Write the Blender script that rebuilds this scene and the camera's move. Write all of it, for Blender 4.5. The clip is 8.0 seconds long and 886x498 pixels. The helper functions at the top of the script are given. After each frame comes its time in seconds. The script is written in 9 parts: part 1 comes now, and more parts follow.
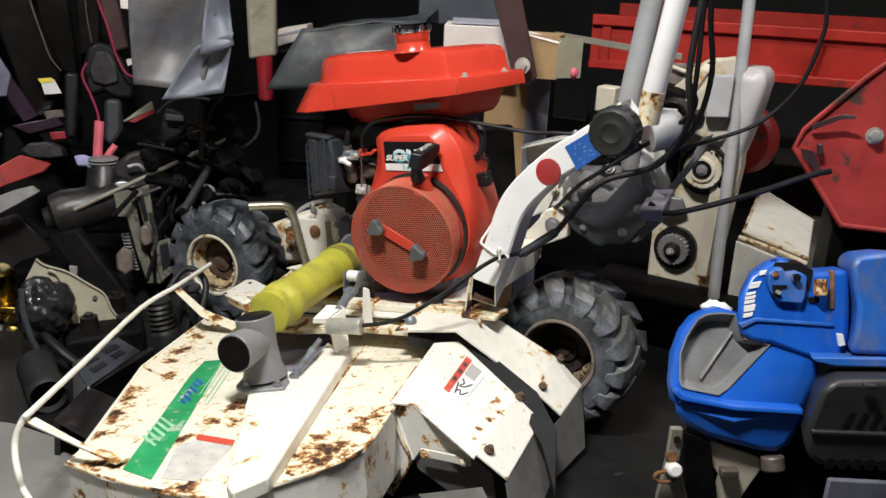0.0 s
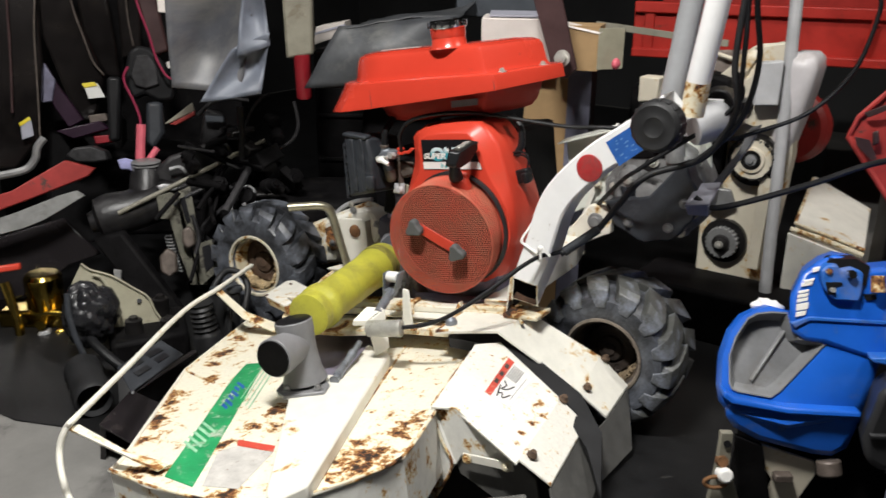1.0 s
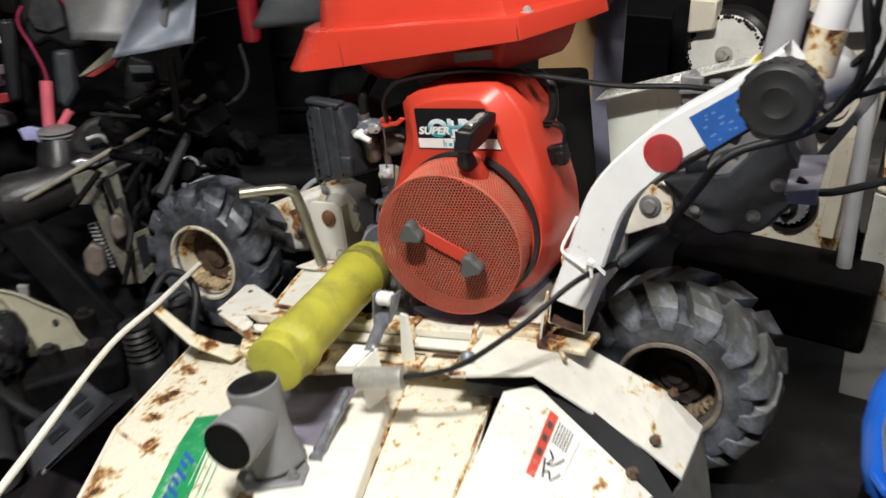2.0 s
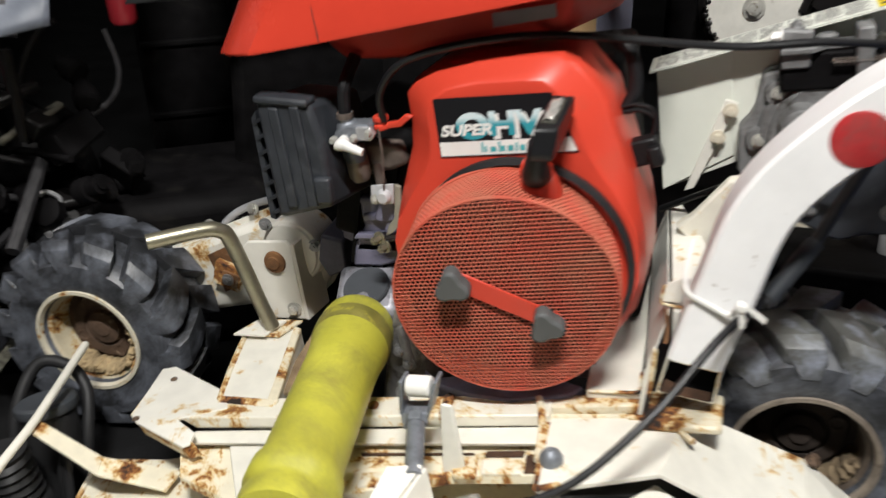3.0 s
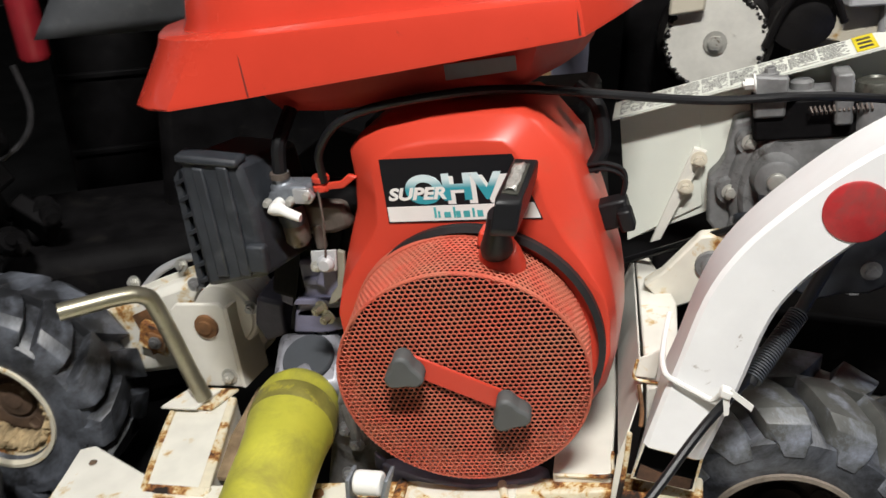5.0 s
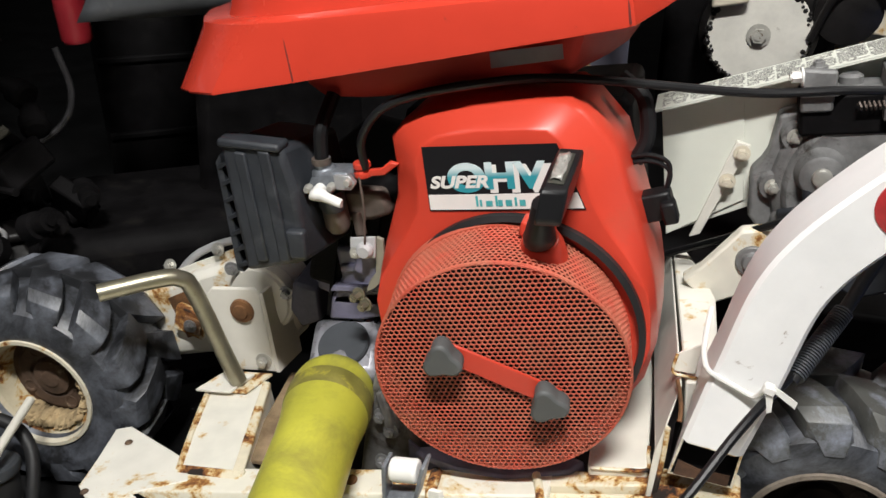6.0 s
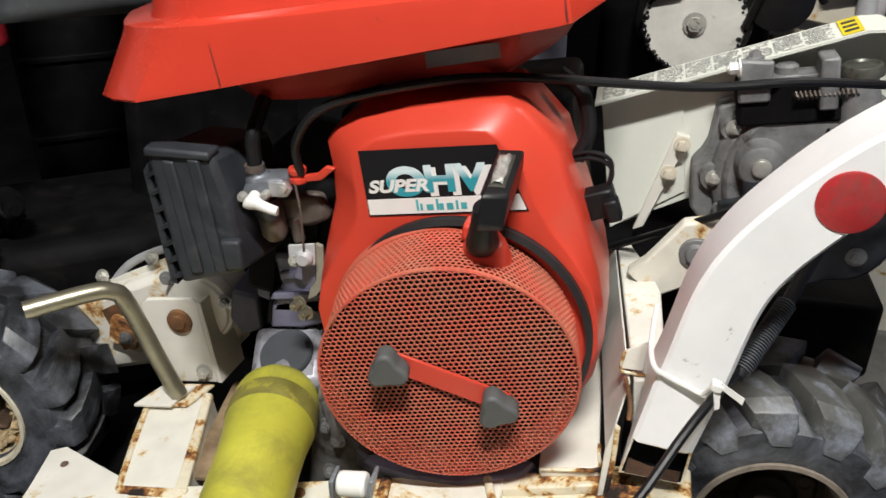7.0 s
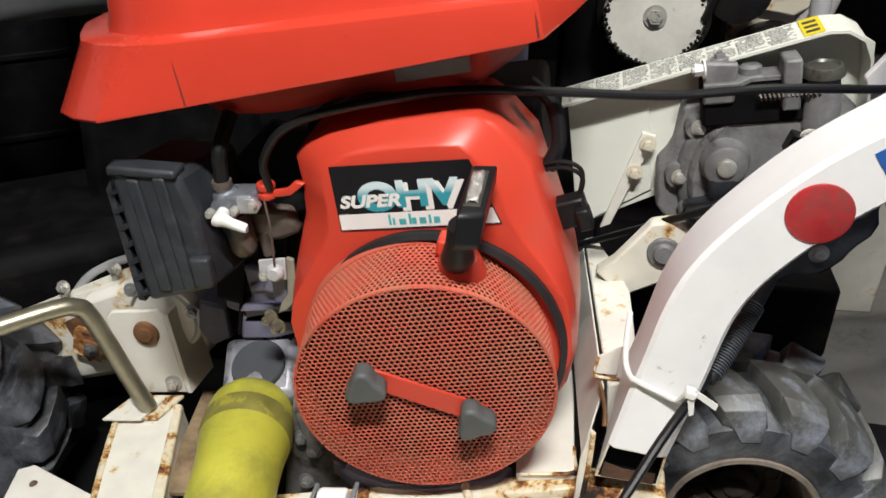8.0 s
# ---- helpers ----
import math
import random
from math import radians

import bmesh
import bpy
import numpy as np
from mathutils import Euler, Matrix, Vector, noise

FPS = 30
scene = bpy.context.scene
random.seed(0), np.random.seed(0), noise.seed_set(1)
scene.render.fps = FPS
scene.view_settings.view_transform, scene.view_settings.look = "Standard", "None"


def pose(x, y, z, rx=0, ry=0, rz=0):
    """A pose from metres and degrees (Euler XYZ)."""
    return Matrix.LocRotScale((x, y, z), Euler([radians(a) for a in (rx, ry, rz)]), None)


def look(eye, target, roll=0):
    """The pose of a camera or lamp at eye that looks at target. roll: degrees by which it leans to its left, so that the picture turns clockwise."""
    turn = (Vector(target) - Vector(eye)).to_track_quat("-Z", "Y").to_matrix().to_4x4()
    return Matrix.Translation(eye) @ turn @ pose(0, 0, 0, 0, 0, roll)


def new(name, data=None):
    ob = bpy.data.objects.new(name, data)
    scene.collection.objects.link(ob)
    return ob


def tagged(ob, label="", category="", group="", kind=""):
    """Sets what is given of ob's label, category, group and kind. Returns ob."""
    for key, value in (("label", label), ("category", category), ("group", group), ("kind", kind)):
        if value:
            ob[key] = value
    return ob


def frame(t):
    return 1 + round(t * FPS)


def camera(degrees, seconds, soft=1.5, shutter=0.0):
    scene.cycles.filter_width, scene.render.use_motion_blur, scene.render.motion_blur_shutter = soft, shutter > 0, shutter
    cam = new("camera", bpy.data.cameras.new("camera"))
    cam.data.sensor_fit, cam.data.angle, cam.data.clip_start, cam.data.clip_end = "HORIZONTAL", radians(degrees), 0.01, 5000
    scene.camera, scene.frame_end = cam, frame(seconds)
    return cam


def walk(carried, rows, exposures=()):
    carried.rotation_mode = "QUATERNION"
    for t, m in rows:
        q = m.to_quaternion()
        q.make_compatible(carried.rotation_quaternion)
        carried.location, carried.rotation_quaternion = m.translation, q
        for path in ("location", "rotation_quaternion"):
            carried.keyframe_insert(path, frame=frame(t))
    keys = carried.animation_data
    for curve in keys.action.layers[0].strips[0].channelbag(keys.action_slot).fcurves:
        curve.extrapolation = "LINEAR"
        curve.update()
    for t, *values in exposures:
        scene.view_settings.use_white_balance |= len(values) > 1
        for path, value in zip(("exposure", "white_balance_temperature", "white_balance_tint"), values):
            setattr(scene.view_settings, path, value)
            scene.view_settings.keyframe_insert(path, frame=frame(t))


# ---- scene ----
# The mower leans: its own frame is turned 8.2 degrees against the floor.
TILT = Matrix.Translation((0, 0, -0.129)) @ pose(0, 0, 0, 0, -8.2, 0)
cam = camera(55.4, 8.0, shutter=0.5)
PATH = [
    (0, (0.979, -1.382, 0.94), (-0.065, 0.251, 0.444), -4.5),
    (0.5, (0.982, -1.369, 0.948), (-0.092, 0.239, 0.436), -5.2),
    (1, (0.974, -1.346, 0.95), (-0.16, 0.22, 0.442), -6.3),
    (1.2, (0.963, -1.318, 0.962), (-0.2, 0.22, 0.431), -6.7),
    (2.3, (0.554, -0.856, 1.004), (-0.442, 0.696, 0.231), -10.0),
    (2.5, (0.509, -0.82, 1.009), (-0.437, 0.76, 0.228), -11.1),
    (3, (0.233, -0.711, 0.937), (-0.479, 0.971, 0.123), -9.8),
    (3.5, (0.054, -0.626, 0.885), (-0.378, 1.159, 0.093), -7.4),
    (4, (0.045, -0.596, 0.911), (-0.297, 1.213, 0.129), -7.8),
    (4.2, (0.057, -0.596, 0.916), (-0.28, 1.216, 0.139), -8.0),
    (5.3, (0.222, -0.614, 0.965), (-0.438, 1.084, 0.14), -8.9),
    (5.5, (0.212, -0.619, 0.956), (-0.452, 1.081, 0.138), -8.6),
    (6, (0.182, -0.608, 0.956), (-0.464, 1.095, 0.129), -8.6),
    (6.5, (0.173, -0.585, 0.954), (-0.403, 1.129, 0.1), -8.6),
    (7, (0.181, -0.582, 0.962), (-0.346, 1.139, 0.089), -9.0),
    (7.5, (0.183, -0.574, 0.96), (-0.297, 1.149, 0.066), -9.0),
    (8, (0.167, -0.565, 0.995), (-0.263, 1.145, 0.051), -9.2),
]
walk(cam, [(t, TILT @ look(eye, target, roll)) for t, eye, target, roll in PATH])

# ---- light ----
world = bpy.data.worlds.new("world")
world.use_nodes = True
world.node_tree.nodes["Background"].inputs[0].default_value = (0.5, 0.55, 0.65, 1)
world.node_tree.nodes["Background"].inputs[1].default_value = 0.003
scene.world = world


def area_lamp(name, at, target, size, size_y, watts, colour):
    data = bpy.data.lights.new(name, "AREA")
    data.shape, data.size, data.size_y, data.energy, data.color = "RECTANGLE", size, size_y, watts, colour
    ob = new(name, data)
    ob.matrix_world = look(at, target)
    return ob


MAIN_LAMP = (0.15, -1.05, 2.42)
# Two unseen fill lamps, added to lift the background and the left side.
FAR_FILL = (1.2, 0.45, 2.42)
LEFT_FILL = (-1.6, -0.6, 2.42)
area_lamp("overhead_light", MAIN_LAMP, (0.15, -1.05, 0), 0.5, 0.08, 91, (1, 0.985, 0.95))
area_lamp("overhead_light", FAR_FILL, (1.2, 0.45, 0), 0.5, 0.08, 21, (1, 0.97, 0.92))
area_lamp("overhead_light", LEFT_FILL, (-1.6, -0.6, 0), 0.5, 0.08, 7, (1, 0.97, 0.94))
scene.view_settings.exposure = 0.0


# ---- materials ----
def mat(name, base, rough=0.5, metal=0.0, var=0.2, scale=14.0, bump=0.08, fine=220.0, dirt=None, dirt_at=0.6, dirt_scale=9.0,
        coat=0.0, spec=0.5, soft=0.09):
    m = bpy.data.materials.new(name)
    m.use_nodes = True
    nt = m.node_tree
    n, link = nt.nodes, nt.links.new
    bsdf = n["Principled BSDF"]
    co = n.new("ShaderNodeTexCoord")
    big = n.new("ShaderNodeTexNoise")
    big.inputs["Scale"].default_value, big.inputs["Detail"].default_value, big.inputs["Roughness"].default_value = scale, 6, 0.65
    link(co.outputs["Object"], big.inputs["Vector"])
    ramp = n.new("ShaderNodeValToRGB")
    lo = [max(0.0, c * (1 - var)) for c in base]
    hi = [min(1.0, c * (1 + var)) for c in base]
    ramp.color_ramp.elements[0].position, ramp.color_ramp.elements[1].position = 0.32, 0.68
    ramp.color_ramp.elements[0].color, ramp.color_ramp.elements[1].color = (*lo, 1), (*hi, 1)
    link(big.outputs["Fac"], ramp.inputs[0])
    colour = ramp.outputs[0]
    small = n.new("ShaderNodeTexNoise")
    small.inputs["Scale"].default_value, small.inputs["Detail"].default_value = fine, 4
    link(co.outputs["Object"], small.inputs["Vector"])
    if dirt:
        spot = n.new("ShaderNodeTexNoise")
        spot.inputs["Scale"].default_value, spot.inputs["Detail"].default_value, spot.inputs["Roughness"].default_value = dirt_scale, 9, 0.72
        spot.inputs["Distortion"].default_value = 0.4
        link(co.outputs["Object"], spot.inputs["Vector"])
        step = n.new("ShaderNodeValToRGB")
        step.color_ramp.elements[0].position, step.color_ramp.elements[1].position = dirt_at, min(1, dirt_at + soft)
        link(spot.outputs["Fac"], step.inputs[0])
        mix = n.new("ShaderNodeMix")
        mix.data_type = "RGBA"
        link(step.outputs[0], mix.inputs["Factor"])
        link(colour, mix.inputs["A"])
        mix.inputs["B"].default_value = (*dirt, 1)
        colour = mix.outputs["Result"]
    link(colour, bsdf.inputs["Base Color"])
    rr = n.new("ShaderNodeMapRange")
    rr.inputs["To Min"].default_value, rr.inputs["To Max"].default_value = max(0.03, rough - 0.1), min(1, rough + 0.12)
    link(big.outputs["Fac"], rr.inputs["Value"])
    link(rr.outputs[0], bsdf.inputs["Roughness"])
    bsdf.inputs["Metallic"].default_value = metal
    bsdf.inputs["Coat Weight"].default_value = coat
    bsdf.inputs["Specular IOR Level"].default_value = spec
    if bump:
        b = n.new("ShaderNodeBump")
        b.inputs["Strength"].default_value, b.inputs["Distance"].default_value = bump, 0.002
        link(small.outputs["Fac"], b.inputs["Height"])
        link(b.outputs[0], bsdf.inputs["Normal"])
    return m


def rusty(name, base, amount=0.5, scale=9.0, rough=0.42, spots=(), smear=0.5):
    """Old paint with tan stains, brown rust and dark pits, from one noise cut at three levels; spots (x, y, z, radius) rust more."""
    m = bpy.data.materials.new(name)
    m.use_nodes = True
    nt = m.node_tree
    n, link = nt.nodes, nt.links.new
    bsdf = n["Principled BSDF"]
    co = n.new("ShaderNodeTexCoord")
    big = n.new("ShaderNodeTexNoise")
    big.inputs["Scale"].default_value, big.inputs["Detail"].default_value, big.inputs["Roughness"].default_value = scale, 9, 0.68
    big.inputs["Distortion"].default_value = smear
    link(co.outputs["Object"], big.inputs["Vector"])
    fac, worst = big.outputs["Fac"], None
    for x, y, z, r in spots:
        gap = n.new("ShaderNodeVectorMath")
        gap.operation = "DISTANCE"
        gap.inputs[1].default_value = (x, y, z)
        link(co.outputs["Object"], gap.inputs[0])
        near = n.new("ShaderNodeMapRange")
        near.interpolation_type = "SMOOTHSTEP"
        near.inputs["From Min"].default_value, near.inputs["From Max"].default_value = 0.0, r
        near.inputs["To Min"].default_value, near.inputs["To Max"].default_value = 0.19, 0.0
        link(gap.outputs["Value"], near.inputs["Value"])
        most = n.new("ShaderNodeMath")
        most.operation = "MAXIMUM"
        most.inputs[0].default_value = 0.0
        if worst is not None:
            link(worst, most.inputs[0])
        link(near.outputs[0], most.inputs[1])
        worst = most.outputs[0]
    if worst is not None:
        add = n.new("ShaderNodeMath")
        add.operation = "ADD"
        link(fac, add.inputs[0])
        link(worst, add.inputs[1])
        fac = add.outputs[0]
    grit = n.new("ShaderNodeTexNoise")
    grit.inputs["Scale"].default_value, grit.inputs["Detail"].default_value, grit.inputs["Roughness"].default_value = scale * 6.5, 6, 0.7
    link(co.outputs["Object"], grit.inputs["Vector"])
    mad = n.new("ShaderNodeMath")
    mad.operation = "MULTIPLY_ADD"
    link(grit.outputs["Fac"], mad.inputs[0])
    mad.inputs[1].default_value = 0.36
    half = n.new("ShaderNodeMath")
    half.operation = "MULTIPLY_ADD"
    link(fac, half.inputs[0])
    half.inputs[1].default_value, half.inputs[2].default_value = 1.2, -0.28
    link(half.outputs[0], mad.inputs[2])
    fac = mad.outputs[0]
    ramp = n.new("ShaderNodeValToRGB")
    cr = ramp.color_ramp
    at = 0.46 + (1 - amount) * 0.28
    stops = [(0.0, [c * 0.96 for c in base]), (at - 0.07, base), (at, [base[0] * 0.85, base[1] * 0.68, base[2] * 0.42]),
             (at + 0.018, [0.48, 0.26, 0.08]), (at + 0.05, [0.30, 0.125, 0.032]), (at + 0.10, [0.14, 0.050, 0.017]), (min(0.99, at + 0.15), [0.018, 0.011, 0.008])]
    cr.elements[0].position, cr.elements[0].color = stops[0][0], (*stops[0][1], 1)
    cr.elements[1].position, cr.elements[1].color = stops[1][0], (*stops[1][1], 1)
    for p, c in stops[2:]:
        e = cr.elements.new(p)
        e.color = (*c, 1)
    link(fac, ramp.inputs[0])
    soil = n.new("ShaderNodeTexNoise")
    soil.inputs["Scale"].default_value, soil.inputs["Detail"].default_value = scale * 2.7, 7
    link(co.outputs["Object"], soil.inputs["Vector"])
    sr = n.new("ShaderNodeMapRange")
    sr.inputs["From Min"].default_value, sr.inputs["From Max"].default_value = 0.35, 0.75
    sr.inputs["To Min"].default_value, sr.inputs["To Max"].default_value = 1.0, 0.88
    link(soil.outputs["Fac"], sr.inputs["Value"])
    mul = n.new("ShaderNodeMix")
    mul.data_type, mul.blend_type = "RGBA", "MULTIPLY"
    mul.inputs["Factor"].default_value = 1
    link(ramp.outputs[0], mul.inputs["A"])
    link(sr.outputs[0], mul.inputs["B"])
    link(mul.outputs["Result"], bsdf.inputs["Base Color"])
    rr = n.new("ShaderNodeMapRange")
    rr.inputs["From Min"].default_value, rr.inputs["From Max"].default_value = at - 0.05, at + 0.05
    rr.inputs["To Min"].default_value, rr.inputs["To Max"].default_value = rough, 0.9
    link(fac, rr.inputs["Value"])
    link(rr.outputs[0], bsdf.inputs["Roughness"])
    b = n.new("ShaderNodeBump")
    b.inputs["Strength"].default_value, b.inputs["Distance"].default_value = 0.35, 0.002
    link(rr.outputs[0], b.inputs["Height"])
    b.invert = True
    link(b.outputs[0], bsdf.inputs["Normal"])
    return m


def lamp_glow(name, colour, strength):
    m = bpy.data.materials.new(name)
    m.use_nodes = True
    bsdf = m.node_tree.nodes["Principled BSDF"]
    bsdf.inputs["Emission Color"].default_value = (*colour, 1)
    bsdf.inputs["Emission Strength"].default_value = strength
    return m


RED = mat("red_paint", (0.575, 0.052, 0.028), 0.34, var=0.06, bump=0.02, scale=5, coat=0.0, spec=0.4, dirt=(0.50, 0.065, 0.036), dirt_at=0.58, dirt_scale=16, soft=0.2)
RED_TANK = mat("red_tank_paint", (0.57, 0.048, 0.026), 0.24, var=0.07, bump=0.03, scale=5, coat=0.4, dirt=(0.34, 0.045, 0.03), dirt_at=0.635, dirt_scale=34, soft=0.06)
SEAM_RED = mat("dark_red_seam", (0.16, 0.018, 0.012), 0.7, var=0.3, scale=40)
RED_BOWL = mat("dull_red_paint", (0.46, 0.036, 0.022), 0.55, var=0.1, bump=0.04, scale=7, spec=0.3, dirt=(0.25, 0.03, 0.02), dirt_at=0.58, dirt_scale=14, soft=0.2)
RED_DIRTY = mat("dusty_red_paint", (0.56, 0.085, 0.050), 0.6, var=0.16, scale=18, dirt=(0.46, 0.165, 0.10), dirt_at=0.34, dirt_scale=22, soft=0.38)
RED_DARK = mat("worn_dark_red_paint", (0.46, 0.024, 0.015), 0.45, var=0.18, dirt=(0.12, 0.03, 0.02), dirt_at=0.6)
WHITE = rusty("white_paint", (0.80, 0.775, 0.70), 0.24, 10)
CREAM_WHITE = rusty("stained_cream_white_paint", (0.79, 0.765, 0.68), 0.16, 14)
WHITE_CLEAN = mat("smooth_white_paint", (0.79, 0.785, 0.785), 0.32, var=0.07, scale=7, bump=0.03, dirt=(0.34, 0.29, 0.25), dirt_at=0.665, dirt_scale=38, soft=0.05)
WHITE_RUST = rusty("rusty_white_paint", (0.80, 0.765, 0.66), 0.52, 11)
WHITE_HEAVY = rusty("heavily_rusted_white_paint", (0.75, 0.68, 0.52), 0.80, 22)
CREAM = rusty("rusty_cream_paint", (0.68, 0.62, 0.50), 0.35, 8)
GREY_METAL = mat("cast_grey_metal", (0.30, 0.30, 0.30), 0.45, 0.55, var=0.2, scale=25, bump=0.2)
GREY_PAINT = mat("grey_paint", (0.20, 0.20, 0.205), 0.42, var=0.15, bump=0.1)
GREY_LIGHT = mat("light_grey_paint", (0.42, 0.42, 0.43), 0.42, var=0.12, dirt=(0.2, 0.17, 0.13), dirt_at=0.64)
ALU = mat("dull_aluminium", (0.52, 0.52, 0.53), 0.38, 0.7, var=0.18, scale=30, bump=0.15)
STEEL = mat("zinc_steel", (0.50, 0.49, 0.45), 0.38, 0.5, var=0.2, scale=35, dirt=(0.16, 0.12, 0.08), dirt_at=0.6, dirt_scale=60)
BRASSY = mat("yellow_zinc_steel", (0.36, 0.335, 0.25), 0.36, 0.8, var=0.2, scale=20, dirt=(0.15, 0.12, 0.07), dirt_at=0.62, dirt_scale=30)
BRASS = mat("brass", (0.42, 0.29, 0.06), 0.16, 1.0, var=0.25, dirt=(0.07, 0.05, 0.02), dirt_at=0.52, dirt_scale=20, soft=0.2)
CHROME = mat("chrome", (0.7, 0.7, 0.7), 0.12, 1.0, var=0.05)
BLACK = mat("black_plastic", (0.009, 0.009, 0.010), 0.40, var=0.3, bump=0.06, spec=0.3)
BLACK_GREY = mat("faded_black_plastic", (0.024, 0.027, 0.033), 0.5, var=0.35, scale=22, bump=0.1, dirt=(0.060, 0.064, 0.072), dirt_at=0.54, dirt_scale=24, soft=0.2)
# Oily black; also paints shade in the arm, a recess and background bodies.
OIL_AND_SHADE = mat("oily_black_and_shade", (0.0058, 0.0054, 0.0058), 0.6, 0.0, var=0.5, scale=18, bump=0.3, fine=90, dirt=(0.013, 0.012, 0.011), dirt_at=0.57, spec=0.06)
# Pale blue patches paint the rubber's sheen together with its dust.
RUBBER = mat("dusty_sheen_black_rubber", (0.024, 0.025, 0.028), 0.42, var=0.35, scale=16, bump=0.12, dirt=(0.155, 0.168, 0.20), dirt_at=0.43, dirt_scale=10, soft=0.22)
RUBBER_DUST_SHEEN = mat("dust_and_sheen_black_rubber", (0.070, 0.071, 0.066), 0.42, var=0.35, scale=16, bump=0.10, dirt=(0.23, 0.25, 0.30), dirt_at=0.47, dirt_scale=11, soft=0.16)
RUBBER_DARK = mat("black_rubber", (0.017, 0.017, 0.018), 0.5, var=0.3, bump=0.08, spec=0.35)
KNOB_GREY = mat("dark_grey_rubber", (0.085, 0.088, 0.088), 0.6, var=0.12, bump=0.05)
YELLOW = mat("dirty_yellow_plastic", (0.47, 0.45, 0.055), 0.42, var=0.14, scale=10, dirt=(0.20, 0.18, 0.05), dirt_at=0.46, dirt_scale=11, soft=0.32)
SLATE = mat("slate_rubber", (0.045, 0.050, 0.058), 0.6, var=0.2, bump=0.1)
BAG_BLACK = mat("black_plastic_film", (0.014, 0.014, 0.016), 0.25, var=0.3, bump=0.3, fine=60)
GRIME = mat("grimy_yellow_plastic", (0.20, 0.18, 0.04), 0.5, var=0.3, scale=30, dirt=(0.40, 0.36, 0.04), dirt_at=0.56, dirt_scale=30)
GREEN = mat("green_sticker", (0.018, 0.29, 0.10), 0.4, var=0.2, scale=20, dirt=(0.45, 0.50, 0.40), dirt_at=0.545, dirt_scale=30, soft=0.10)
STICKER_RED = mat("red_sticker", (0.56, 0.07, 0.045), 0.45, var=0.15, dirt=(0.55, 0.30, 0.22), dirt_at=0.56, dirt_scale=40, soft=0.08)
STICKER_WHITE = mat("white_sticker", (0.76, 0.75, 0.72), 0.4, var=0.06)
STICKER_WORN = mat("worn_grey_sticker", (0.50, 0.48, 0.45), 0.55, var=0.2, scale=30, dirt=(0.25, 0.2, 0.15), dirt_at=0.58, dirt_scale=40)
STICKER_BLACK = mat("black_sticker", (0.008, 0.008, 0.010), 0.35, var=0.1, bump=0, spec=0.25)
STICKER_BLUE = mat("blue_sticker", (0.02, 0.10, 0.36), 0.4, var=0.15, scale=40)
PALE_BLUE = mat("pale_blue_print", (0.16, 0.30, 0.60), 0.4, var=0.2, bump=0)
DISC_WHITE = mat("greasy_white_disc_paint", (0.70, 0.68, 0.62), 0.45, var=0.12, scale=20, dirt=(0.30, 0.27, 0.22), dirt_at=0.62, dirt_scale=22, soft=0.15)
BELT_WHITE = mat("greenish_white_paint", (0.72, 0.735, 0.66), 0.36, var=0.05, scale=7, bump=0.02, dirt=(0.55, 0.50, 0.40), dirt_at=0.68)
STICKER_YELLOW = mat("yellow_sticker", (0.75, 0.6, 0.03), 0.4, var=0.08)
TEAL = mat("teal_print", (0.06, 0.38, 0.40), 0.35, var=0.25, scale=40, bump=0)
CORD = mat("silvery_cord", (0.46, 0.45, 0.42), 0.35, 0.5, var=0.3, scale=120, bump=0.4, fine=400)
INK = mat("dark_print", (0.06, 0.055, 0.05), 0.6, var=0.2, bump=0)
REFLECTOR = mat("red_reflector", (0.40, 0.025, 0.028), 0.35, var=0.25, scale=45, dirt=(0.22, 0.055, 0.05), dirt_at=0.5, dirt_scale=26, soft=0.2)
BLUE = mat("blue_plastic", (0.009, 0.100, 0.50), 0.34, var=0.12, scale=8, bump=0.04, dirt=(0.10, 0.14, 0.25), dirt_at=0.57, dirt_scale=12, soft=0.2)
BLUE_WORN = mat("worn_blue_plastic", (0.016, 0.11, 0.43), 0.42, var=0.2, scale=8, dirt=(0.17, 0.16, 0.165), dirt_at=0.50, dirt_scale=9, soft=0.28)
TARP = mat("grey_blue_vinyl", (0.13, 0.145, 0.18), 0.5, var=0.35, scale=5, bump=0.1, dirt=(0.1, 0.10, 0.10), dirt_at=0.58, dirt_scale=6)
MAT_DARK = mat("dark_grey_vinyl", (0.055, 0.058, 0.064), 0.5, var=0.45, scale=5, bump=0.12, dirt=(0.15, 0.148, 0.14), dirt_at=0.50, dirt_scale=5, soft=0.2)
CARDBOARD = mat("brown_cardboard", (0.36, 0.23, 0.11), 0.8, var=0.12)
CARTON = mat("white_carton", (0.66, 0.60, 0.56), 0.6, var=0.08)
LAVENDER_DIM = mat("dim_dirty_lavender_paint", (0.15, 0.15, 0.20), 0.5, var=0.3, scale=8, dirt=(0.08, 0.075, 0.08), dirt_at=0.56)
LAVENDER = mat("lavender_grey_paint", (0.34, 0.34, 0.40), 0.5, var=0.12)
BROWN_IRON = mat("brown_painted_iron", (0.050, 0.025, 0.025), 0.4, var=0.25)
PINK = mat("pink_rubber", (0.62, 0.12, 0.16), 0.5, var=0.15)
BEIGE = mat("beige_paint", (0.25, 0.235, 0.185), 0.5, var=0.2, dirt=(0.16, 0.13, 0.09), dirt_at=0.6)
OILY_MID = mat("greasy_grey_casting", (0.017, 0.016, 0.017), 0.38, 0.1, var=0.7, scale=30, bump=0.4, fine=90, dirt=(0.014, 0.013, 0.013), dirt_at=0.52, dirt_scale=18, soft=0.2)
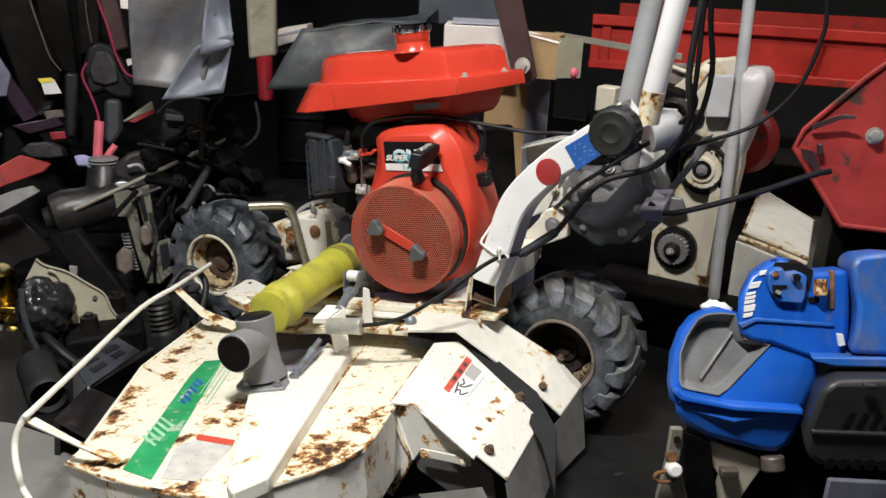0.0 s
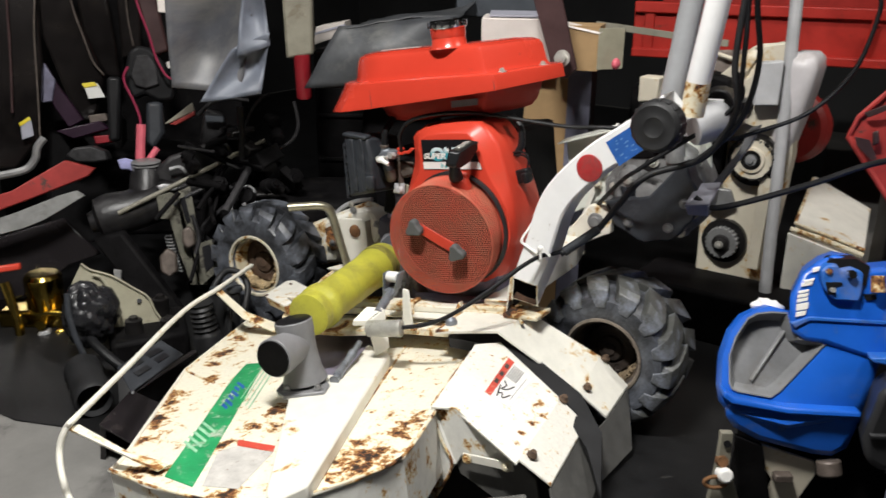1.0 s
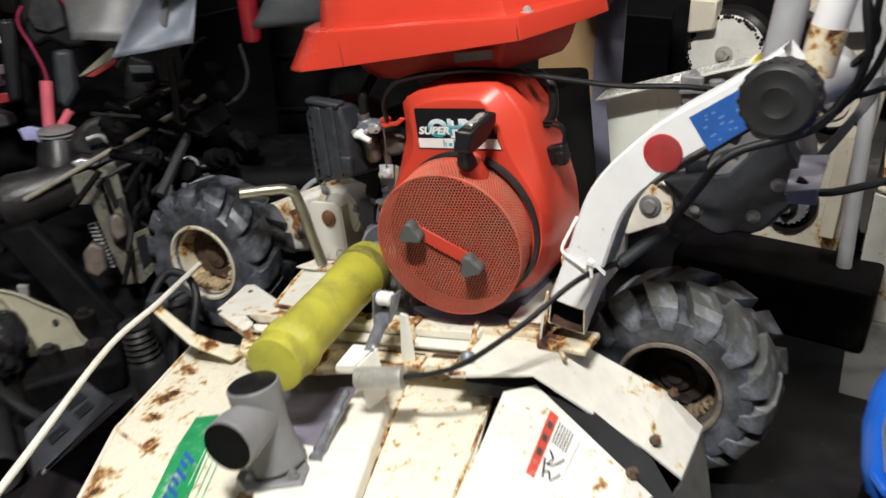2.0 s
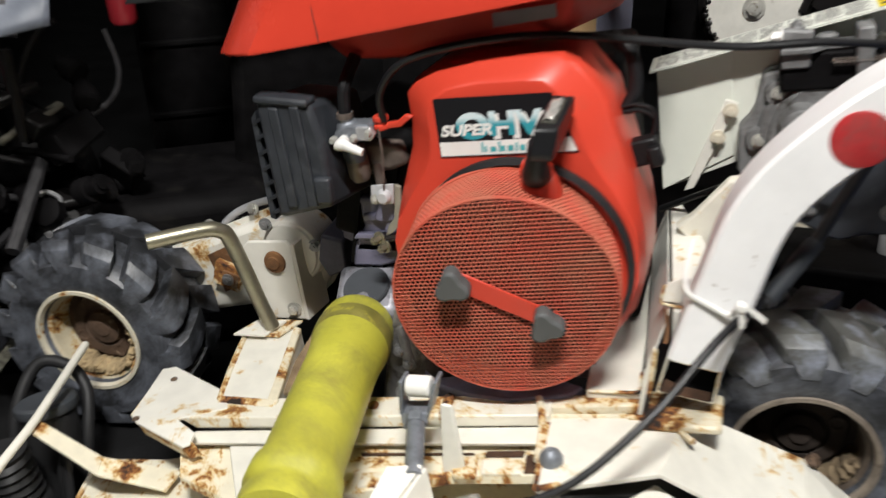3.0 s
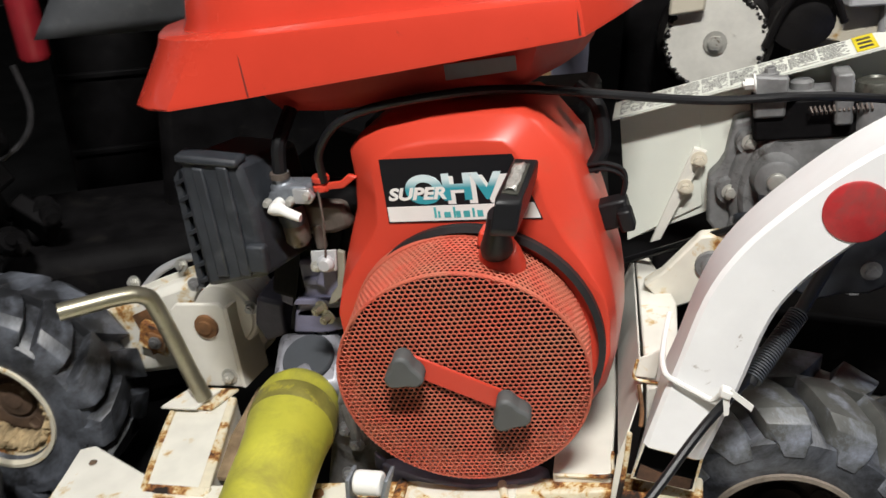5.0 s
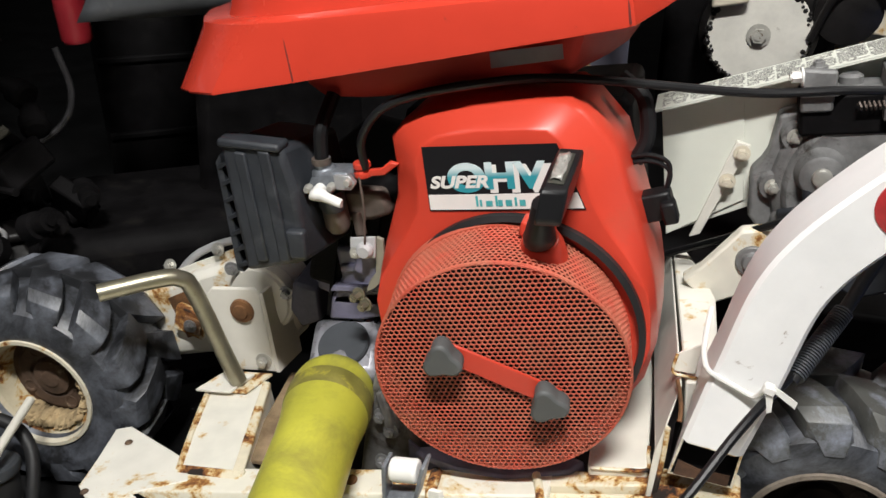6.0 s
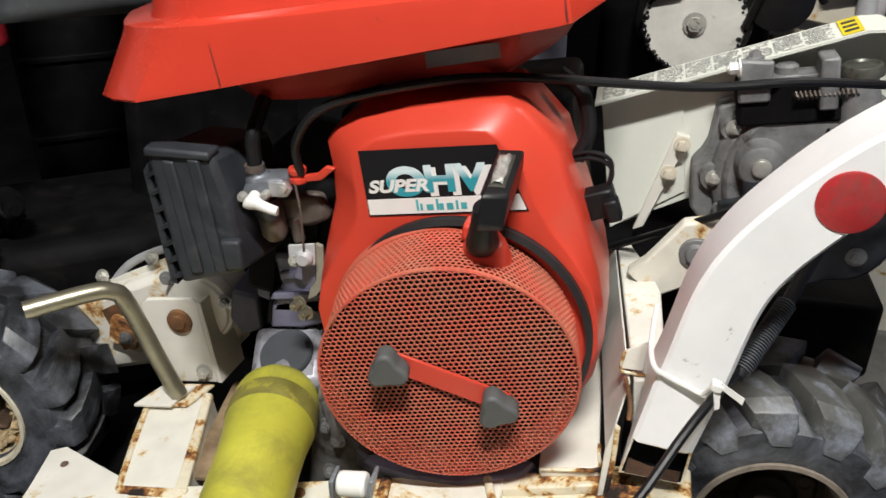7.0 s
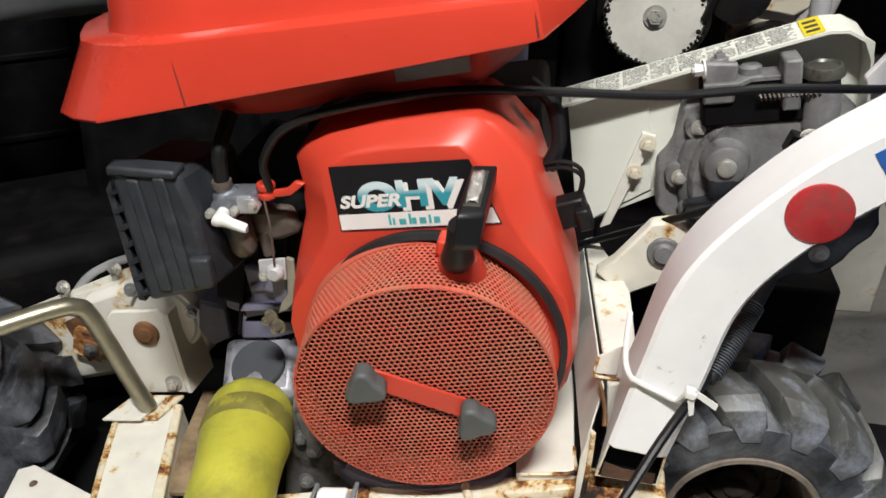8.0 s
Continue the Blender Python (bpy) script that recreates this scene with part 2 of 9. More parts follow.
OLIVE = mat("oily_olive_steel", (0.12, 0.115, 0.088), 0.5, 0.2, var=0.35, scale=24, bump=0.2, dirt=(0.03, 0.026, 0.02), dirt_at=0.52, dirt_scale=26)
OILY_GREY = mat("oily_dark_casting", (0.030, 0.029, 0.031), 0.4, 0.2, var=0.5, scale=30, bump=0.4, fine=90, dirt=(0.008, 0.008, 0.008), dirt_at=0.5, soft=0.2)
CANISTER = mat("dark_red_enamel", (0.26, 0.014, 0.022), 0.35, var=0.2)
HOOD_WHITE = mat("lilac_white_plastic", (0.58, 0.55, 0.56), 0.4, var=0.14, scale=8, dirt=(0.22, 0.19, 0.15), dirt_at=0.55, dirt_scale=7, soft=0.22)
PANEL_BROWN = mat("glossy_dark_brown_panel", (0.011, 0.009, 0.0088), 0.2, var=0.5, scale=3, bump=0.05, dirt=(0.032, 0.026, 0.022), dirt_at=0.50, dirt_scale=4, soft=0.35)
VIOLET = mat("dark_violet_paint", (0.022, 0.006, 0.020), 0.35, var=0.3)
BRACKET_TAN = mat("tan_painted_steel", (0.33, 0.31, 0.23), 0.45, var=0.15, dirt=(0.16, 0.13, 0.09), dirt_at=0.58, soft=0.15)
GREASE = mat("black_grease", (0.011, 0.010, 0.010), 0.35, var=0.5, bump=0.5, fine=60, spec=0.35)
SHEET_BLACK = mat("glossy_black_sheet", (0.012, 0.010, 0.011), 0.2, var=0.4, scale=4, dirt=(0.05, 0.042, 0.04), dirt_at=0.55, soft=0.25)
CONCRETE = mat("concrete", (0.17, 0.165, 0.155), 0.8, var=0.25, scale=3, bump=0.3, fine=120, dirt=(0.09, 0.085, 0.08), dirt_at=0.55, dirt_scale=3)
PLATE_AND_SHADE = mat("oily_plate_and_floor_shade", (0.009, 0.009, 0.0095), 0.42, var=0.5, scale=7, bump=0.25, dirt=(0.05, 0.048, 0.045), dirt_at=0.63, dirt_scale=30, spec=0.35)
WALL = mat("dark_wall_boards", (0.022, 0.022, 0.023), 0.8, var=0.3, scale=3)
STICKER_PRINT = mat("fine_grey_print", (0.36, 0.355, 0.34), 0.6, var=0.6, scale=260, bump=0, fine=50)
RED_CHIPPED = mat("chipped_red_paint", (0.30, 0.026, 0.022), 0.45, var=0.3, scale=9, bump=0.12, dirt=(0.055, 0.032, 0.026), dirt_at=0.57, dirt_scale=16, soft=0.06)
CAP_METAL = mat("tarnished_cap_metal", (0.10, 0.10, 0.085), 0.35, 0.5, var=0.3, scale=40, dirt=(0.04, 0.038, 0.03), dirt_at=0.55, dirt_scale=30)
CAST_DARK = mat("dirty_cast_aluminium", (0.20, 0.20, 0.20), 0.55, 0.25, var=0.3, scale=30, bump=0.3, fine=150, dirt=(0.05, 0.045, 0.04), dirt_at=0.55, dirt_scale=14)
GUARD_BLACK = mat("black_silencer_plastic", (0.024, 0.024, 0.026), 0.45, var=0.25, bump=0.08, dirt=(0.05, 0.048, 0.045), dirt_at=0.62)
TRAY_GREY = mat("dusty_pale_grey_plastic", (0.17, 0.172, 0.178), 0.4, var=0.3, scale=9, dirt=(0.14, 0.135, 0.13), dirt_at=0.57, dirt_scale=12)
GREY_BLUE = mat("blue_grey_steel", (0.075, 0.085, 0.10), 0.45, 0.2, var=0.2, dirt=(0.13, 0.13, 0.13), dirt_at=0.62)
GUARD_GREY = mat("grey_vinyl", (0.062, 0.064, 0.074), 0.45, var=0.45, scale=4, bump=0.12, dirt=(0.165, 0.155, 0.145), dirt_at=0.46, dirt_scale=4, soft=0.25)
RAIL_GREY = rusty("grey_white_rail_paint", (0.78, 0.77, 0.70), 0.12, 12)
FLAT_RUST = rusty("rust_patched_flat_bar_paint", (0.80, 0.74, 0.58), 0.25, 20, spots=((-0.601, -0.098, 0.397, 0.035), (-0.522, -0.097, 0.344, 0.030), (-0.497, -0.090, 0.334, 0.034), (-0.441, -0.073, 0.311, 0.025)))
HOOD_BROWN = mat("brown_stained_sheet", (0.19, 0.155, 0.135), 0.6, var=0.3, scale=12, bump=0.15, dirt=(0.075, 0.05, 0.035), dirt_at=0.55, dirt_scale=14, soft=0.12)
BOLT_BROWN = mat("dark_brown_rusty_bolt", (0.10, 0.062, 0.038), 0.8, var=0.5, scale=80, bump=0.5, fine=150, dirt=(0.035, 0.022, 0.016), dirt_at=0.52, dirt_scale=90, soft=0.1)
TUBE_GREY = mat("dull_grey_tube_paint", (0.27, 0.275, 0.285), 0.42, var=0.14, scale=9, dirt=(0.14, 0.125, 0.11), dirt_at=0.62, dirt_scale=16)
VIOLET_SHADE = mat("violet_grey_recess_shade", (0.17, 0.155, 0.20), 0.5, var=0.2, scale=10, bump=0.1, dirt=(0.035, 0.030, 0.035), dirt_at=0.58, dirt_scale=26, soft=0.08)
BED_BROWN = mat("stained_bed_plate_and_shade", (0.27, 0.19, 0.11), 0.8, var=0.45, scale=22, bump=0.35, fine=110, dirt=(0.11, 0.06, 0.03), dirt_at=0.50, dirt_scale=18, soft=0.2)
PANEL_RUST = rusty("rust_eaten_cream_panel", (0.80, 0.74, 0.58), 0.60, 16, smear=1.2)
RUST_DARK = mat("dark_pitted_rust", (0.055, 0.026, 0.013), 0.9, var=0.5, scale=60, bump=0.4, fine=140)
RUST = mat("brown_rust", (0.16, 0.075, 0.03), 0.85, var=0.5, scale=40, bump=0.4, fine=120, dirt=(0.45, 0.36, 0.24), dirt_at=0.6, dirt_scale=30)
TAP_GREY = mat("dull_zinc_casting", (0.20, 0.215, 0.24), 0.42, 0.4, var=0.3, scale=60, bump=0.3, dirt=(0.08, 0.07, 0.06), dirt_at=0.58, dirt_scale=50)
BOWL_BROWN = mat("brownish_cast_metal", (0.13, 0.105, 0.09), 0.45, 0.3, var=0.3, scale=40)
CLUTCH_GREY = mat("worn_violet_grey_casting", (0.27, 0.27, 0.30), 0.42, 0.25, var=0.25, scale=25, bump=0.2, dirt=(0.08, 0.075, 0.08), dirt_at=0.56, dirt_scale=30)
VIOLET_GREY = mat("violet_grey_cast_metal", (0.165, 0.16, 0.23), 0.5, 0.1, var=0.3, scale=20, bump=0.15)
VIOLET_DARK = mat("dark_violet_cast_metal", (0.07, 0.068, 0.095), 0.5, 0.1, var=0.35, scale=20, bump=0.2)
SUMP_GREY = mat("oily_grey_sump_casting", (0.17, 0.165, 0.16), 0.5, 0.2, var=0.4, scale=28, bump=0.3, fine=120, dirt=(0.05, 0.042, 0.034), dirt_at=0.5, dirt_scale=22, soft=0.15)
BLADE_GREY = mat("dull_worn_steel", (0.22, 0.22, 0.215), 0.5, 0.3, var=0.3, scale=10, dirt=(0.10, 0.09, 0.08), dirt_at=0.55, dirt_scale=14, soft=0.2)
RAG = mat("lilac_cloth", (0.32, 0.32, 0.55), 0.8, var=0.25, scale=30)
CRIMSON = mat("crimson_rubber", (0.28, 0.02, 0.06), 0.45, var=0.2)
FADE_TEAL = mat("pale_to_teal_print", (0.06, 0.38, 0.40), 0.35, var=0.1, scale=40, bump=0)
nt = FADE_TEAL.node_tree
where = nt.nodes.new("ShaderNodeTexCoord")
split = nt.nodes.new("ShaderNodeSeparateXYZ")
nt.links.new(where.outputs["Object"], split.inputs[0])
fade = nt.nodes.new("ShaderNodeMapRange")
fade.inputs["From Min"].default_value, fade.inputs["From Max"].default_value = 0.694, 0.703
nt.links.new(split.outputs["Z"], fade.inputs["Value"])
tint = nt.nodes.new("ShaderNodeMix")
tint.data_type = "RGBA"
tint.inputs["A"].default_value, tint.inputs["B"].default_value = (0.03, 0.30, 0.36, 1), (0.62, 0.74, 0.76, 1)
nt.links.new(fade.outputs[0], tint.inputs["Factor"])
nt.links.new(tint.outputs["Result"], nt.nodes["Principled BSDF"].inputs["Base Color"])
GLOW = lamp_glow("lamp_tube_glow", (1, 0.96, 0.9), 6)


# ---- mesh helpers ----
def link_mesh(name, bm, material, smooth=35):
    bmesh.ops.recalc_face_normals(bm, faces=bm.faces)
    me = bpy.data.meshes.new(name)
    bm.to_mesh(me)
    bm.free()
    me.materials.append(material)
    me.polygons.foreach_set("use_smooth", [True] * len(me.polygons))
    me.set_sharp_from_angle(angle=radians(smooth))
    return new(name, me)


def part(name, bm, material, parent, label="", bevel=0.0, smooth=35):
    ob = link_mesh(name, bm, material, smooth)
    ob.parent = parent
    if bevel:
        mod = ob.modifiers.new("bevel", "BEVEL")
        mod.width, mod.segments, mod.limit_method, mod.angle_limit = bevel, 2, "ANGLE", radians(40)
        mod.use_clamp_overlap = True
    return tagged(ob, label)


def thing(name, label, category, group="", m=None):
    ob = new(name)
    ob.empty_display_size = 0.1
    if m is not None:
        ob.matrix_world = m
    return tagged(ob, label, category, group)


def box(bm, c, s, turn=None):
    """A box at c with sides s; turn: degrees about x, y, z."""
    m = Matrix.Translation(c) @ (pose(0, 0, 0, *turn) if turn else Matrix()) @ Matrix.Diagonal((*s, 1))
    bmesh.ops.create_cube(bm, size=1, matrix=m)
    return bm


def axis_frame(a, b):
    a, b = Vector(a), Vector(b)
    return Matrix.Translation(a) @ (b - a).to_track_quat("Z", "Y").to_matrix().to_4x4(), (b - a).length


def lathe(bm, a, b, profile, n=28, caps=True):
    """Turn (radius, share of the way from a to b) round the line a to b."""
    m, length = axis_frame(a, b)
    rings = []
    for r, h in profile:
        rings.append([bm.verts.new(m @ Vector((r * math.cos(6.28319 * k / n), r * math.sin(6.28319 * k / n), h * length))) for k in range(n)])
    for p, q in zip(rings, rings[1:]):
        for k in range(n):
            bm.faces.new((p[k], p[(k + 1) % n], q[(k + 1) % n], q[k]))
    if caps:
        bm.faces.new(rings[0][::-1])
        bm.faces.new(rings[-1])
    return bm


def rod(bm, a, b, r, r2=None, n=16):
    return lathe(bm, a, b, [(r, 0), (r if r2 is None else r2, 1)], n)


def curve_points(pts, steps=6):
    """A smooth line through the given points."""
    p = [Vector(v) for v in pts]
    p = [p[0] * 2 - p[1]] + p + [p[-1] * 2 - p[-2]]
    out = []
    for k in range(1, len(p) - 2):
        for s in range(steps):
            t = s / steps
            a, b, c, d = p[k - 1], p[k], p[k + 1], p[k + 2]
            out.append(0.5 * (2 * b + (c - a) * t + (2 * a - 5 * b + 4 * c - d) * t * t + (3 * b - a - 3 * c + d) * t ** 3))
    return out + [p[-2]]


def tube(bm, pts, r, n=10, smooth=6):
    """A round bar or cable along a line of points."""
    p = curve_points(pts, smooth) if smooth else [Vector(v) for v in pts]
    rings, up = [], None
    for k, c in enumerate(p):
        d = (p[min(k + 1, len(p) - 1)] - p[max(k - 1, 0)]).normalized()
        if up is None:
            up = d.orthogonal().normalized()
        up = (up - d * up.dot(d)).normalized()
        side = d.cross(up)
        rings.append([bm.verts.new(c + r * (up * math.cos(6.28319 * j / n) + side * math.sin(6.28319 * j / n))) for j in range(n)])
    for a, b in zip(rings, rings[1:]):
        for j in range(n):
            bm.faces.new((a[j], a[(j + 1) % n], b[(j + 1) % n], b[j]))
    bm.faces.new(rings[0][::-1])
    bm.faces.new(rings[-1])
    return bm


def prism(bm, pts, way):
    """A flat outline of 3D points, pushed along way."""
    a = [bm.verts.new(Vector(p)) for p in pts]
    b = [bm.verts.new(Vector(p) + Vector(way)) for p in pts]
    bm.faces.new(a)
    bm.faces.new(b[::-1])
    for k in range(len(a)):
        bm.faces.new((a[k], b[k], b[(k + 1) % len(a)], a[(k + 1) % len(a)]))
    return bm


def flat_y(pts, y):
    return [(x, y, z) for x, z in pts]


def flat_z(pts, z):
    return [(x, y, z) for x, y in pts]


def loft(bm, rings, caps=True):
    """Skin closed rings of equal length."""
    rr = [[bm.verts.new(Vector(v)) for v in ring] for ring in rings]
    for p, q in zip(rr, rr[1:]):
        n = len(p)
        for k in range(n):
            bm.faces.new((p[k], p[(k + 1) % n], q[(k + 1) % n], q[k]))
    if caps:
        bm.faces.new(rr[0][::-1])
        bm.faces.new(rr[-1])
    return bm


def round_rect(x0, x1, y0, y1, r, n=5):
    """An outline with rounded corners, counter-clockwise."""
    out = []
    for cx, cy, a0 in ((x1 - r, y1 - r, 0), (x0 + r, y1 - r, 90), (x0 + r, y0 + r, 180), (x1 - r, y0 + r, 270)):
        out += [(cx + r * math.cos(radians(a0 + 90 * k / n)), cy + r * math.sin(radians(a0 + 90 * k / n))) for k in range(n + 1)]
    return out


def hex_bolt(bm, at, way, r=0.008, h=0.006, washer=True):
    a = Vector(at)
    d = Vector(way).normalized()
    if washer:
        rod(bm, a, a + d * 0.002, r * 1.55, n=18)
    rod(bm, a + d * 0.002, a + d * (0.002 + h), r, n=6)
    rod(bm, a + d * (0.002 + h), a + d * (0.004 + h), r * 0.55, n=12)
    return bm


def bolt(at, way, parent, material=None, r=0.008, h=0.006, label=""):
    return part("bolt", hex_bolt(bmesh.new(), at, way, r, h), material or STEEL, parent, label)


# ---- the room ----
def setting(name, bm, material, label, category):
    return tagged(link_mesh(name, bm, material), label, category, kind="structure")


setting("floor", box(bmesh.new(), (0, 0.6, -0.05), (7, 6.6, 0.1)), CONCRETE, "stained grey concrete workshop floor", "floor")
for nm, c, sz in (("wall_north", (0, 3.95, 1.3), (7, 0.1, 2.6)), ("wall_south", (0, -2.75, 1.3), (7, 0.1, 2.6)),
                  ("wall_west", (-3.55, 0.6, 1.3), (0.1, 6.6, 2.6)), ("wall_east", (3.55, 0.6, 1.3), (0.1, 6.6, 2.6))):
    setting(nm, box(bmesh.new(), c, sz), WALL, "dark plain workshop wall", "wall")
setting("ceiling", box(bmesh.new(), (0, 0.6, 2.65), (7.2, 6.8, 0.1)), WALL, "dark plain workshop ceiling", "ceiling")


def ceiling_light(at):
    lamp = thing("ceiling_light", "unseen white metal ceiling batten light with a glowing tube", "ceiling light", "workshop lights", Matrix.Translation(at))
    part("housing", box(bmesh.new(), (0, 0, 0.10), (0.7, 0.12, 0.05)), WHITE_CLEAN, lamp, bevel=0.006)
    part("bracket", box(bmesh.new(), (0, 0, 0.15), (0.3, 0.06, 0.06)), WHITE_CLEAN, lamp)
    part("tube", rod(bmesh.new(), (-0.32, 0, 0.055), (0.32, 0, 0.055), 0.016), GLOW, lamp, "glowing white lamp tube")
    return lamp


# The added fill lamps get made-up fixtures like the main one.
for spot in (MAIN_LAMP, FAR_FILL, LEFT_FILL):
    ceiling_light(spot)


# ---- the mower, in its own leaning frame ----
LEANING = TILT.inverted()
mower = thing("rotary_mower", "white rusty walk-behind rotary mower with a red petrol engine", "mower", m=TILT)

# fan screen: sheet metal with round holes in a honeycomb order
SX, SZ, SR, SY0, SY1 = -0.0136, 0.5375, 0.1147, 0.003, 0.074
PITCH = 0.0050


def honeycomb(bm, cells, hole, place):
    """Six-sided cells with a hole each; place() bends the flat plan."""
    side = PITCH / math.sqrt(3)
    seen = {}

    def corner(x, y):
        key = (round(x, 5), round(y, 5))
        if key not in seen:
            seen[key] = bm.verts.new(place(x, y))
        return seen[key]

    for cx, cy in cells:
        outer = [corner(cx + side * math.cos(radians(60 * k + 30)), cy + side * math.sin(radians(60 * k + 30))) for k in range(6)]
        inner = [bm.verts.new(place(cx + hole * math.cos(radians(60 * k + 30)), cy + hole * math.sin(radians(60 * k + 30)))) for k in range(6)]
        for k in range(6):
            j = (k + 1) % 6
            bm.faces.new((outer[k], outer[j], inner[j], inner[k]))
    return bm


def hex_grid(width, height):
    dy = PITCH * math.sqrt(3) / 2
    rows = int(height / dy / 2) + 1
    cols = int(width / PITCH / 2) + 1
    return [((i + 0.5 * (j % 2)) * PITCH, j * dy) for j in range(-rows, rows + 1) for i in range(-cols, cols + 1)]


def thicken(ob, t):
    mod = ob.modifiers.new("solid", "SOLIDIFY")
    mod.thickness, mod.offset = t, -1
    return ob


cells = [c for c in hex_grid(0.24, 0.24) if math.hypot(*c) < SR - 0.0020]


def in_disc(x, y):
    f = min(1, (SR - 0.0008) / max(1e-6, math.hypot(x, y)))
    return Vector((SX + x * f, SY0, SZ + y * f))


screen = thicken(part("fan_screen", honeycomb(bmesh.new(), cells, 0.00226, in_disc), RED_DIRTY, mower,
                      "red perforated round fan screen, dusty", smooth=20), 0.0012)
part("screen_rim", lathe(bmesh.new(), (SX, SY0 - 0.0006, SZ), (SX, SY0 + 0.0030, SZ),
                         [(SR - 0.0020, 0.05), (SR - 0.0014, 0.02), (SR - 0.0004, 0.05), (SR + 0.0006, 0.2), (SR + 0.0006, 0.8), (SR - 0.001, 0.8), (SR - 0.001, 0.3), (SR - 0.0020, 0.16)], 72, caps=False),
     RED_DIRTY, screen)
turns = round(2 * math.pi * SR / PITCH)
dy = PITCH * math.sqrt(3) / 2
ring_cells = [((i + 0.5 * (j % 2)) * PITCH, j * dy) for j in range(0, 17) for i in range(turns)]
wrap = 2 * math.pi / (turns * PITCH)
thicken(part("screen_side", honeycomb(bmesh.new(), ring_cells, 0.00200, lambda x, y: Vector((SX + SR * math.cos(x * wrap), SY0 + 0.0015 + y, SZ + SR * math.sin(x * wrap)))),
             RED_DIRTY, screen, smooth=60), 0.0012)
part("screen_foot", lathe(bmesh.new(), (SX, 0.066, SZ), (SX, 0.082, SZ), [(SR - 0.004, 0), (SR + 0.001, 0), (SR + 0.001, 1), (SR - 0.004, 1)], 72, caps=False), RED_DIRTY, screen)
part("rubber_ring", lathe(bmesh.new(), (SX, 0.072, SZ), (SX, 0.082, SZ), [(SR + 0.001, 0), (SR + 0.007, 0.2), (SR + 0.007, 0.9), (SR + 0.001, 1)], 72, caps=False), RUBBER_DARK, mower)
part("fan_wheel", lathe(bmesh.new(), (SX, 0.03, SZ), (SX, 0.078, SZ), [(0.05, 0), (0.107, 0.04), (0.109, 0.1), (0.109, 1)], 48), OIL_AND_SHADE, screen)

# strap with two lobed knobs
K1, K2 = Vector((-0.0595, 0, 0.567)), Vector((0.0275, 0, 0.5165))
d = (K2 - K1).normalized()
q = Vector((-d.z, 0, d.x)) * 0.0105
strap = part("screen_strap", prism(bmesh.new(), [K1 - d * 0.008 - q, K2 + d * 0.008 - q, K2 + d * 0.008 + q, K1 - d * 0.008 + q], (0, -0.003, 0)), RED, screen, bevel=0.001)
for k, a0 in ((K1, 90), (K2, 105)):
    outline = []
    for j in range(36):
        a = radians(10 * j)
        r = 0.0158 + 0.0032 * math.cos(3 * (a - radians(a0)))
        outline.append((k.x + r * math.cos(a), -0.003, k.z + r * math.sin(a)))
    part("knob", prism(bmesh.new(), outline, (0, -0.019, 0)), KNOB_GREY, screen, "dark grey three-lobed rubber knob", bevel=0.003)

# the screen sits a little askew on the engine
screen.matrix_local = Matrix.Translation((-0.0168, 0.0157, 0.5269)) @ pose(0, 0, 0, 4.3, 0, 7.2) @ Matrix.Scale(1.029, 4) @ Matrix.Translation((-SX, -SY0, -SZ))

# engine shroud
SHROUD = [(-0.088, 0.752), (-0.04, 0.757), (0.02, 0.757), (0.048, 0.755), (0.062, 0.744), (0.088, 0.708), (0.094, 0.68), (0.102, 0.65), (0.109, 0.615), (0.115, 0.58), (0.117, 0.55), (0.115, 0.51), (0.102, 0.47),
          (0.075, 0.432), (0.03, 0.41), (-0.02, 0.405), (-0.07, 0.410), (-0.115, 0.432), (-0.147, 0.47), (-0.164, 0.52), (-0.164, 0.56), (-0.158, 0.59), (-0.148, 0.62), (-0.137, 0.648), (-0.128, 0.67), (-0.124, 0.70), (-0.124, 0.728), (-0.112, 0.741)]


def shroud_ring(y, k):
    """The shroud's outline drawn in by k: 0 the widest, 1 the flat front."""
    out = []
    for x, z in SHROUD:
        up = min(1, max(0, (z - 0.57) / 0.11))
        up = up * up * (3 - 2 * up)
        out.append((-0.016 + (x + 0.016) * (1 - k * (0.035 + 0.245 * up)), y, 0.585 + (z - 0.585) * (1 - k * 0.125)))
    return out


shroud = part("engine_shroud", loft(bmesh.new(), [shroud_ring(0.082, 1.6), shroud_ring(0.082, 1.0), shroud_ring(0.0826, 0.93), shroud_ring(0.0845, 0.86), shroud_ring(0.101, 0.16), shroud_ring(0.105, 0.06),
                                                  shroud_ring(0.112, 0.0), shroud_ring(0.20, 0.0), shroud_ring(0.21, 0.2)]), RED, mower, "glossy red engine shroud", smooth=50)

# name plate: black field, white strip, two printed words
plate = [(-0.0865, 0.661), (0.0605, 0.661), (0.039, 0.7235), (-0.0855, 0.7245)]
part("name_plate", prism(bmesh.new(), flat_y(plate, 0.0815), (0, -0.0006, 0)), STICKER_BLACK, shroud)
part("name_plate_strip", prism(bmesh.new(), flat_y([(-0.0855, 0.6625), (0.0590, 0.6625), (0.0540, 0.6775), (-0.0853, 0.6775)], 0.0808), (0, -0.0004, 0)), STICKER_WHITE, shroud)


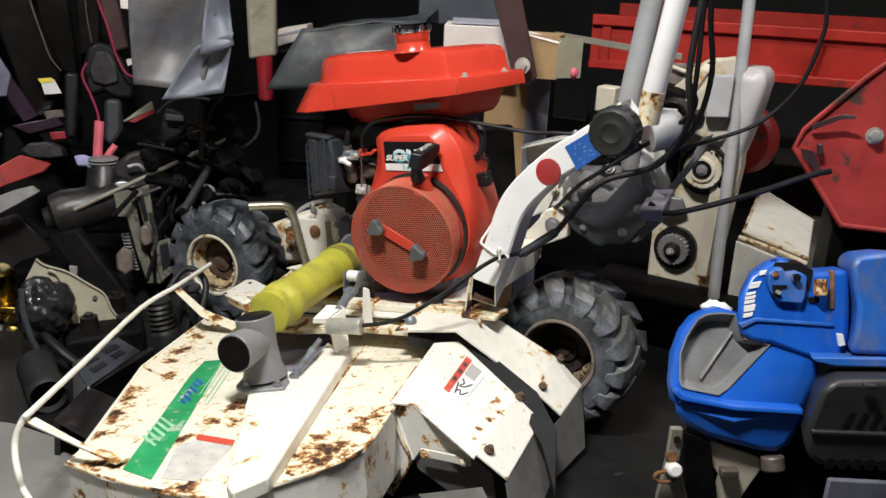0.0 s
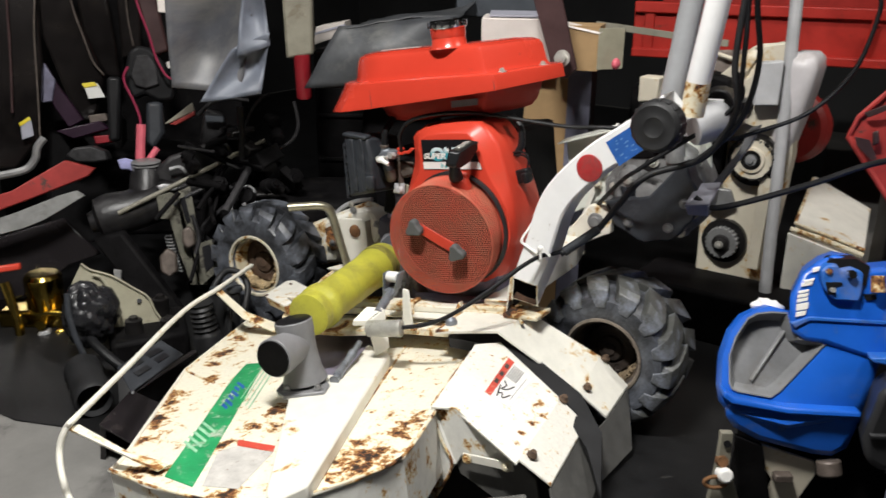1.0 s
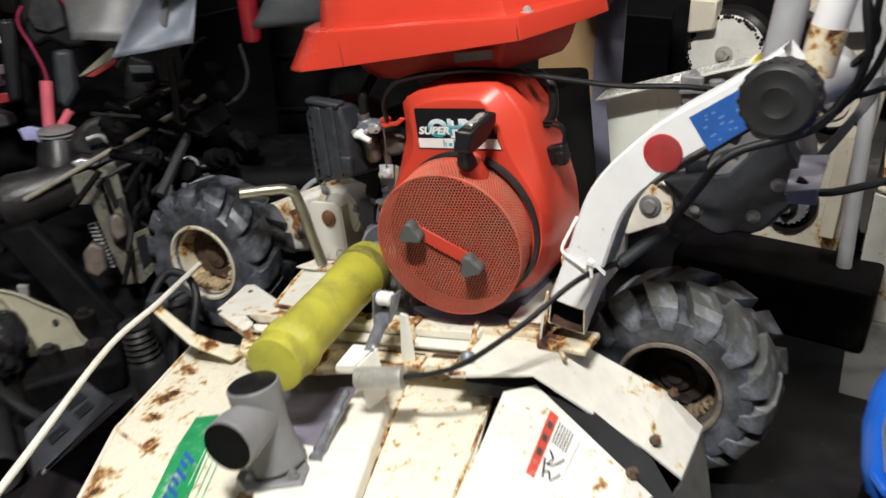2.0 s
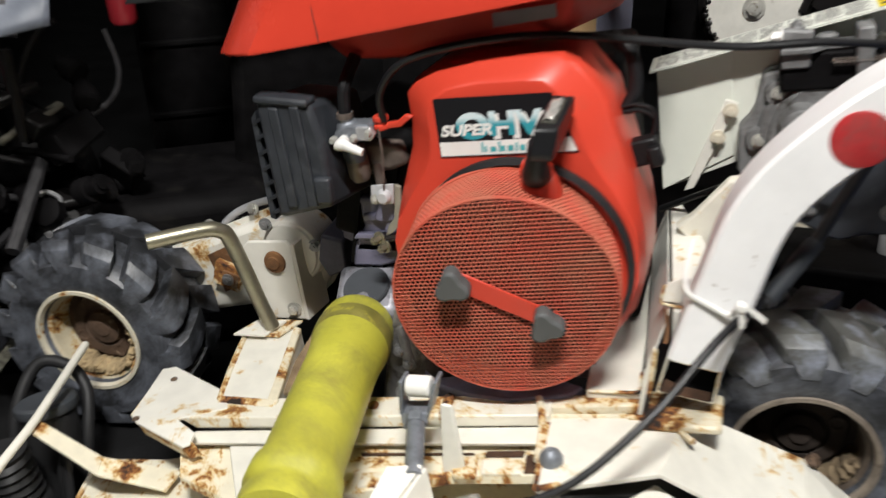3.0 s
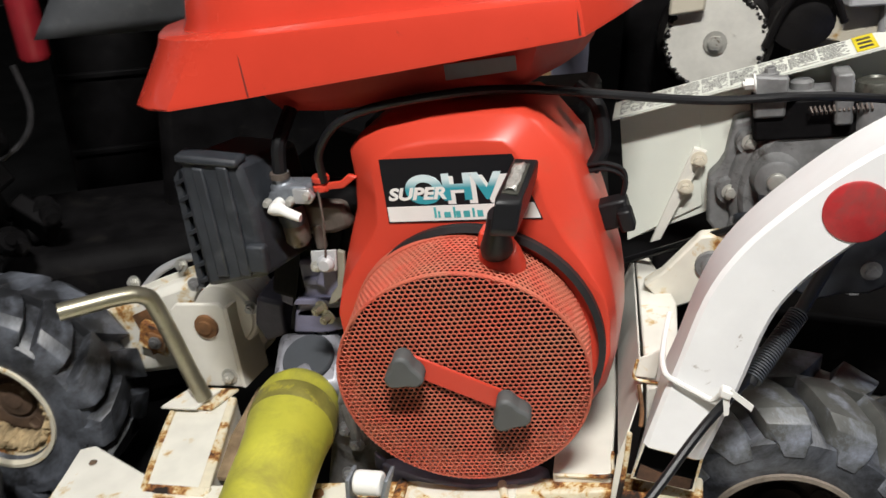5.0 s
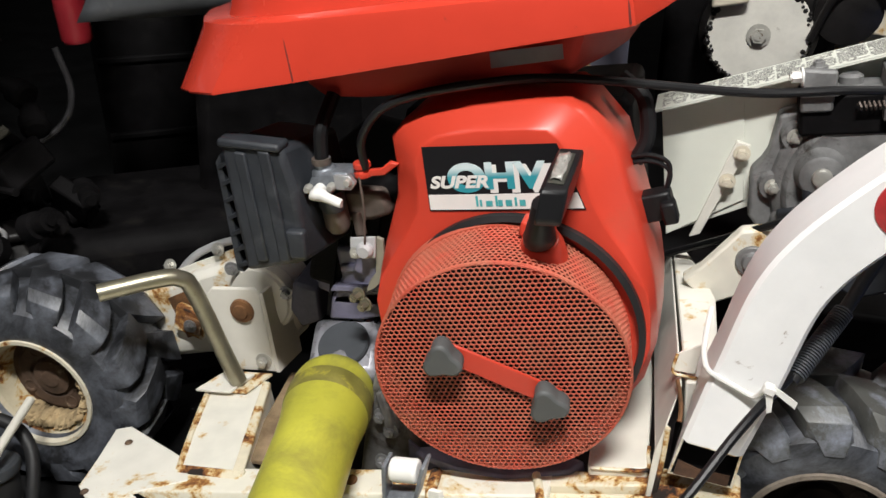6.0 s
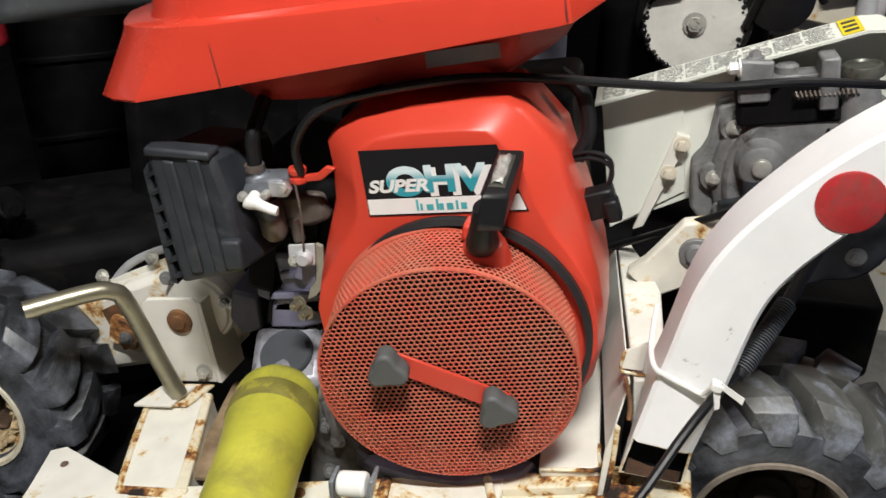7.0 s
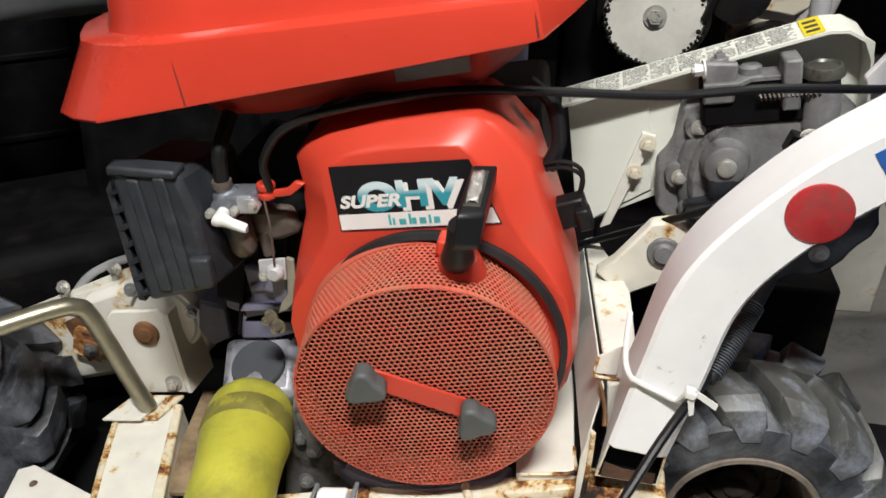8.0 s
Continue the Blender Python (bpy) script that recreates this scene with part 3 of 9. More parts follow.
def words(text, size, at, material, parent, shear=0.0, bold=0.0, stretch=1.0, depth=0.0003, turn=None):
    cu = bpy.data.curves.new("lettering", "FONT")
    cu.body, cu.size, cu.shear, cu.offset, cu.extrude = text, size, shear, bold, depth
    tmp = bpy.data.objects.new("lettering", cu)
    scene.collection.objects.link(tmp)
    bpy.context.view_layer.update()
    me = bpy.data.meshes.new_from_object(tmp.evaluated_get(bpy.context.evaluated_depsgraph_get()))
    bpy.data.objects.remove(tmp)
    me.transform(Matrix.Translation(at) @ (turn or pose(0, 0, 0, 90, 0, 0)) @ Matrix.Diagonal((stretch, 1, 1, 1)))
    me.materials.clear()
    me.materials.append(material)
    ob = new("lettering", me)
    ob.parent = parent
    return ob


words("O", 0.0355, (-0.0640, 0.0806, 0.6815), FADE_TEAL, shroud, 0, 0.0020, 1.20)
words("HV", 0.0355, (-0.0265, 0.0807, 0.6800), STICKER_WHITE, shroud, 0, 0.0014, 1.20)
words("HV", 0.0345, (-0.0300, 0.0804, 0.6835), FADE_TEAL, shroud, 0, 0.0012, 1.20)
words("SUPER", 0.0160, (-0.0825, 0.0802, 0.6845), STICKER_WHITE, shroud, 0.25, 0.0006, 1.25)
for k, (x, w, h) in enumerate(((-0.040, 0.0022, 0.0105), (-0.0365, 0.0022, 0.0065), (-0.0305, 0.0062, 0.0055), (-0.0215, 0.0022, 0.0105), (-0.0190, 0.0042, 0.0062), (-0.0120, 0.0060, 0.0062), (-0.0035, 0.0022, 0.0085), (0.0010, 0.0055, 0.0062))):
    part("maker_mark", prism(bmesh.new(), flat_y([(x, 0.6655), (x + w, 0.6655), (x + w, 0.6655 + h), (x, 0.6655 + h)], 0.0803), (0, -0.0003, 0)), TEAL, shroud)

# recoil starter grip on a red boss
boss = part("recoil_boss", lathe(bmesh.new(), (0.026, 0.052, 0.628), (0.0268, 0.040, 0.652), [(0.021, 0), (0.0195, 0.6), (0.0175, 0.9), (0.015, 1)], 24), RED, shroud, bevel=0.001)
part("boss_block", box(bmesh.new(), (0.020, 0.062, 0.6515), (0.030, 0.022, 0.016), (0, 18, 0)), RED, shroud, bevel=0.003)
neck = [((0.0270, 0.036, 0.650), 0.0125), ((0.0272, 0.034, 0.653), 0.0142), ((0.0285, 0.029, 0.661), 0.0142), ((0.030, 0.026, 0.667), 0.0125), ((0.034, 0.021, 0.680), 0.0112), ((0.038, 0.020, 0.694), 0.0112)]
rings = []
for c, r in neck:
    rings.append([Vector(c) + Vector((r * math.cos(radians(k * 20)), r * 0.96 * math.sin(radians(k * 20)), r * 0.30 * math.sin(radians(k * 20)))) for k in range(18)])
pull = part("recoil_grip", loft(bmesh.new(), rings), BLACK, shroud, "black plastic pull grip", smooth=50)
grip = bmesh.new()
GRIP = [(0.0545, 0.066, 0.7240), (0.0515, 0.004, 0.7130), (0.0500, -0.001, 0.7110), (0.0455, -0.007, 0.6890), (0.0430, -0.004, 0.6830), (0.0400, 0.014, 0.6790), (0.0440, 0.046, 0.6860), (0.0520, 0.067, 0.7080)]
loft(grip, [[Vector(p) + Vector((0.0100, 0.004, -0.0025)) * k for p in GRIP] for k in (-1, 1)])
part("grip_block", grip, BLACK, pull, bevel=0.0022)
seat = bmesh.new()
prism(seat, [(0.0462, 0.0540, 0.7243), (0.0594, 0.0560, 0.7216), (0.0568, 0.0090, 0.7128), (0.0441, 0.0070, 0.7153)], (0, -0.0003, 0.0011))
part("grip_insert", seat, CAP_METAL, pull, "silver cord insert")
foil = bmesh.new()
fold = random.Random(4)
rows = []
for j in range(9):
    a, b = Vector((0.0475, 0.0500, 0.7252)).lerp(Vector((0.0462, 0.0110, 0.7172)), j / 8), Vector((0.0575, 0.0515, 0.7230)).lerp(Vector((0.0552, 0.0120, 0.7150)), j / 8)
    rows.append([foil.verts.new(a.lerp(b, k / 4) + Vector((0, fold.uniform(-0.0012, 0.0012), fold.uniform(0.0, 0.0030)))) for k in range(5)])
for p, q in zip(rows, rows[1:]):
    for k in range(4):
        foil.faces.new((p[k], p[k + 1], q[k + 1], q[k]))
thicken(part("cord_knot", foil, CORD, pull, "crumpled silvery cord end", smooth=12), 0.001)

# fuel tank
FLANGE = [(-0.314, 0.135), (-0.296, 0.106), (-0.268, 0.084), (-0.235, 0.068), (-0.190, 0.060), (-0.05, 0.069), (0.095, 0.079), (0.106, 0.084), (0.124, 0.14), (0.144, 0.21), (0.152, 0.285), (0.12, 0.315),
          (-0.06, 0.305), (-0.24, 0.295), (-0.31, 0.275), (-0.335, 0.235), (-0.333, 0.175)]
TC = Vector((-0.08, 0.18))


def tank_ring(s, z, grow=0.0, slope=0.0):
    out = []
    for x, y in FLANGE:
        v = Vector((x, y)) - TC
        n = v.normalized()
        v = v * s + n * grow * ((1.05 if n.x < -0.75 else 0.12) if grow > 0.004 else 1)
        out.append((TC.x + v.x, TC.y + v.y, z + slope * (x + 0.3)))
    return out


tank = part("fuel_tank", loft(bmesh.new(), [tank_ring(1, 0.788, 0.036, 0.075), tank_ring(1, 0.790, 0.0365, 0.074), tank_ring(1, 0.792, 0.035, 0.073), tank_ring(1, 0.843, 0.002, 0.004), tank_ring(1, 0.8493, 0.0), tank_ring(1, 0.851, -0.004),
                                            tank_ring(1, 0.852, -0.026), tank_ring(1, 0.861, -0.031), tank_ring(1, 0.893, -0.037), tank_ring(1, 0.903, -0.044), tank_ring(1, 0.908, -0.058), tank_ring(1, 0.911, -0.09)], caps=False), RED_TANK, mower,
            "glossy red steel fuel tank with a filler cap", smooth=32)
lid = bmesh.new()
vv = [lid.verts.new(v) for v in tank_ring(1, 0.911, -0.09)]
lid.faces.new(vv)
part("tank_top", lid, RED_TANK, tank)
bowl = []
for z, g in ((0.83, -0.045), (0.80, -0.05), (0.775, -0.062), (0.762, -0.075), (0.757, -0.10)):
    bowl.append([(x * 0.93 + 0.005, max(y, 0.10) + 0.014, zz) for x, y, zz in tank_ring(1, z, g, 0.012)])
part("tank_bowl", loft(bmesh.new(), bowl), RED_BOWL, tank, smooth=50)
neck = part("filler_neck", lathe(bmesh.new(), (-0.022, 0.13, 0.905), (-0.022, 0.13, 0.947), [(0.042, 0), (0.037, 0.15), (0.0345, 0.5), (0.036, 0.56), (0.036, 0.95), (0.031, 1)], 32), RED_TANK, tank)
part("filler_cap", lathe(bmesh.new(), (-0.022, 0.13, 0.944), (-0.022, 0.13, 0.962), [(0.037, 0), (0.0385, 0.15), (0.0385, 0.75), (0.034, 0.98), (0.02, 1)], 28), CHROME, tank, "chromed filler cap")
for a in range(0, 360, 24):
    c, s = math.cos(radians(a)), math.sin(radians(a))
    part("cap_rib", box(bmesh.new(), (-0.022 + 0.039 * c, 0.13 + 0.039 * s, 0.953), (0.004, 0.004, 0.012), (0, 0, a)), CHROME, tank)
for x, y in ((0.106, 0.115), (0.134, 0.235)):
    bolt((x, y, 0.850), (0, 0, 1), tank, STEEL, 0.006, 0.005)
part("tank_seam", tube(bmesh.new(), [(-0.190, 0.0605, 0.846), (-0.189, 0.0590, 0.830), (-0.188, 0.0575, 0.798)], 0.0011, 6, 3), SEAM_RED, tank)
part("tank_seam", tube(bmesh.new(), [(0.104, 0.0835, 0.847), (0.105, 0.0820, 0.835), (0.106, 0.0805, 0.820)], 0.0013, 6, 3), SEAM_RED, tank)
# The sticker's grey holds the shade under the tank.
part("tank_sticker", prism(bmesh.new(), [(-0.020, 0.112, 0.785), (0.045, 0.112, 0.789), (0.045, 0.112, 0.802), (-0.020, 0.112, 0.799)], (0, -0.001, 0)), GREY_PAINT, tank)

part("tank_sticker", prism(bmesh.new(), [(-0.205, 0.150, 0.9123), (-0.120, 0.170, 0.9123), (-0.110, 0.145, 0.9123), (-0.200, 0.128, 0.9123)], (0, 0, 0.0008)), STICKER_WORN, tank)

# air cleaner
FACE = [(-0.284, 0.748), (-0.218, 0.738), (-0.213, 0.695), (-0.217, 0.618), (-0.290, 0.606)]
cleaner_bm = bmesh.new()
prism(cleaner_bm, flat_y(FACE, 0.068), (0.012, 0.10, -0.01))
cleaner = part("air_cleaner", cleaner_bm, BLACK_GREY, mower, "faded black plastic air cleaner box", bevel=0.006)
for x in (-0.262, -0.236):
    part("cleaner_rib", prism(bmesh.new(), flat_y([(x - 0.006, 0.738), (x + 0.006, 0.736), (x + 0.003, 0.62), (x - 0.010, 0.62)], 0.069), (0, -0.005, 0)), BLACK_GREY, cleaner, bevel=0.002)
part("cleaner_clip", box(bmesh.new(), (-0.221, 0.066, 0.640), (0.020, 0.012, 0.030), (0, 4, 0)), BLACK_GREY, cleaner, bevel=0.003)
part("cleaner_lip", prism(bmesh.new(), flat_y([(-0.283, 0.752), (-0.218, 0.742), (-0.219, 0.734), (-0.285, 0.743)], 0.064), (0.002, 0.02, 0.002)), BLACK_GREY, cleaner, bevel=0.003)
for k in range(7):
    z = 0.722 - 0.0185 * k
    part("cleaner_louvre", prism(bmesh.new(), [(-0.283 - 0.001 * k, 0.075, z + 0.004), (-0.303 - 0.001 * k, 0.083, z - 0.004), (-0.303 - 0.001 * k, 0.15, z - 0.004), (-0.283 - 0.001 * k, 0.15, z + 0.004)], (0, 0, -0.004)), BLACK_GREY, cleaner)
part("cleaner_side", prism(bmesh.new(), [(-0.303, 0.083, 0.722), (-0.296, 0.083, 0.730), (-0.304, 0.083, 0.598), (-0.311, 0.083, 0.600)], (0, 0.012, 0)), BLACK_GREY, cleaner)

cleaner.matrix_local = Matrix.Translation((-0.004, 0, -0.006))

# carburettor side
carb = part("carburettor", prism(bmesh.new(), flat_y([(-0.194, 0.672), (-0.147, 0.668), (-0.143, 0.641), (-0.165, 0.634), (-0.197, 0.633), (-0.200, 0.643)], 0.118), (0, 0.05, 0)), BOWL_BROWN, mower, "dull grey carburettor with fuel tap", bevel=0.006)
part("intake_pipe", rod(bmesh.new(), (-0.235, 0.15, 0.665), (-0.13, 0.15, 0.660), 0.022), OIL_AND_SHADE, carb)
part("tap_body", prism(bmesh.new(), flat_y([(-0.207, 0.695), (-0.192, 0.701), (-0.166, 0.700), (-0.163, 0.690), (-0.170, 0.682), (-0.185, 0.682), (-0.189, 0.675), (-0.210, 0.676), (-0.214, 0.682)], 0.084), (0, 0.03, 0)), TAP_GREY, carb, "dull zinc fuel tap", bevel=0.003)
part("tap_dome", lathe(bmesh.new(), (-0.196, 0.098, 0.692), (-0.196, 0.094, 0.712), [(0.014, 0), (0.0125, 0.4), (0.009, 0.6), (0.009, 1)], 20), TAP_GREY, carb)
part("tap_plate", prism(bmesh.new(), flat_y([(-0.180, 0.699), (-0.163, 0.698), (-0.158, 0.690), (-0.164, 0.683), (-0.180, 0.684)], 0.081), (0, 0.006, 0)), ALU, carb, bevel=0.001)
for x, z in ((-0.209, 0.686), (-0.184, 0.687), (-0.165, 0.692)):
    part("tap_screw", lathe(bmesh.new(), (x, 0.084, z), (x, 0.076, z), [(0.0045, 0), (0.0045, 0.6), (0.003, 1)], 12), STEEL, carb)
part("tap_cup", lathe(bmesh.new(), (-0.196, 0.10, 0.676), (-0.196, 0.10, 0.655), [(0.014, 0), (0.014, 0.7), (0.011, 1)], 20), BLACK_GREY, carb)
part("sediment_bowl", lathe(bmesh.new(), (-0.199, 0.108, 0.658), (-0.199, 0.108, 0.627), [(0.0135, 0), (0.0130, 0.75), (0.009, 0.95), (0.004, 1)], 20), BOWL_BROWN, carb, "brown sediment bowl")
part("drain_screw", rod(bmesh.new(), (-0.182, 0.12, 0.645), (-0.180, 0.118, 0.620), 0.006), BOWL_BROWN, carb, bevel=0.001)
tap = bmesh.new()
loft(tap, [[Vector(c) + Vector((0.25 * w * k, d, w * k)) for k, d in ((-1, 0.003), (-1, -0.001), (-0.4, -0.004), (0.4, -0.004), (1, -0.001), (1, 0.003))] for c, w in (((-0.2025, 0.071, 0.6835), 0.0045), ((-0.198, 0.070, 0.6840), 0.0062), ((-0.190, 0.070, 0.6830), 0.0060), ((-0.184, 0.069, 0.6800), 0.0046), ((-0.175, 0.068, 0.6765), 0.0042), ((-0.170, 0.068, 0.6745), 0.0036))])
part("tap_lever", rod(tap, (-0.197, 0.072, 0.6838), (-0.197, 0.086, 0.6850), 0.006), STICKER_WHITE, carb, "white plastic fuel tap lever", smooth=60)
part("fuel_hose", tube(bmesh.new(), [(-0.196, 0.094, 0.704), (-0.194, 0.095, 0.722), (-0.190, 0.097, 0.742), (-0.182, 0.12, 0.768)], 0.0072), BLACK, carb)
part("hose_clamp", lathe(bmesh.new(), (-0.196, 0.094, 0.707), (-0.1955, 0.094, 0.713), [(0.0095, 0), (0.0098, 0.5), (0.0095, 1)], 18), BOWL_BROWN, carb)
part("cable_clip", lathe(bmesh.new(), (-0.157, 0.100, 0.690), (-0.1565, 0.100, 0.706), [(0.0075, 0), (0.0088, 0.1), (0.0088, 0.35), (0.0070, 0.42), (0.0070, 0.58), (0.0088, 0.65), (0.0088, 0.9), (0.0075, 1)], 20), RED, carb, "small red clip")
part("cable_clip", prism(bmesh.new(), flat_y([(-0.150, 0.698), (-0.136, 0.699), (-0.126, 0.706), (-0.117, 0.703), (-0.133, 0.692), (-0.151, 0.691)], 0.096), (0, 0.006, 0)), RED, carb, bevel=0.0015)
part("governor_rod", tube(bmesh.new(), [(-0.158, 0.092, 0.693), (-0.158, 0.090, 0.667), (-0.160, 0.090, 0.650), (-0.165, 0.091, 0.622)], 0.0012, 6), BOWL_BROWN, carb)
part("governor_plate", prism(bmesh.new(), flat_y([(-0.183, 0.626), (-0.155, 0.627), (-0.159, 0.603), (-0.187, 0.603)], 0.096), (0, 0.003, 0)), GREY_LIGHT, carb, bevel=0.001)
part("governor_boss", lathe(bmesh.new(), (-0.168, 0.098, 0.613), (-0.168, 0.088, 0.613), [(0.009, 0), (0.009, 0.6), (0.006, 1)], 16), GREY_LIGHT, carb)
part("governor_arm", prism(bmesh.new(), flat_y([(-0.158, 0.623), (-0.151, 0.620), (-0.154, 0.595), (-0.161, 0.572), (-0.171, 0.563), (-0.181, 0.559), (-0.175, 0.572), (-0.166, 0.582)], 0.104), (0, 0.005, 0)), BEIGE, carb, bevel=0.001)
part("governor_bracket", prism(bmesh.new(), flat_y([(-0.180, 0.600), (-0.164, 0.600), (-0.168, 0.578), (-0.183, 0.576)], 0.107), (0, 0.006, 0)), VIOLET_GREY, carb, bevel=0.001)
bolt((-0.179, 0.095, 0.610), (0, -1, 0), carb, STEEL, 0.004, 0.004)
bolt((-0.186, 0.099, 0.560), (-0.3, -1, 0), carb, BRASSY, 0.005, 0.010)
bolt((-0.180, 0.098, 0.549), (-0.3, -1, 0), carb, BRASSY, 0.005, 0.008)

# engine block behind
block = part("engine_block", box(bmesh.new(), (-0.03, 0.28, 0.56), (0.24, 0.15, 0.33)), OIL_AND_SHADE, mower, "oily dark engine block", bevel=0.01)
part("cylinder_head", box(bmesh.new(), (-0.20, 0.24, 0.60), (0.12, 0.16, 0.16), (0, 18, 0)), OIL_AND_SHADE, block, bevel=0.008)
for k in range(6):
    part("cooling_fin", box(bmesh.new(), (-0.165 - 0.014 * k, 0.24, 0.56 + 0.004 * k), (0.004, 0.17, 0.17), (0, 18, 0)), OIL_AND_SHADE, block)
part("crankcase", lathe(bmesh.new(), (SX, 0.10, SZ - 0.06), (SX, 0.35, SZ - 0.06), [(0.09, 0), (0.098, 0.1), (0.098, 1)], 32), VIOLET_GREY, block)
part("engine_foot", box(bmesh.new(), (-0.05, 0.20, 0.385), (0.20, 0.18, 0.03)), VIOLET_GREY, block, bevel=0.004)
part("head_cover", prism(bmesh.new(), flat_y([(-0.232, 0.590), (-0.190, 0.585), (-0.170, 0.55), (-0.176, 0.512), (-0.255, 0.516), (-0.232, 0.552)], 0.150), (0.01, 0.05, 0.004)), VIOLET_GREY, block, bevel=0.005)
part("head_cover", prism(bmesh.new(), flat_y([(-0.274, 0.568), (-0.243, 0.553), (-0.250, 0.524), (-0.265, 0.522), (-0.277, 0.543)], 0.166), (0.01, 0.05, 0.004)), VIOLET_GREY, block, bevel=0.004)
part("head_cover", prism(bmesh.new(), flat_y([(-0.325, 0.545), (-0.287, 0.539), (-0.270, 0.502), (-0.272, 0.455), (-0.335, 0.455)], 0.262), (0.01, 0.04, 0.004)), VIOLET_GREY, block, bevel=0.006)
part("head_rib", prism(bmesh.new(), flat_y([(-0.240, 0.545), (-0.178, 0.545), (-0.180, 0.537), (-0.246, 0.537)], 0.143), (0, 0.02, 0)), VIOLET_GREY, block, bevel=0.002)
part("head_rib", box(bmesh.new(), (-0.198, 0.146, 0.575), (0.014, 0.012, 0.030), (0, 30, 0)), VIOLET_GREY, block, bevel=0.003)

part("head_cover", prism(bmesh.new(), [(-0.263, 0.165, 0.568), (-0.225, 0.165, 0.576), (-0.211, 0.165, 0.560), (-0.219, 0.165, 0.522), (-0.248, 0.165, 0.516), (-0.274, 0.165, 0.529)], (0.006, 0.05, 0.01)), VIOLET_GREY, block, "violet-grey cast cylinder cover", bevel=0.004)
part("head_cover", prism(bmesh.new(), [(-0.248, 0.150, 0.530), (-0.186, 0.150, 0.536), (-0.189, 0.150, 0.502), (-0.220, 0.150, 0.495), (-0.259, 0.150, 0.496)], (0.006, 0.05, 0.01)), VIOLET_GREY, block, bevel=0.004)
part("head_cover", prism(bmesh.new(), [(-0.327, 0.200, 0.517), (-0.294, 0.200, 0.507), (-0.298, 0.200, 0.463), (-0.328, 0.200, 0.452), (-0.339, 0.200, 0.478)], (0.006, 0.05, 0.01)), VIOLET_DARK, block, bevel=0.004)
part("head_rib", prism(bmesh.new(), [(-0.227, 0.145, 0.569), (-0.176, 0.145, 0.571), (-0.177, 0.145, 0.563), (-0.228, 0.145, 0.560)], (0.0, 0.02, 0.004)), VIOLET_GREY, block, bevel=0.002)
part("sump", prism(bmesh.new(), [(-0.180, 0.085, 0.477), (-0.165, 0.085, 0.458), (-0.152, 0.085, 0.412), (-0.138, 0.085, 0.352), (-0.147, 0.085, 0.309), (-0.233, 0.085, 0.306), (-0.206, 0.085, 0.400)], (0.02, 0.06, 0.0)), SUMP_GREY, block, "dirty grey engine sump casting", bevel=0.006)
part("fan_base", prism(bmesh.new(), [(-0.150, 0.075, 0.383), (-0.126, 0.058, 0.383), (-0.090, 0.046, 0.383), (-0.034, 0.040, 0.383), (0.030, 0.058, 0.383), (0.042, 0.077, 0.383), (0.007, 0.091, 0.383), (-0.096, 0.090, 0.383)], (0, 0, -0.02)), VIOLET_GREY, block, "violet-grey cast engine base", bevel=0.004)
part("sump_rib", prism(bmesh.new(), [(-0.182, 0.078, 0.449), (-0.172, 0.078, 0.453), (-0.167, 0.078, 0.399), (-0.178, 0.078, 0.389)], (0.004, 0.02, 0.0)), SUMP_GREY, block, bevel=0.003)
for p in [(-0.181, 0.082, 0.417), (-0.172, 0.082, 0.398), (-0.190, 0.082, 0.354)]:
    bolt(p, (-0.1, -1, 0.1), block, GREY_METAL, 0.006, 0.006)
part("sump_bracket", prism(bmesh.new(), [(-0.149, 0.070, 0.395), (-0.131, 0.070, 0.376), (-0.139, 0.070, 0.371), (-0.152, 0.070, 0.373)], (0.0, 0.006, 0.0)), VIOLET_GREY, block, bevel=0.002)

# electric switch and leads on the shroud's side
switch = part("stop_switch", box(bmesh.new(), (0.115, 0.150, 0.636), (0.032, 0.022, 0.028), (0, -12, 0)), BLACK, mower, "black stop switch", bevel=0.003)
part("switch_knob", box(bmesh.new(), (0.128, 0.138, 0.634), (0.014, 0.018, 0.022), (0, -12, 0)), BLACK, switch, bevel=0.003)
for dz in (0, 0.006):
    part("lead", tube(bmesh.new(), [(0.088, 0.155, 0.676 + dz), (0.112, 0.152, 0.679 + dz), (0.128, 0.152, 0.668 + dz), (0.123, 0.152, 0.645)], 0.0022, 8), BLACK, switch)
part("coil_cover", tube(bmesh.new(), [(0.085, 0.175, 0.755), (0.105, 0.17, 0.735), (0.108, 0.165, 0.70), (0.096, 0.16, 0.676)], 0.0075), BLACK, switch)
bolt((0.085, 0.118, 0.668), (1, -0.6, 0), shroud, STEEL, 0.006, 0.006)

# frame: cross tube, side plates, channel
frame_tube = part("cross_tube", loft(bmesh.new(), [[(-0.440, -0.035, 0.380), (-0.440, 0.005, 0.380), (-0.425, 0.005, 0.345), (-0.418, -0.032, 0.364)], [(0.012, 0.023, 0.380), (0.012, 0.062, 0.380), (0.012, 0.062, 0.345), (0.012, 0.023, 0.365)]]), WHITE_RUST, mower, "white square frame tube, rusty", bevel=0.002)
part("frame_tube_end", loft(bmesh.new(), [[(0.010, 0.040, 0.379), (0.010, 0.062, 0.379), (0.010, 0.062, 0.350), (0.010, 0.040, 0.350)], [(0.165, 0.060, 0.379), (0.165, 0.085, 0.379), (0.165, 0.085, 0.350), (0.165, 0.060, 0.350)]]), WHITE_HEAVY, frame_tube, bevel=0.002)
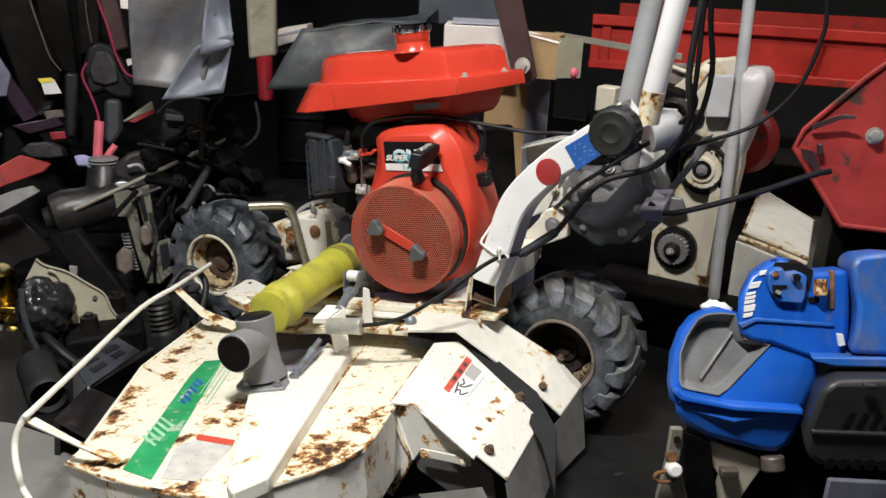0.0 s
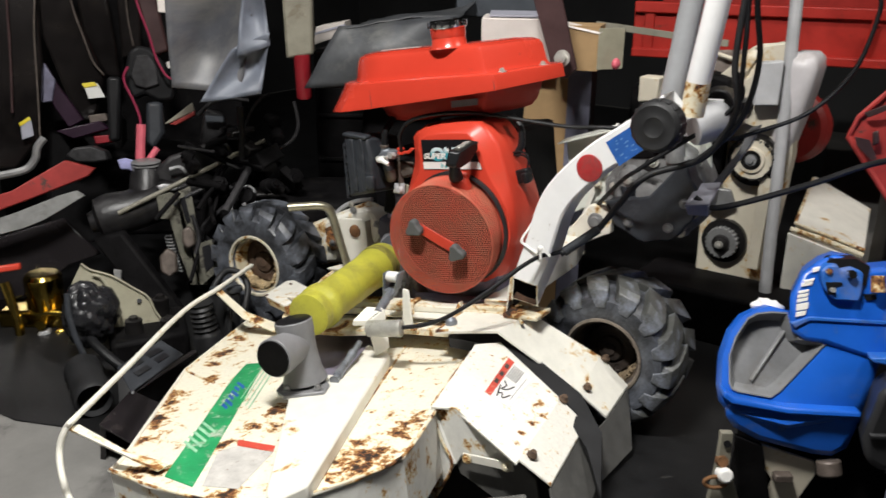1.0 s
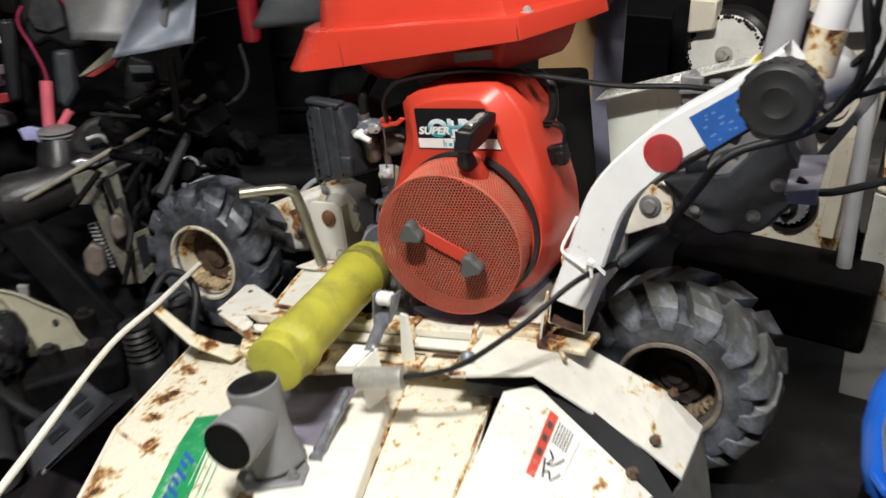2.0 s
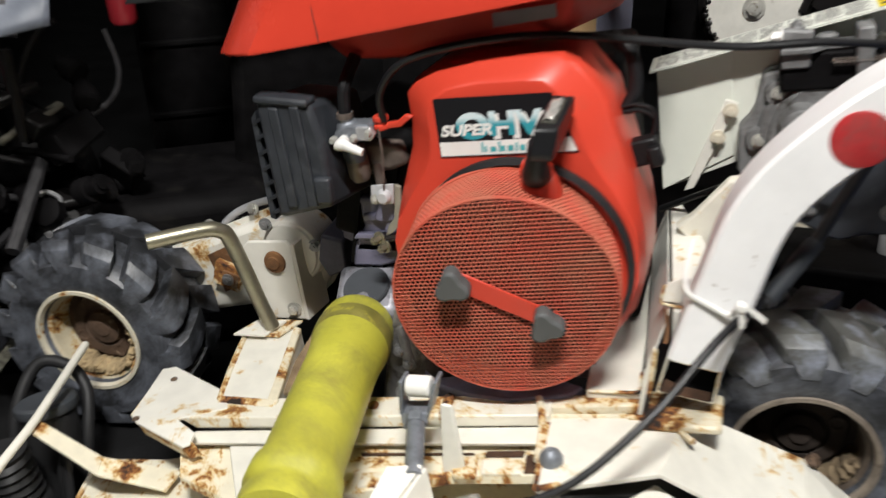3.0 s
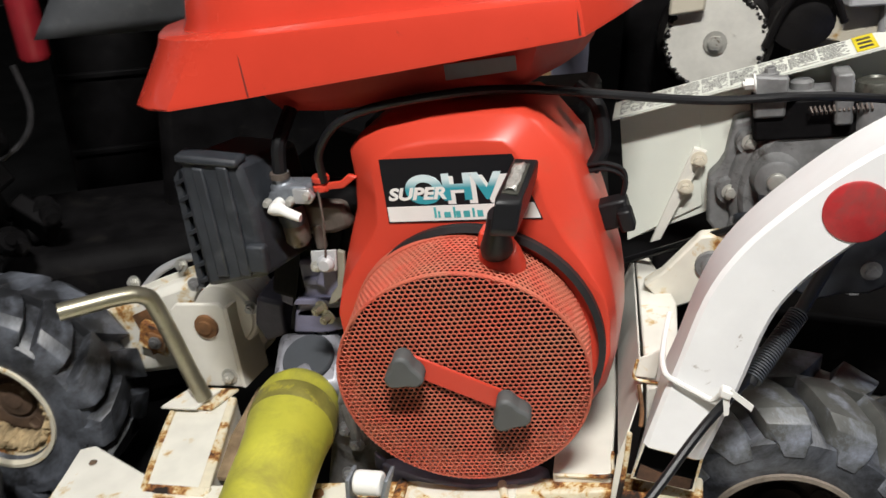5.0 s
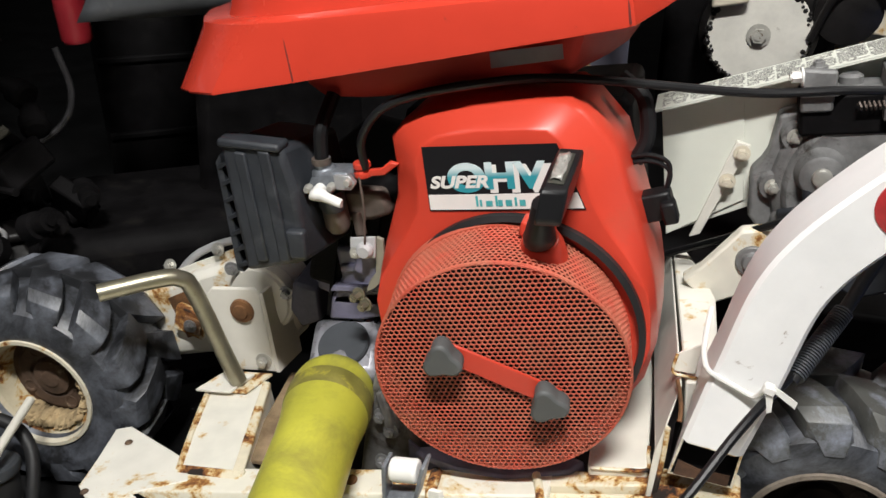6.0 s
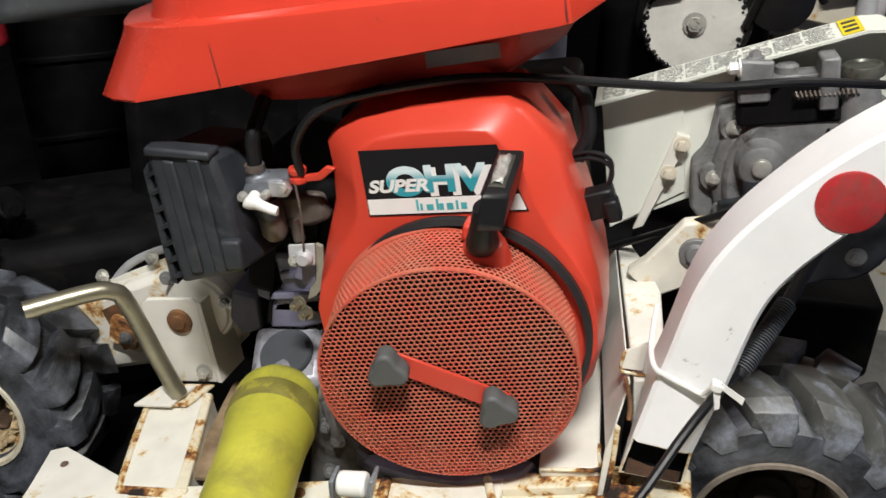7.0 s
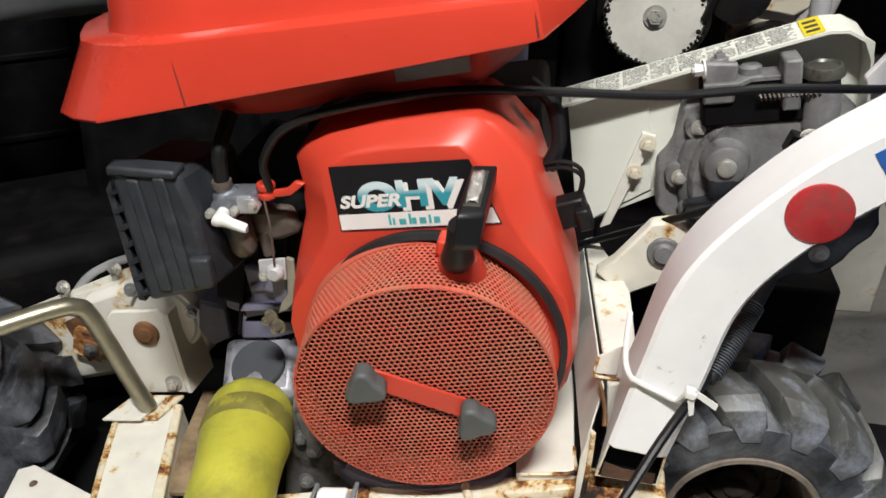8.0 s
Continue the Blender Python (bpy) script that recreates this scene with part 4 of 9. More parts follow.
part("frame_ledge", loft(bmesh.new(), [[(-0.428, -0.062, 0.364), (-0.414, -0.040, 0.366), (-0.414, -0.030, 0.358), (-0.428, -0.060, 0.359)], [(0.010, -0.006, 0.364), (0.008, 0.020, 0.366), (0.008, 0.028, 0.358), (0.010, -0.005, 0.359)]]), CREAM_WHITE, frame_tube, bevel=0.001)
part("rust_panel", prism(bmesh.new(), [(-0.435, -0.051, 0.350), (-0.205, -0.015, 0.350), (0.013, 0.015, 0.350), (0.025, -0.039, 0.350), (-0.079, -0.054, 0.350), (-0.215, -0.112, 0.350), (-0.319, -0.128, 0.350), (-0.399, -0.103, 0.350)], (0, 0, -0.012)), PANEL_RUST, frame_tube, "rust-eaten cream panel", bevel=0.001)
part("panel_step", prism(bmesh.new(), [(-0.090, -0.029, 0.354), (-0.059, -0.023, 0.354), (-0.052, -0.056, 0.354), (-0.077, -0.059, 0.354)], (0, 0, -0.006)), WHITE_HEAVY, frame_tube, bevel=0.002)
part("panel_step", prism(bmesh.new(), [(-0.053, -0.028, 0.354), (-0.009, -0.022, 0.354), (-0.005, -0.044, 0.354), (-0.048, -0.050, 0.354)], (0, 0, -0.006)), WHITE_RUST, frame_tube, bevel=0.002)
part("panel_slot", prism(bmesh.new(), [(-0.052, -0.012, 0.352), (-0.010, -0.006, 0.352), (-0.010, -0.016, 0.352), (-0.052, -0.022, 0.352)], (0, 0, -0.001)), RUST_DARK, frame_tube)
part("panel_slot", prism(bmesh.new(), [(-0.196, -0.034, 0.352), (-0.065, -0.017, 0.352), (-0.065, -0.020, 0.352), (-0.194, -0.039, 0.352)], (0, 0, -0.001)), RUST_DARK, frame_tube)
part("panel_slot", prism(bmesh.new(), [(-0.007, -0.013, 0.352), (0.008, -0.008, 0.352), (0.013, -0.039, 0.352), (-0.003, -0.042, 0.352)], (0, 0, -0.001)), RUST_DARK, frame_tube)
part("panel_lip", prism(bmesh.new(), [(-0.180, -0.067, 0.354), (-0.129, -0.059, 0.354), (-0.134, -0.081, 0.354), (-0.177, -0.089, 0.354)], (0, 0, -0.006)), WHITE_RUST, frame_tube, bevel=0.002)
part("side_plate", prism(bmesh.new(), [(-0.358, -0.055, 0.362), (-0.290, -0.046, 0.362), (-0.248, -0.145, 0.362), (-0.288, -0.151, 0.362)], (0, 0, -0.008)), CREAM_WHITE, frame_tube, "white angle plate", bevel=0.002)
part("weld", tube(bmesh.new(), [(-0.108, 0.040, 0.383), (-0.104, 0.006, 0.382), (-0.100, 0.000, 0.366), (-0.092, -0.020, 0.360)], 0.006, 10), WHITE_HEAVY, frame_tube)
part("weld", tube(bmesh.new(), [(-0.004, 0.050, 0.382), (0.004, 0.026, 0.381), (0.006, 0.012, 0.368), (0.010, -0.030, 0.360)], 0.0045, 10), WHITE_HEAVY, frame_tube)
part("weld", tube(bmesh.new(), [(-0.405, 0.006, 0.381), (-0.368, 0.006, 0.381), (-0.322, 0.010, 0.381)], 0.003, 8), WHITE_HEAVY, frame_tube)
for x, y, z in ((-0.160, -0.010, 0.360), (-0.402, -0.046, 0.357), (-0.196, 0.016, 0.3812)):
    part("rust_blister", lathe(bmesh.new(), (x, y, z), (x, y - 0.001, z + 0.004), [(0.007, 0), (0.006, 0.5), (0.002, 1)], 9), RUST, frame_tube)
part("end_plate", prism(bmesh.new(), [(-0.403, 0.021, 0.381), (-0.517, 0.071, 0.381), (-0.534, 0.063, 0.381), (-0.507, -0.039, 0.381), (-0.491, -0.051, 0.381), (-0.398, -0.086, 0.381), (-0.391, -0.080, 0.381), (-0.397, -0.060, 0.381), (-0.438, -0.038, 0.381), (-0.383, -0.010, 0.381)], (0, 0, -0.004)), WHITE, frame_tube, "white end plate with rusty edges", bevel=0.001)
part("end_edge", loft(bmesh.new(), [[(-0.532, 0.063, 0.380), (-0.510, -0.037, 0.380), (-0.493, -0.049, 0.380), (-0.400, -0.084, 0.380), (-0.393, -0.078, 0.380), (-0.390, -0.075, 0.380), (-0.397, -0.081, 0.380), (-0.490, -0.046, 0.380), (-0.507, -0.034, 0.380), (-0.529, 0.066, 0.380)], [(-0.528, 0.067, 0.358), (-0.506, -0.033, 0.358), (-0.489, -0.045, 0.358), (-0.396, -0.080, 0.358), (-0.389, -0.074, 0.358), (-0.386, -0.071, 0.358), (-0.393, -0.077, 0.358), (-0.486, -0.042, 0.358), (-0.503, -0.030, 0.358), (-0.525, 0.070, 0.358)]]), WHITE_HEAVY, frame_tube)
for p in ((-0.498, 0.040, 0.382), (-0.494, -0.046, 0.382)):
    part("rust_blister", lathe(bmesh.new(), p, Vector(p) + Vector((0, 0, 0.003)), [(0.005, 0), (0.004, 0.5), (0.001, 1)], 9), BOLT_BROWN, frame_tube)
# The brown holds both rust stains and the shade beside the channel.
part("rusty_bed", prism(bmesh.new(), [(-0.371, 0.218, 0.372), (-0.334, 0.220, 0.372), (-0.282, 0.041, 0.372), (-0.346, 0.042, 0.372)], (0, 0, -0.006)), BED_BROWN, frame_tube, "rust-stained bed plate, darkened for its shade", bevel=0.001)
part("rust_seam", tube(bmesh.new(), [(-0.448, 0.150, 0.391), (-0.428, 0.080, 0.387), (-0.404, 0.006, 0.382)], 0.0042, 8, 4), WHITE_HEAVY, frame_tube)
part("frame_channel", prism(bmesh.new(), [(-0.406, 0.006, 0.383), (-0.324, 0.006, 0.383), (-0.372, 0.168, 0.392), (-0.447, 0.155, 0.392)], (0, 0, -0.045)), CREAM_WHITE, frame_tube, bevel=0.003)
part("weld", prism(bmesh.new(), [(-0.335, 0.004, 0.3845), (-0.322, 0.004, 0.382), (-0.370, 0.166, 0.391), (-0.380, 0.166, 0.3938)], (0, 0, -0.006)), WHITE_HEAVY, frame_tube, bevel=0.0015)
part("weld", prism(bmesh.new(), [(-0.405, 0.000, 0.382), (-0.325, 0.000, 0.382), (-0.327, 0.010, 0.3848), (-0.402, 0.010, 0.3848)], (0, 0, -0.006)), WHITE_HEAVY, frame_tube, bevel=0.0015)
part("foot_plate", prism(bmesh.new(), [(-0.455, 0.135, 0.3965), (-0.388, 0.135, 0.3965), (-0.372, 0.178, 0.3965), (-0.435, 0.178, 0.3965)], (0, 0, -0.004)), WHITE_HEAVY, frame_tube, bevel=0.001)
part("tab_plate", prism(bmesh.new(), [(-0.455, 0.128, 0.401), (-0.405, 0.128, 0.401), (-0.392, 0.168, 0.401), (-0.438, 0.168, 0.401)], (0, 0, -0.004)), WHITE, frame_tube, bevel=0.001)
part("stop_lever", tube(bmesh.new(), [(-0.403, 0.148, 0.402), (-0.410, 0.146, 0.44), (-0.426, 0.142, 0.535), (-0.434, 0.134, 0.555), (-0.450, 0.119, 0.562), (-0.50, 0.073, 0.567)], 0.0105, 12, 8), BRASSY, frame_tube, "bent zinc-plated lever rod")
part("bracket_plate", prism(bmesh.new(), [(-0.452, 0.187, 0.392), (-0.372, 0.187, 0.392), (-0.368, 0.187, 0.505), (-0.375, 0.187, 0.514), (-0.435, 0.187, 0.514), (-0.445, 0.187, 0.505)], (0, 0.006, 0)), WHITE, frame_tube, bevel=0.002)
part("bracket_plate", prism(bmesh.new(), [(-0.372, 0.187, 0.392), (-0.368, 0.187, 0.508), (-0.362, 0.24, 0.508), (-0.366, 0.24, 0.392)], (0.005, 0, 0)), WHITE, frame_tube)
part("pivot_bolt", lathe(bmesh.new(), (-0.398, 0.187, 0.483), (-0.398, 0.180, 0.483), [(0.0165, 0), (0.0155, 0.6), (0.010, 0.7), (0.009, 1)], 20), RUST, frame_tube, "rusty pivot bolt")
bolt((-0.386, 0.187, 0.409), (0, -1, 0), frame_tube, STEEL, 0.007, 0.007)

# clevis, rod, pin and bracket between frame and deck
clevis = part("clevis", prism(bmesh.new(), [(-0.116, -0.062, 0.472), (-0.116, -0.040, 0.472), (-0.121, -0.044, 0.433), (-0.121, -0.064, 0.433)], (0.004, 0, 0)), TAP_GREY, mower, "dull zinc-plated clevis with rod", bevel=0.001)
part("clevis_cheek", prism(bmesh.new(), [(-0.078, -0.062, 0.474), (-0.078, -0.040, 0.474), (-0.091, -0.044, 0.436), (-0.091, -0.064, 0.436)], (0.004, 0, 0)), TAP_GREY, clevis, bevel=0.001)
part("clevis_foot", loft(bmesh.new(), [[(-0.120, -0.064, 0.435), (-0.120, -0.044, 0.437), (-0.088, -0.044, 0.440), (-0.088, -0.064, 0.438)], [(-0.116, -0.072, 0.421), (-0.116, -0.050, 0.423), (-0.094, -0.050, 0.423), (-0.094, -0.072, 0.421)]]), TAP_GREY, clevis, bevel=0.001)
part("roller", rod(bmesh.new(), (-0.111, -0.052, 0.462), (-0.084, -0.052, 0.462), 0.0115), STICKER_WHITE, clevis, "white plastic roller", bevel=0.003)
part("adjusting_rod", rod(bmesh.new(), (-0.105, -0.056, 0.431), (-0.084, -0.130, 0.411), 0.0095), TAP_GREY, clevis)
part("rod_nut", lathe(bmesh.new(), (-0.103, -0.061, 0.430), (-0.101, -0.071, 0.427), [(0.0125, 0), (0.0125, 1)], 6), TAP_GREY, clevis, bevel=0.001)
part("strut_plate", prism(bmesh.new(), [(-0.082, -0.046, 0.436), (-0.072, -0.044, 0.432), (-0.070, -0.046, 0.345), (-0.092, -0.050, 0.345)], (0.003, 0.004, 0)), RAIL_GREY, clevis, bevel=0.001)
part("turnbuckle", lathe(bmesh.new(), (-0.116, -0.160, 0.355), (-0.080, -0.284, 0.330), [(0.006, 0), (0.006, 0.25), (0.009, 0.27), (0.009, 0.36), (0.0075, 0.38), (0.0075, 0.78), (0.009, 0.80), (0.009, 0.88), (0.006, 0.90), (0.010, 1.0)], 14), TAP_GREY, clevis, "dull grey turnbuckle rod", smooth=30)
part("pin", lathe(bmesh.new(), (-0.078, -0.174, 0.395), (-0.010, -0.150, 0.395), [(0.0150, 0), (0.0165, 0.03), (0.0165, 0.84), (0.0175, 0.86), (0.0175, 0.98), (0.010, 1)], 26), STEEL, clevis, "round steel pin")
part("pin_bracket", prism(bmesh.new(), [(-0.122, -0.166, 0.400), (-0.094, -0.156, 0.400), (-0.076, -0.122, 0.418), (-0.110, -0.132, 0.420)], (0, 0, 0.003)), WHITE, clevis, bevel=0.001)
part("pin_bracket", prism(bmesh.new(), [(-0.094, -0.156, 0.400), (-0.076, -0.122, 0.418), (-0.072, -0.126, 0.338), (-0.084, -0.156, 0.330)], (0.004, 0, 0)), WHITE, clevis, bevel=0.001)
part("pin_bracket", prism(bmesh.new(), [(-0.122, -0.166, 0.400), (-0.094, -0.156, 0.400), (-0.094, -0.156, 0.393), (-0.122, -0.166, 0.393)], (0.001, 0.004, 0)), WHITE, clevis)

# bent guard bar round the deck, on two rusty flats
BAR = [(-0.665, 0.072, 0.408), (-0.602, -0.090, 0.406), (-0.549, -0.242, 0.404), (-0.397, -0.498, 0.398), (-0.309, -0.658, 0.390), (-0.309, -0.683, 0.378), (-0.313, -0.701, 0.345), (-0.286, -0.720, 0.305), (-0.256, -0.726, 0.265), (0.02, -0.80, 0.22), (0.2, -0.80, 0.22)]
hoop = part("guard_bar", tube(bmesh.new(), BAR, 0.0056, 12), CREAM_WHITE, mower, "bent white steel guard bar")
part("bar_flat", prism(bmesh.new(), [(-0.607, -0.086, 0.398), (-0.529, -0.082, 0.345), (-0.514, -0.112, 0.343), (-0.596, -0.109, 0.396)], (0.0, 0, 0.004)), FLAT_RUST, hoop, "rusty flat bar", bevel=0.001)
part("bar_flat", prism(bmesh.new(), [(-0.529, -0.082, 0.345), (-0.441, -0.057, 0.312), (-0.441, -0.090, 0.310), (-0.514, -0.112, 0.343)], (0.0, 0, 0.004)), FLAT_RUST, hoop, bevel=0.001)
part("bar_flat", prism(bmesh.new(), [(-0.312, -0.682, 0.374), (-0.305, -0.664, 0.374), (-0.220, -0.640, 0.330), (-0.153, -0.610, 0.307), (-0.154, -0.635, 0.307)], (0.003, 0, 0.004)), WHITE_RUST, hoop, "rusty flat bar", bevel=0.001)

# chain case to the left wheel
CASE = []
for a in range(-90, 91, 15):
    CASE.append((-0.415 + 0.068 * math.cos(radians(a)), 0.462 + 0.068 * math.sin(radians(a))))
for a in range(90, 271, 15):
    CASE.append((-0.672 + 0.048 * math.cos(radians(a)), 0.405 + 0.048 * math.sin(radians(a))))
case = part("chain_case", prism(bmesh.new(), flat_y(CASE, 0.235), (0, 0.055, 0)), WHITE, mower, "white chain case with rust spots", bevel=0.01)
part("case_flange", prism(bmesh.new(), flat_y([(-0.012 + (x + 0.53) * 1.035 - 0.518, 0.437 + (z - 0.437) * 1.12) for x, z in CASE], 0.262), (0, 0.006, 0)), WHITE, case, bevel=0.001)
drum_at = Vector((-0.386, 0.222, 0.486))
part("case_drum", lathe(bmesh.new(), drum_at + Vector((0.004, 0.05, 0)), drum_at + Vector((0, -0.012, 0)), [(0.0426, 0), (0.0436, 0.60), (0.0474, 0.68), (0.0474, 0.86), (0.0460, 0.93), (0.0426, 0.95), (0.0407, 1.0), (0.0261, 1.05), (0.0142, 1.05)], 44), WHITE, case, "white flanged drum cover", smooth=35)
for p in ((-0.414, 0.210, 0.530), (-0.344, 0.210, 0.497)):
    bolt(p, (0.1, -1, 0), case, GREY_METAL, 0.006, 0.006)
part("case_rust", prism(bmesh.new(), flat_y([(-0.545, 0.470), (-0.497, 0.488), (-0.482, 0.425), (-0.532, 0.408)], 0.2352), (0, -0.002, 0)), RUST, case)
tab = part("case_plate", box(bmesh.new(), (-0.511, 0.226, 0.440), (0.046, 0.012, 0.040), (0, 24, 0)), WHITE_RUST, case, bevel=0.002)
part("case_tab", box(bmesh.new(), (-0.506, 0.219, 0.437), (0.026, 0.004, 0.024), (0, 24, 0)), RUST, case, bevel=0.001)
bolt((-0.508, 0.217, 0.438), (0, -1, 0), case, GREY_METAL, 0.006, 0.005)
for x, z in ((-0.462, 0.533), (-0.545, 0.508)):
    bolt((x, 0.258, z), (0, -1, 0.4), case, STEEL, 0.006, 0.006)
part("hose", tube(bmesh.new(), [(-0.562, 0.27, 0.462), (-0.548, 0.27, 0.485), (-0.509, 0.27, 0.518), (-0.457, 0.27, 0.538), (-0.40, 0.27, 0.545)], 0.0055), GREY_LIGHT, case)


# wheels
def tyre_mesh(R, w):
    bm = bmesh.new()
    lathe(bm, (0, 0, 0), (0, w, 0), [(0.073, 0.10), (0.080, 0.02), (0.100, -0.03), (0.125, -0.02), (R - 0.026, 0.06), (R - 0.018, 0.22), (R - 0.015, 0.5),
                                     (R - 0.018, 0.78), (R - 0.026, 0.94), (0.125, 1.02), (0.100, 1.03), (0.080, 0.98), (0.073, 0.90)], 48, caps=False)
    return bm


def lug_mesh(R, w, side, flare):
    """One slanting tread bar: broad on the crown, running out to a point down the tyre's shoulder."""
    bm = bmesh.new()
    path = [(0.0, 0.52, R - 0.001, 0.120), (0.10, 0.34, R, 0.140), (0.20, 0.12, R - 0.002, 0.150), (0.245, 0.01, R - 0.011, 0.142), (0.275, -0.035 * flare, R - 0.030, 0.118), (0.292, -0.045 * flare, R - 0.047, 0.085)]
    sec = []
    for a, y, r, hw in path:
        high = r > R - 0.02
        deep, tuck = (0.020, 0.0) if high else (0.004, 0.07)
        outs = []
        for aa, rr, yy in ((a - hw, r, y), (a + hw, r, y), (a + hw * 1.22, r - deep, y + tuck), (a - hw * 1.22, r - deep, y + tuck)):
            outs.append(bm.verts.new((rr * math.sin(aa), (yy if side == 0 else 1 - yy) * w, rr * math.cos(aa))))
        sec.append(outs)
    for p, q in zip(sec, sec[1:]):
        for j in range(4):
            bm.faces.new((p[j], p[(j + 1) % 4], q[(j + 1) % 4], q[j]))
    bm.faces.new(sec[0])
    bm.faces.new(sec[-1][::-1])
    bmesh.ops.recalc_face_normals(bm, faces=bm.faces)
    edges = [e for e in bm.edges if len(e.link_faces) == 2 and e.calc_face_angle() > 0.6]
    bmesh.ops.bevel(bm, geom=edges, offset=0.004, segments=2, profile=0.6, affect="EDGES", clamp_overlap=True)
    return bm


LIP_PAINT = rusty("rusted_beige_lip_paint", (0.34, 0.31, 0.25), 0.5, 30)


def wheel(centre, yaw, width, label, rim_paint, R=0.172, flare=1.0, tread=RUBBER, lip=None, disc=None, cake=(0, 0), soil=None):
    tyre = part("tyre", tyre_mesh(R, width), RUBBER, mower, label, smooth=28)
    tyre.matrix_local = pose(*centre, 0, 12, yaw)
    for side in (0, 1):
        first = None
        for k in range(14):
            if first is None:
                first = lug = part("tread_lug", lug_mesh(R, width, side, flare), tread, tyre, smooth=25)
            else:
                lug = new("tread_lug", first.data)
                lug.parent = tyre
            lug.matrix_local = pose(0, 0, 0, 0, 360 * (k + 0.5 * side) / 14, 0)
    rim = lathe(bmesh.new(), (0, 0, 0), (0, width, 0), [(0.076, 0.02), (0.078, 0.05), (0.074, 0.10), (0.068, 0.13), (0.066, 0.36), (0.062, 0.44)], 40, caps=False)
    part("rim", rim, rim_paint, tyre, "rusty wheel rim", smooth=40)
    part("rim_lip", lathe(bmesh.new(), (0, 0, 0), (0, width, 0), [(0.0745, 0.04), (0.0775, -0.01), (0.0825, -0.01), (0.0835, 0.02), (0.080, 0.05)], 48, caps=False), lip or LIP_PAINT, tyre)
    part("wheel_disc", lathe(bmesh.new(), (0, 0, 0), (0, width, 0), [(0.066, 0.40), (0.056, 0.40), (0.050, 0.35), (0.034, 0.34), (0.030, 0.37), (0.0, 0.37)], 36, caps=False), disc, tyre, "dark brown rusted wheel disc", smooth=40)
    part("hub", lathe(bmesh.new(), (0, width * 0.36, 0), (0, width * 0.28, 0), [(0.028, 0), (0.026, 0.6), (0.014, 0.8), (0.012, 1)], 20), disc, tyre)
    for k in range(4):
        a = radians(90 * k + 30)
        part("disc_hole", lathe(bmesh.new(), (0.043 * math.cos(a), width * 0.345, 0.043 * math.sin(a)), (0.043 * math.cos(a), width * 0.332, 0.043 * math.sin(a)), [(0.0085, 0.0), (0.0105, 0.6), (0.0105, 1.0), (0.0075, 1.0), (0.006, 0.1), (0.0, 0.1)], 16), disc, tyre)
    for k in range(26):
        a = radians(cake[0] + (cake[1] - cake[0]) * k / 25)
        wob = noise.noise(Vector((k * 0.9, width * 9, 2.0)))
        c = Vector(((0.0625 + 0.004 * wob) * math.cos(a), width * (0.26 + 0.08 * noise.noise(Vector((k * 1.3, 5.0, width)))), (0.0625 + 0.004 * wob) * math.sin(a)))
        lump = bmesh.new()
        bmesh.ops.create_icosphere(lump, subdivisions=3, radius=1.0)
        for v in lump.verts:
            h = 1 + 0.35 * noise.noise(v.co * 1.7 + Vector((k * 3.1, width, 0))) + 0.2 * noise.noise(v.co * 5 + Vector((k * 1.7, 0, 0)))
            v.co = Vector((v.co.x * 0.0085 * h, v.co.y * 0.020 * h, v.co.z * 0.0085 * h)) + c
        part("dirt_cake", lump, soil, tyre, "caked tan dirt", smooth=60)
    return tyre


CAKE = mat("dry_tan_dirt", (0.36, 0.27, 0.15), 0.9, var=0.45, scale=45, bump=0.6, fine=120, dirt=(0.12, 0.075, 0.035), dirt_at=0.55, dirt_scale=60, soft=0.1)
CAKE_DARK = mat("darker_brown_dirt", (0.17, 0.125, 0.075), 0.9, var=0.45, scale=45, bump=0.6, fine=120, dirt=(0.06, 0.04, 0.022), dirt_at=0.52, dirt_scale=60, soft=0.1)
DISC_BROWN = mat("brown_rusted_disc", (0.095, 0.058, 0.038), 0.8, var=0.45, scale=35, bump=0.35, fine=110, dirt=(0.36, 0.28, 0.18), dirt_at=0.58, dirt_scale=26, soft=0.12)
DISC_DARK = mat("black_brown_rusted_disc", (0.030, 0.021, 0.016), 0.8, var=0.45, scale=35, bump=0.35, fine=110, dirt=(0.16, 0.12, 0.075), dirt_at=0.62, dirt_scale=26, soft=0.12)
LIP_CREAM = rusty("stained_cream_lip_paint", (0.70, 0.65, 0.52), 0.42, 30)
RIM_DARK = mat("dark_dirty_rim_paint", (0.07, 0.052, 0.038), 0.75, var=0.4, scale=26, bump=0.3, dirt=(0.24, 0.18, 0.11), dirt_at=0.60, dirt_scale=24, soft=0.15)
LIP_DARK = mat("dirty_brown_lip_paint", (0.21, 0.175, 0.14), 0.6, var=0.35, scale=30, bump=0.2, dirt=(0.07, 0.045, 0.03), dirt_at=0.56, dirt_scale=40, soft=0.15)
RIM_RUST = rusty("rusted_cream_rim_paint", (0.62, 0.55, 0.40), 0.62, 26)
wheel((-0.688, 0.098, 0.396), 6, 0.125, "dusty black lugged tyre on a rusty cream rim", RIM_RUST, 0.159, 0.6, lip=LIP_CREAM, disc=DISC_BROWN, cake=(-120, 20), soil=CAKE)
# The right wheel takes darker rim, lip, disc and dirt colours.
wheel((0.274, 0.130, 0.264), 2, 0.145, "dusty black lugged tyre on a rusty dark rim", RIM_DARK, 0.158, tread=RUBBER_DUST_SHEEN, lip=LIP_DARK, disc=DISC_DARK, cake=(-130, -15), soil=CAKE_DARK)
part("axle", rod(bmesh.new(), (0.268, 0.24, 0.268), (0.268, 0.5, 0.268), 0.02), OIL_AND_SHADE, mower)
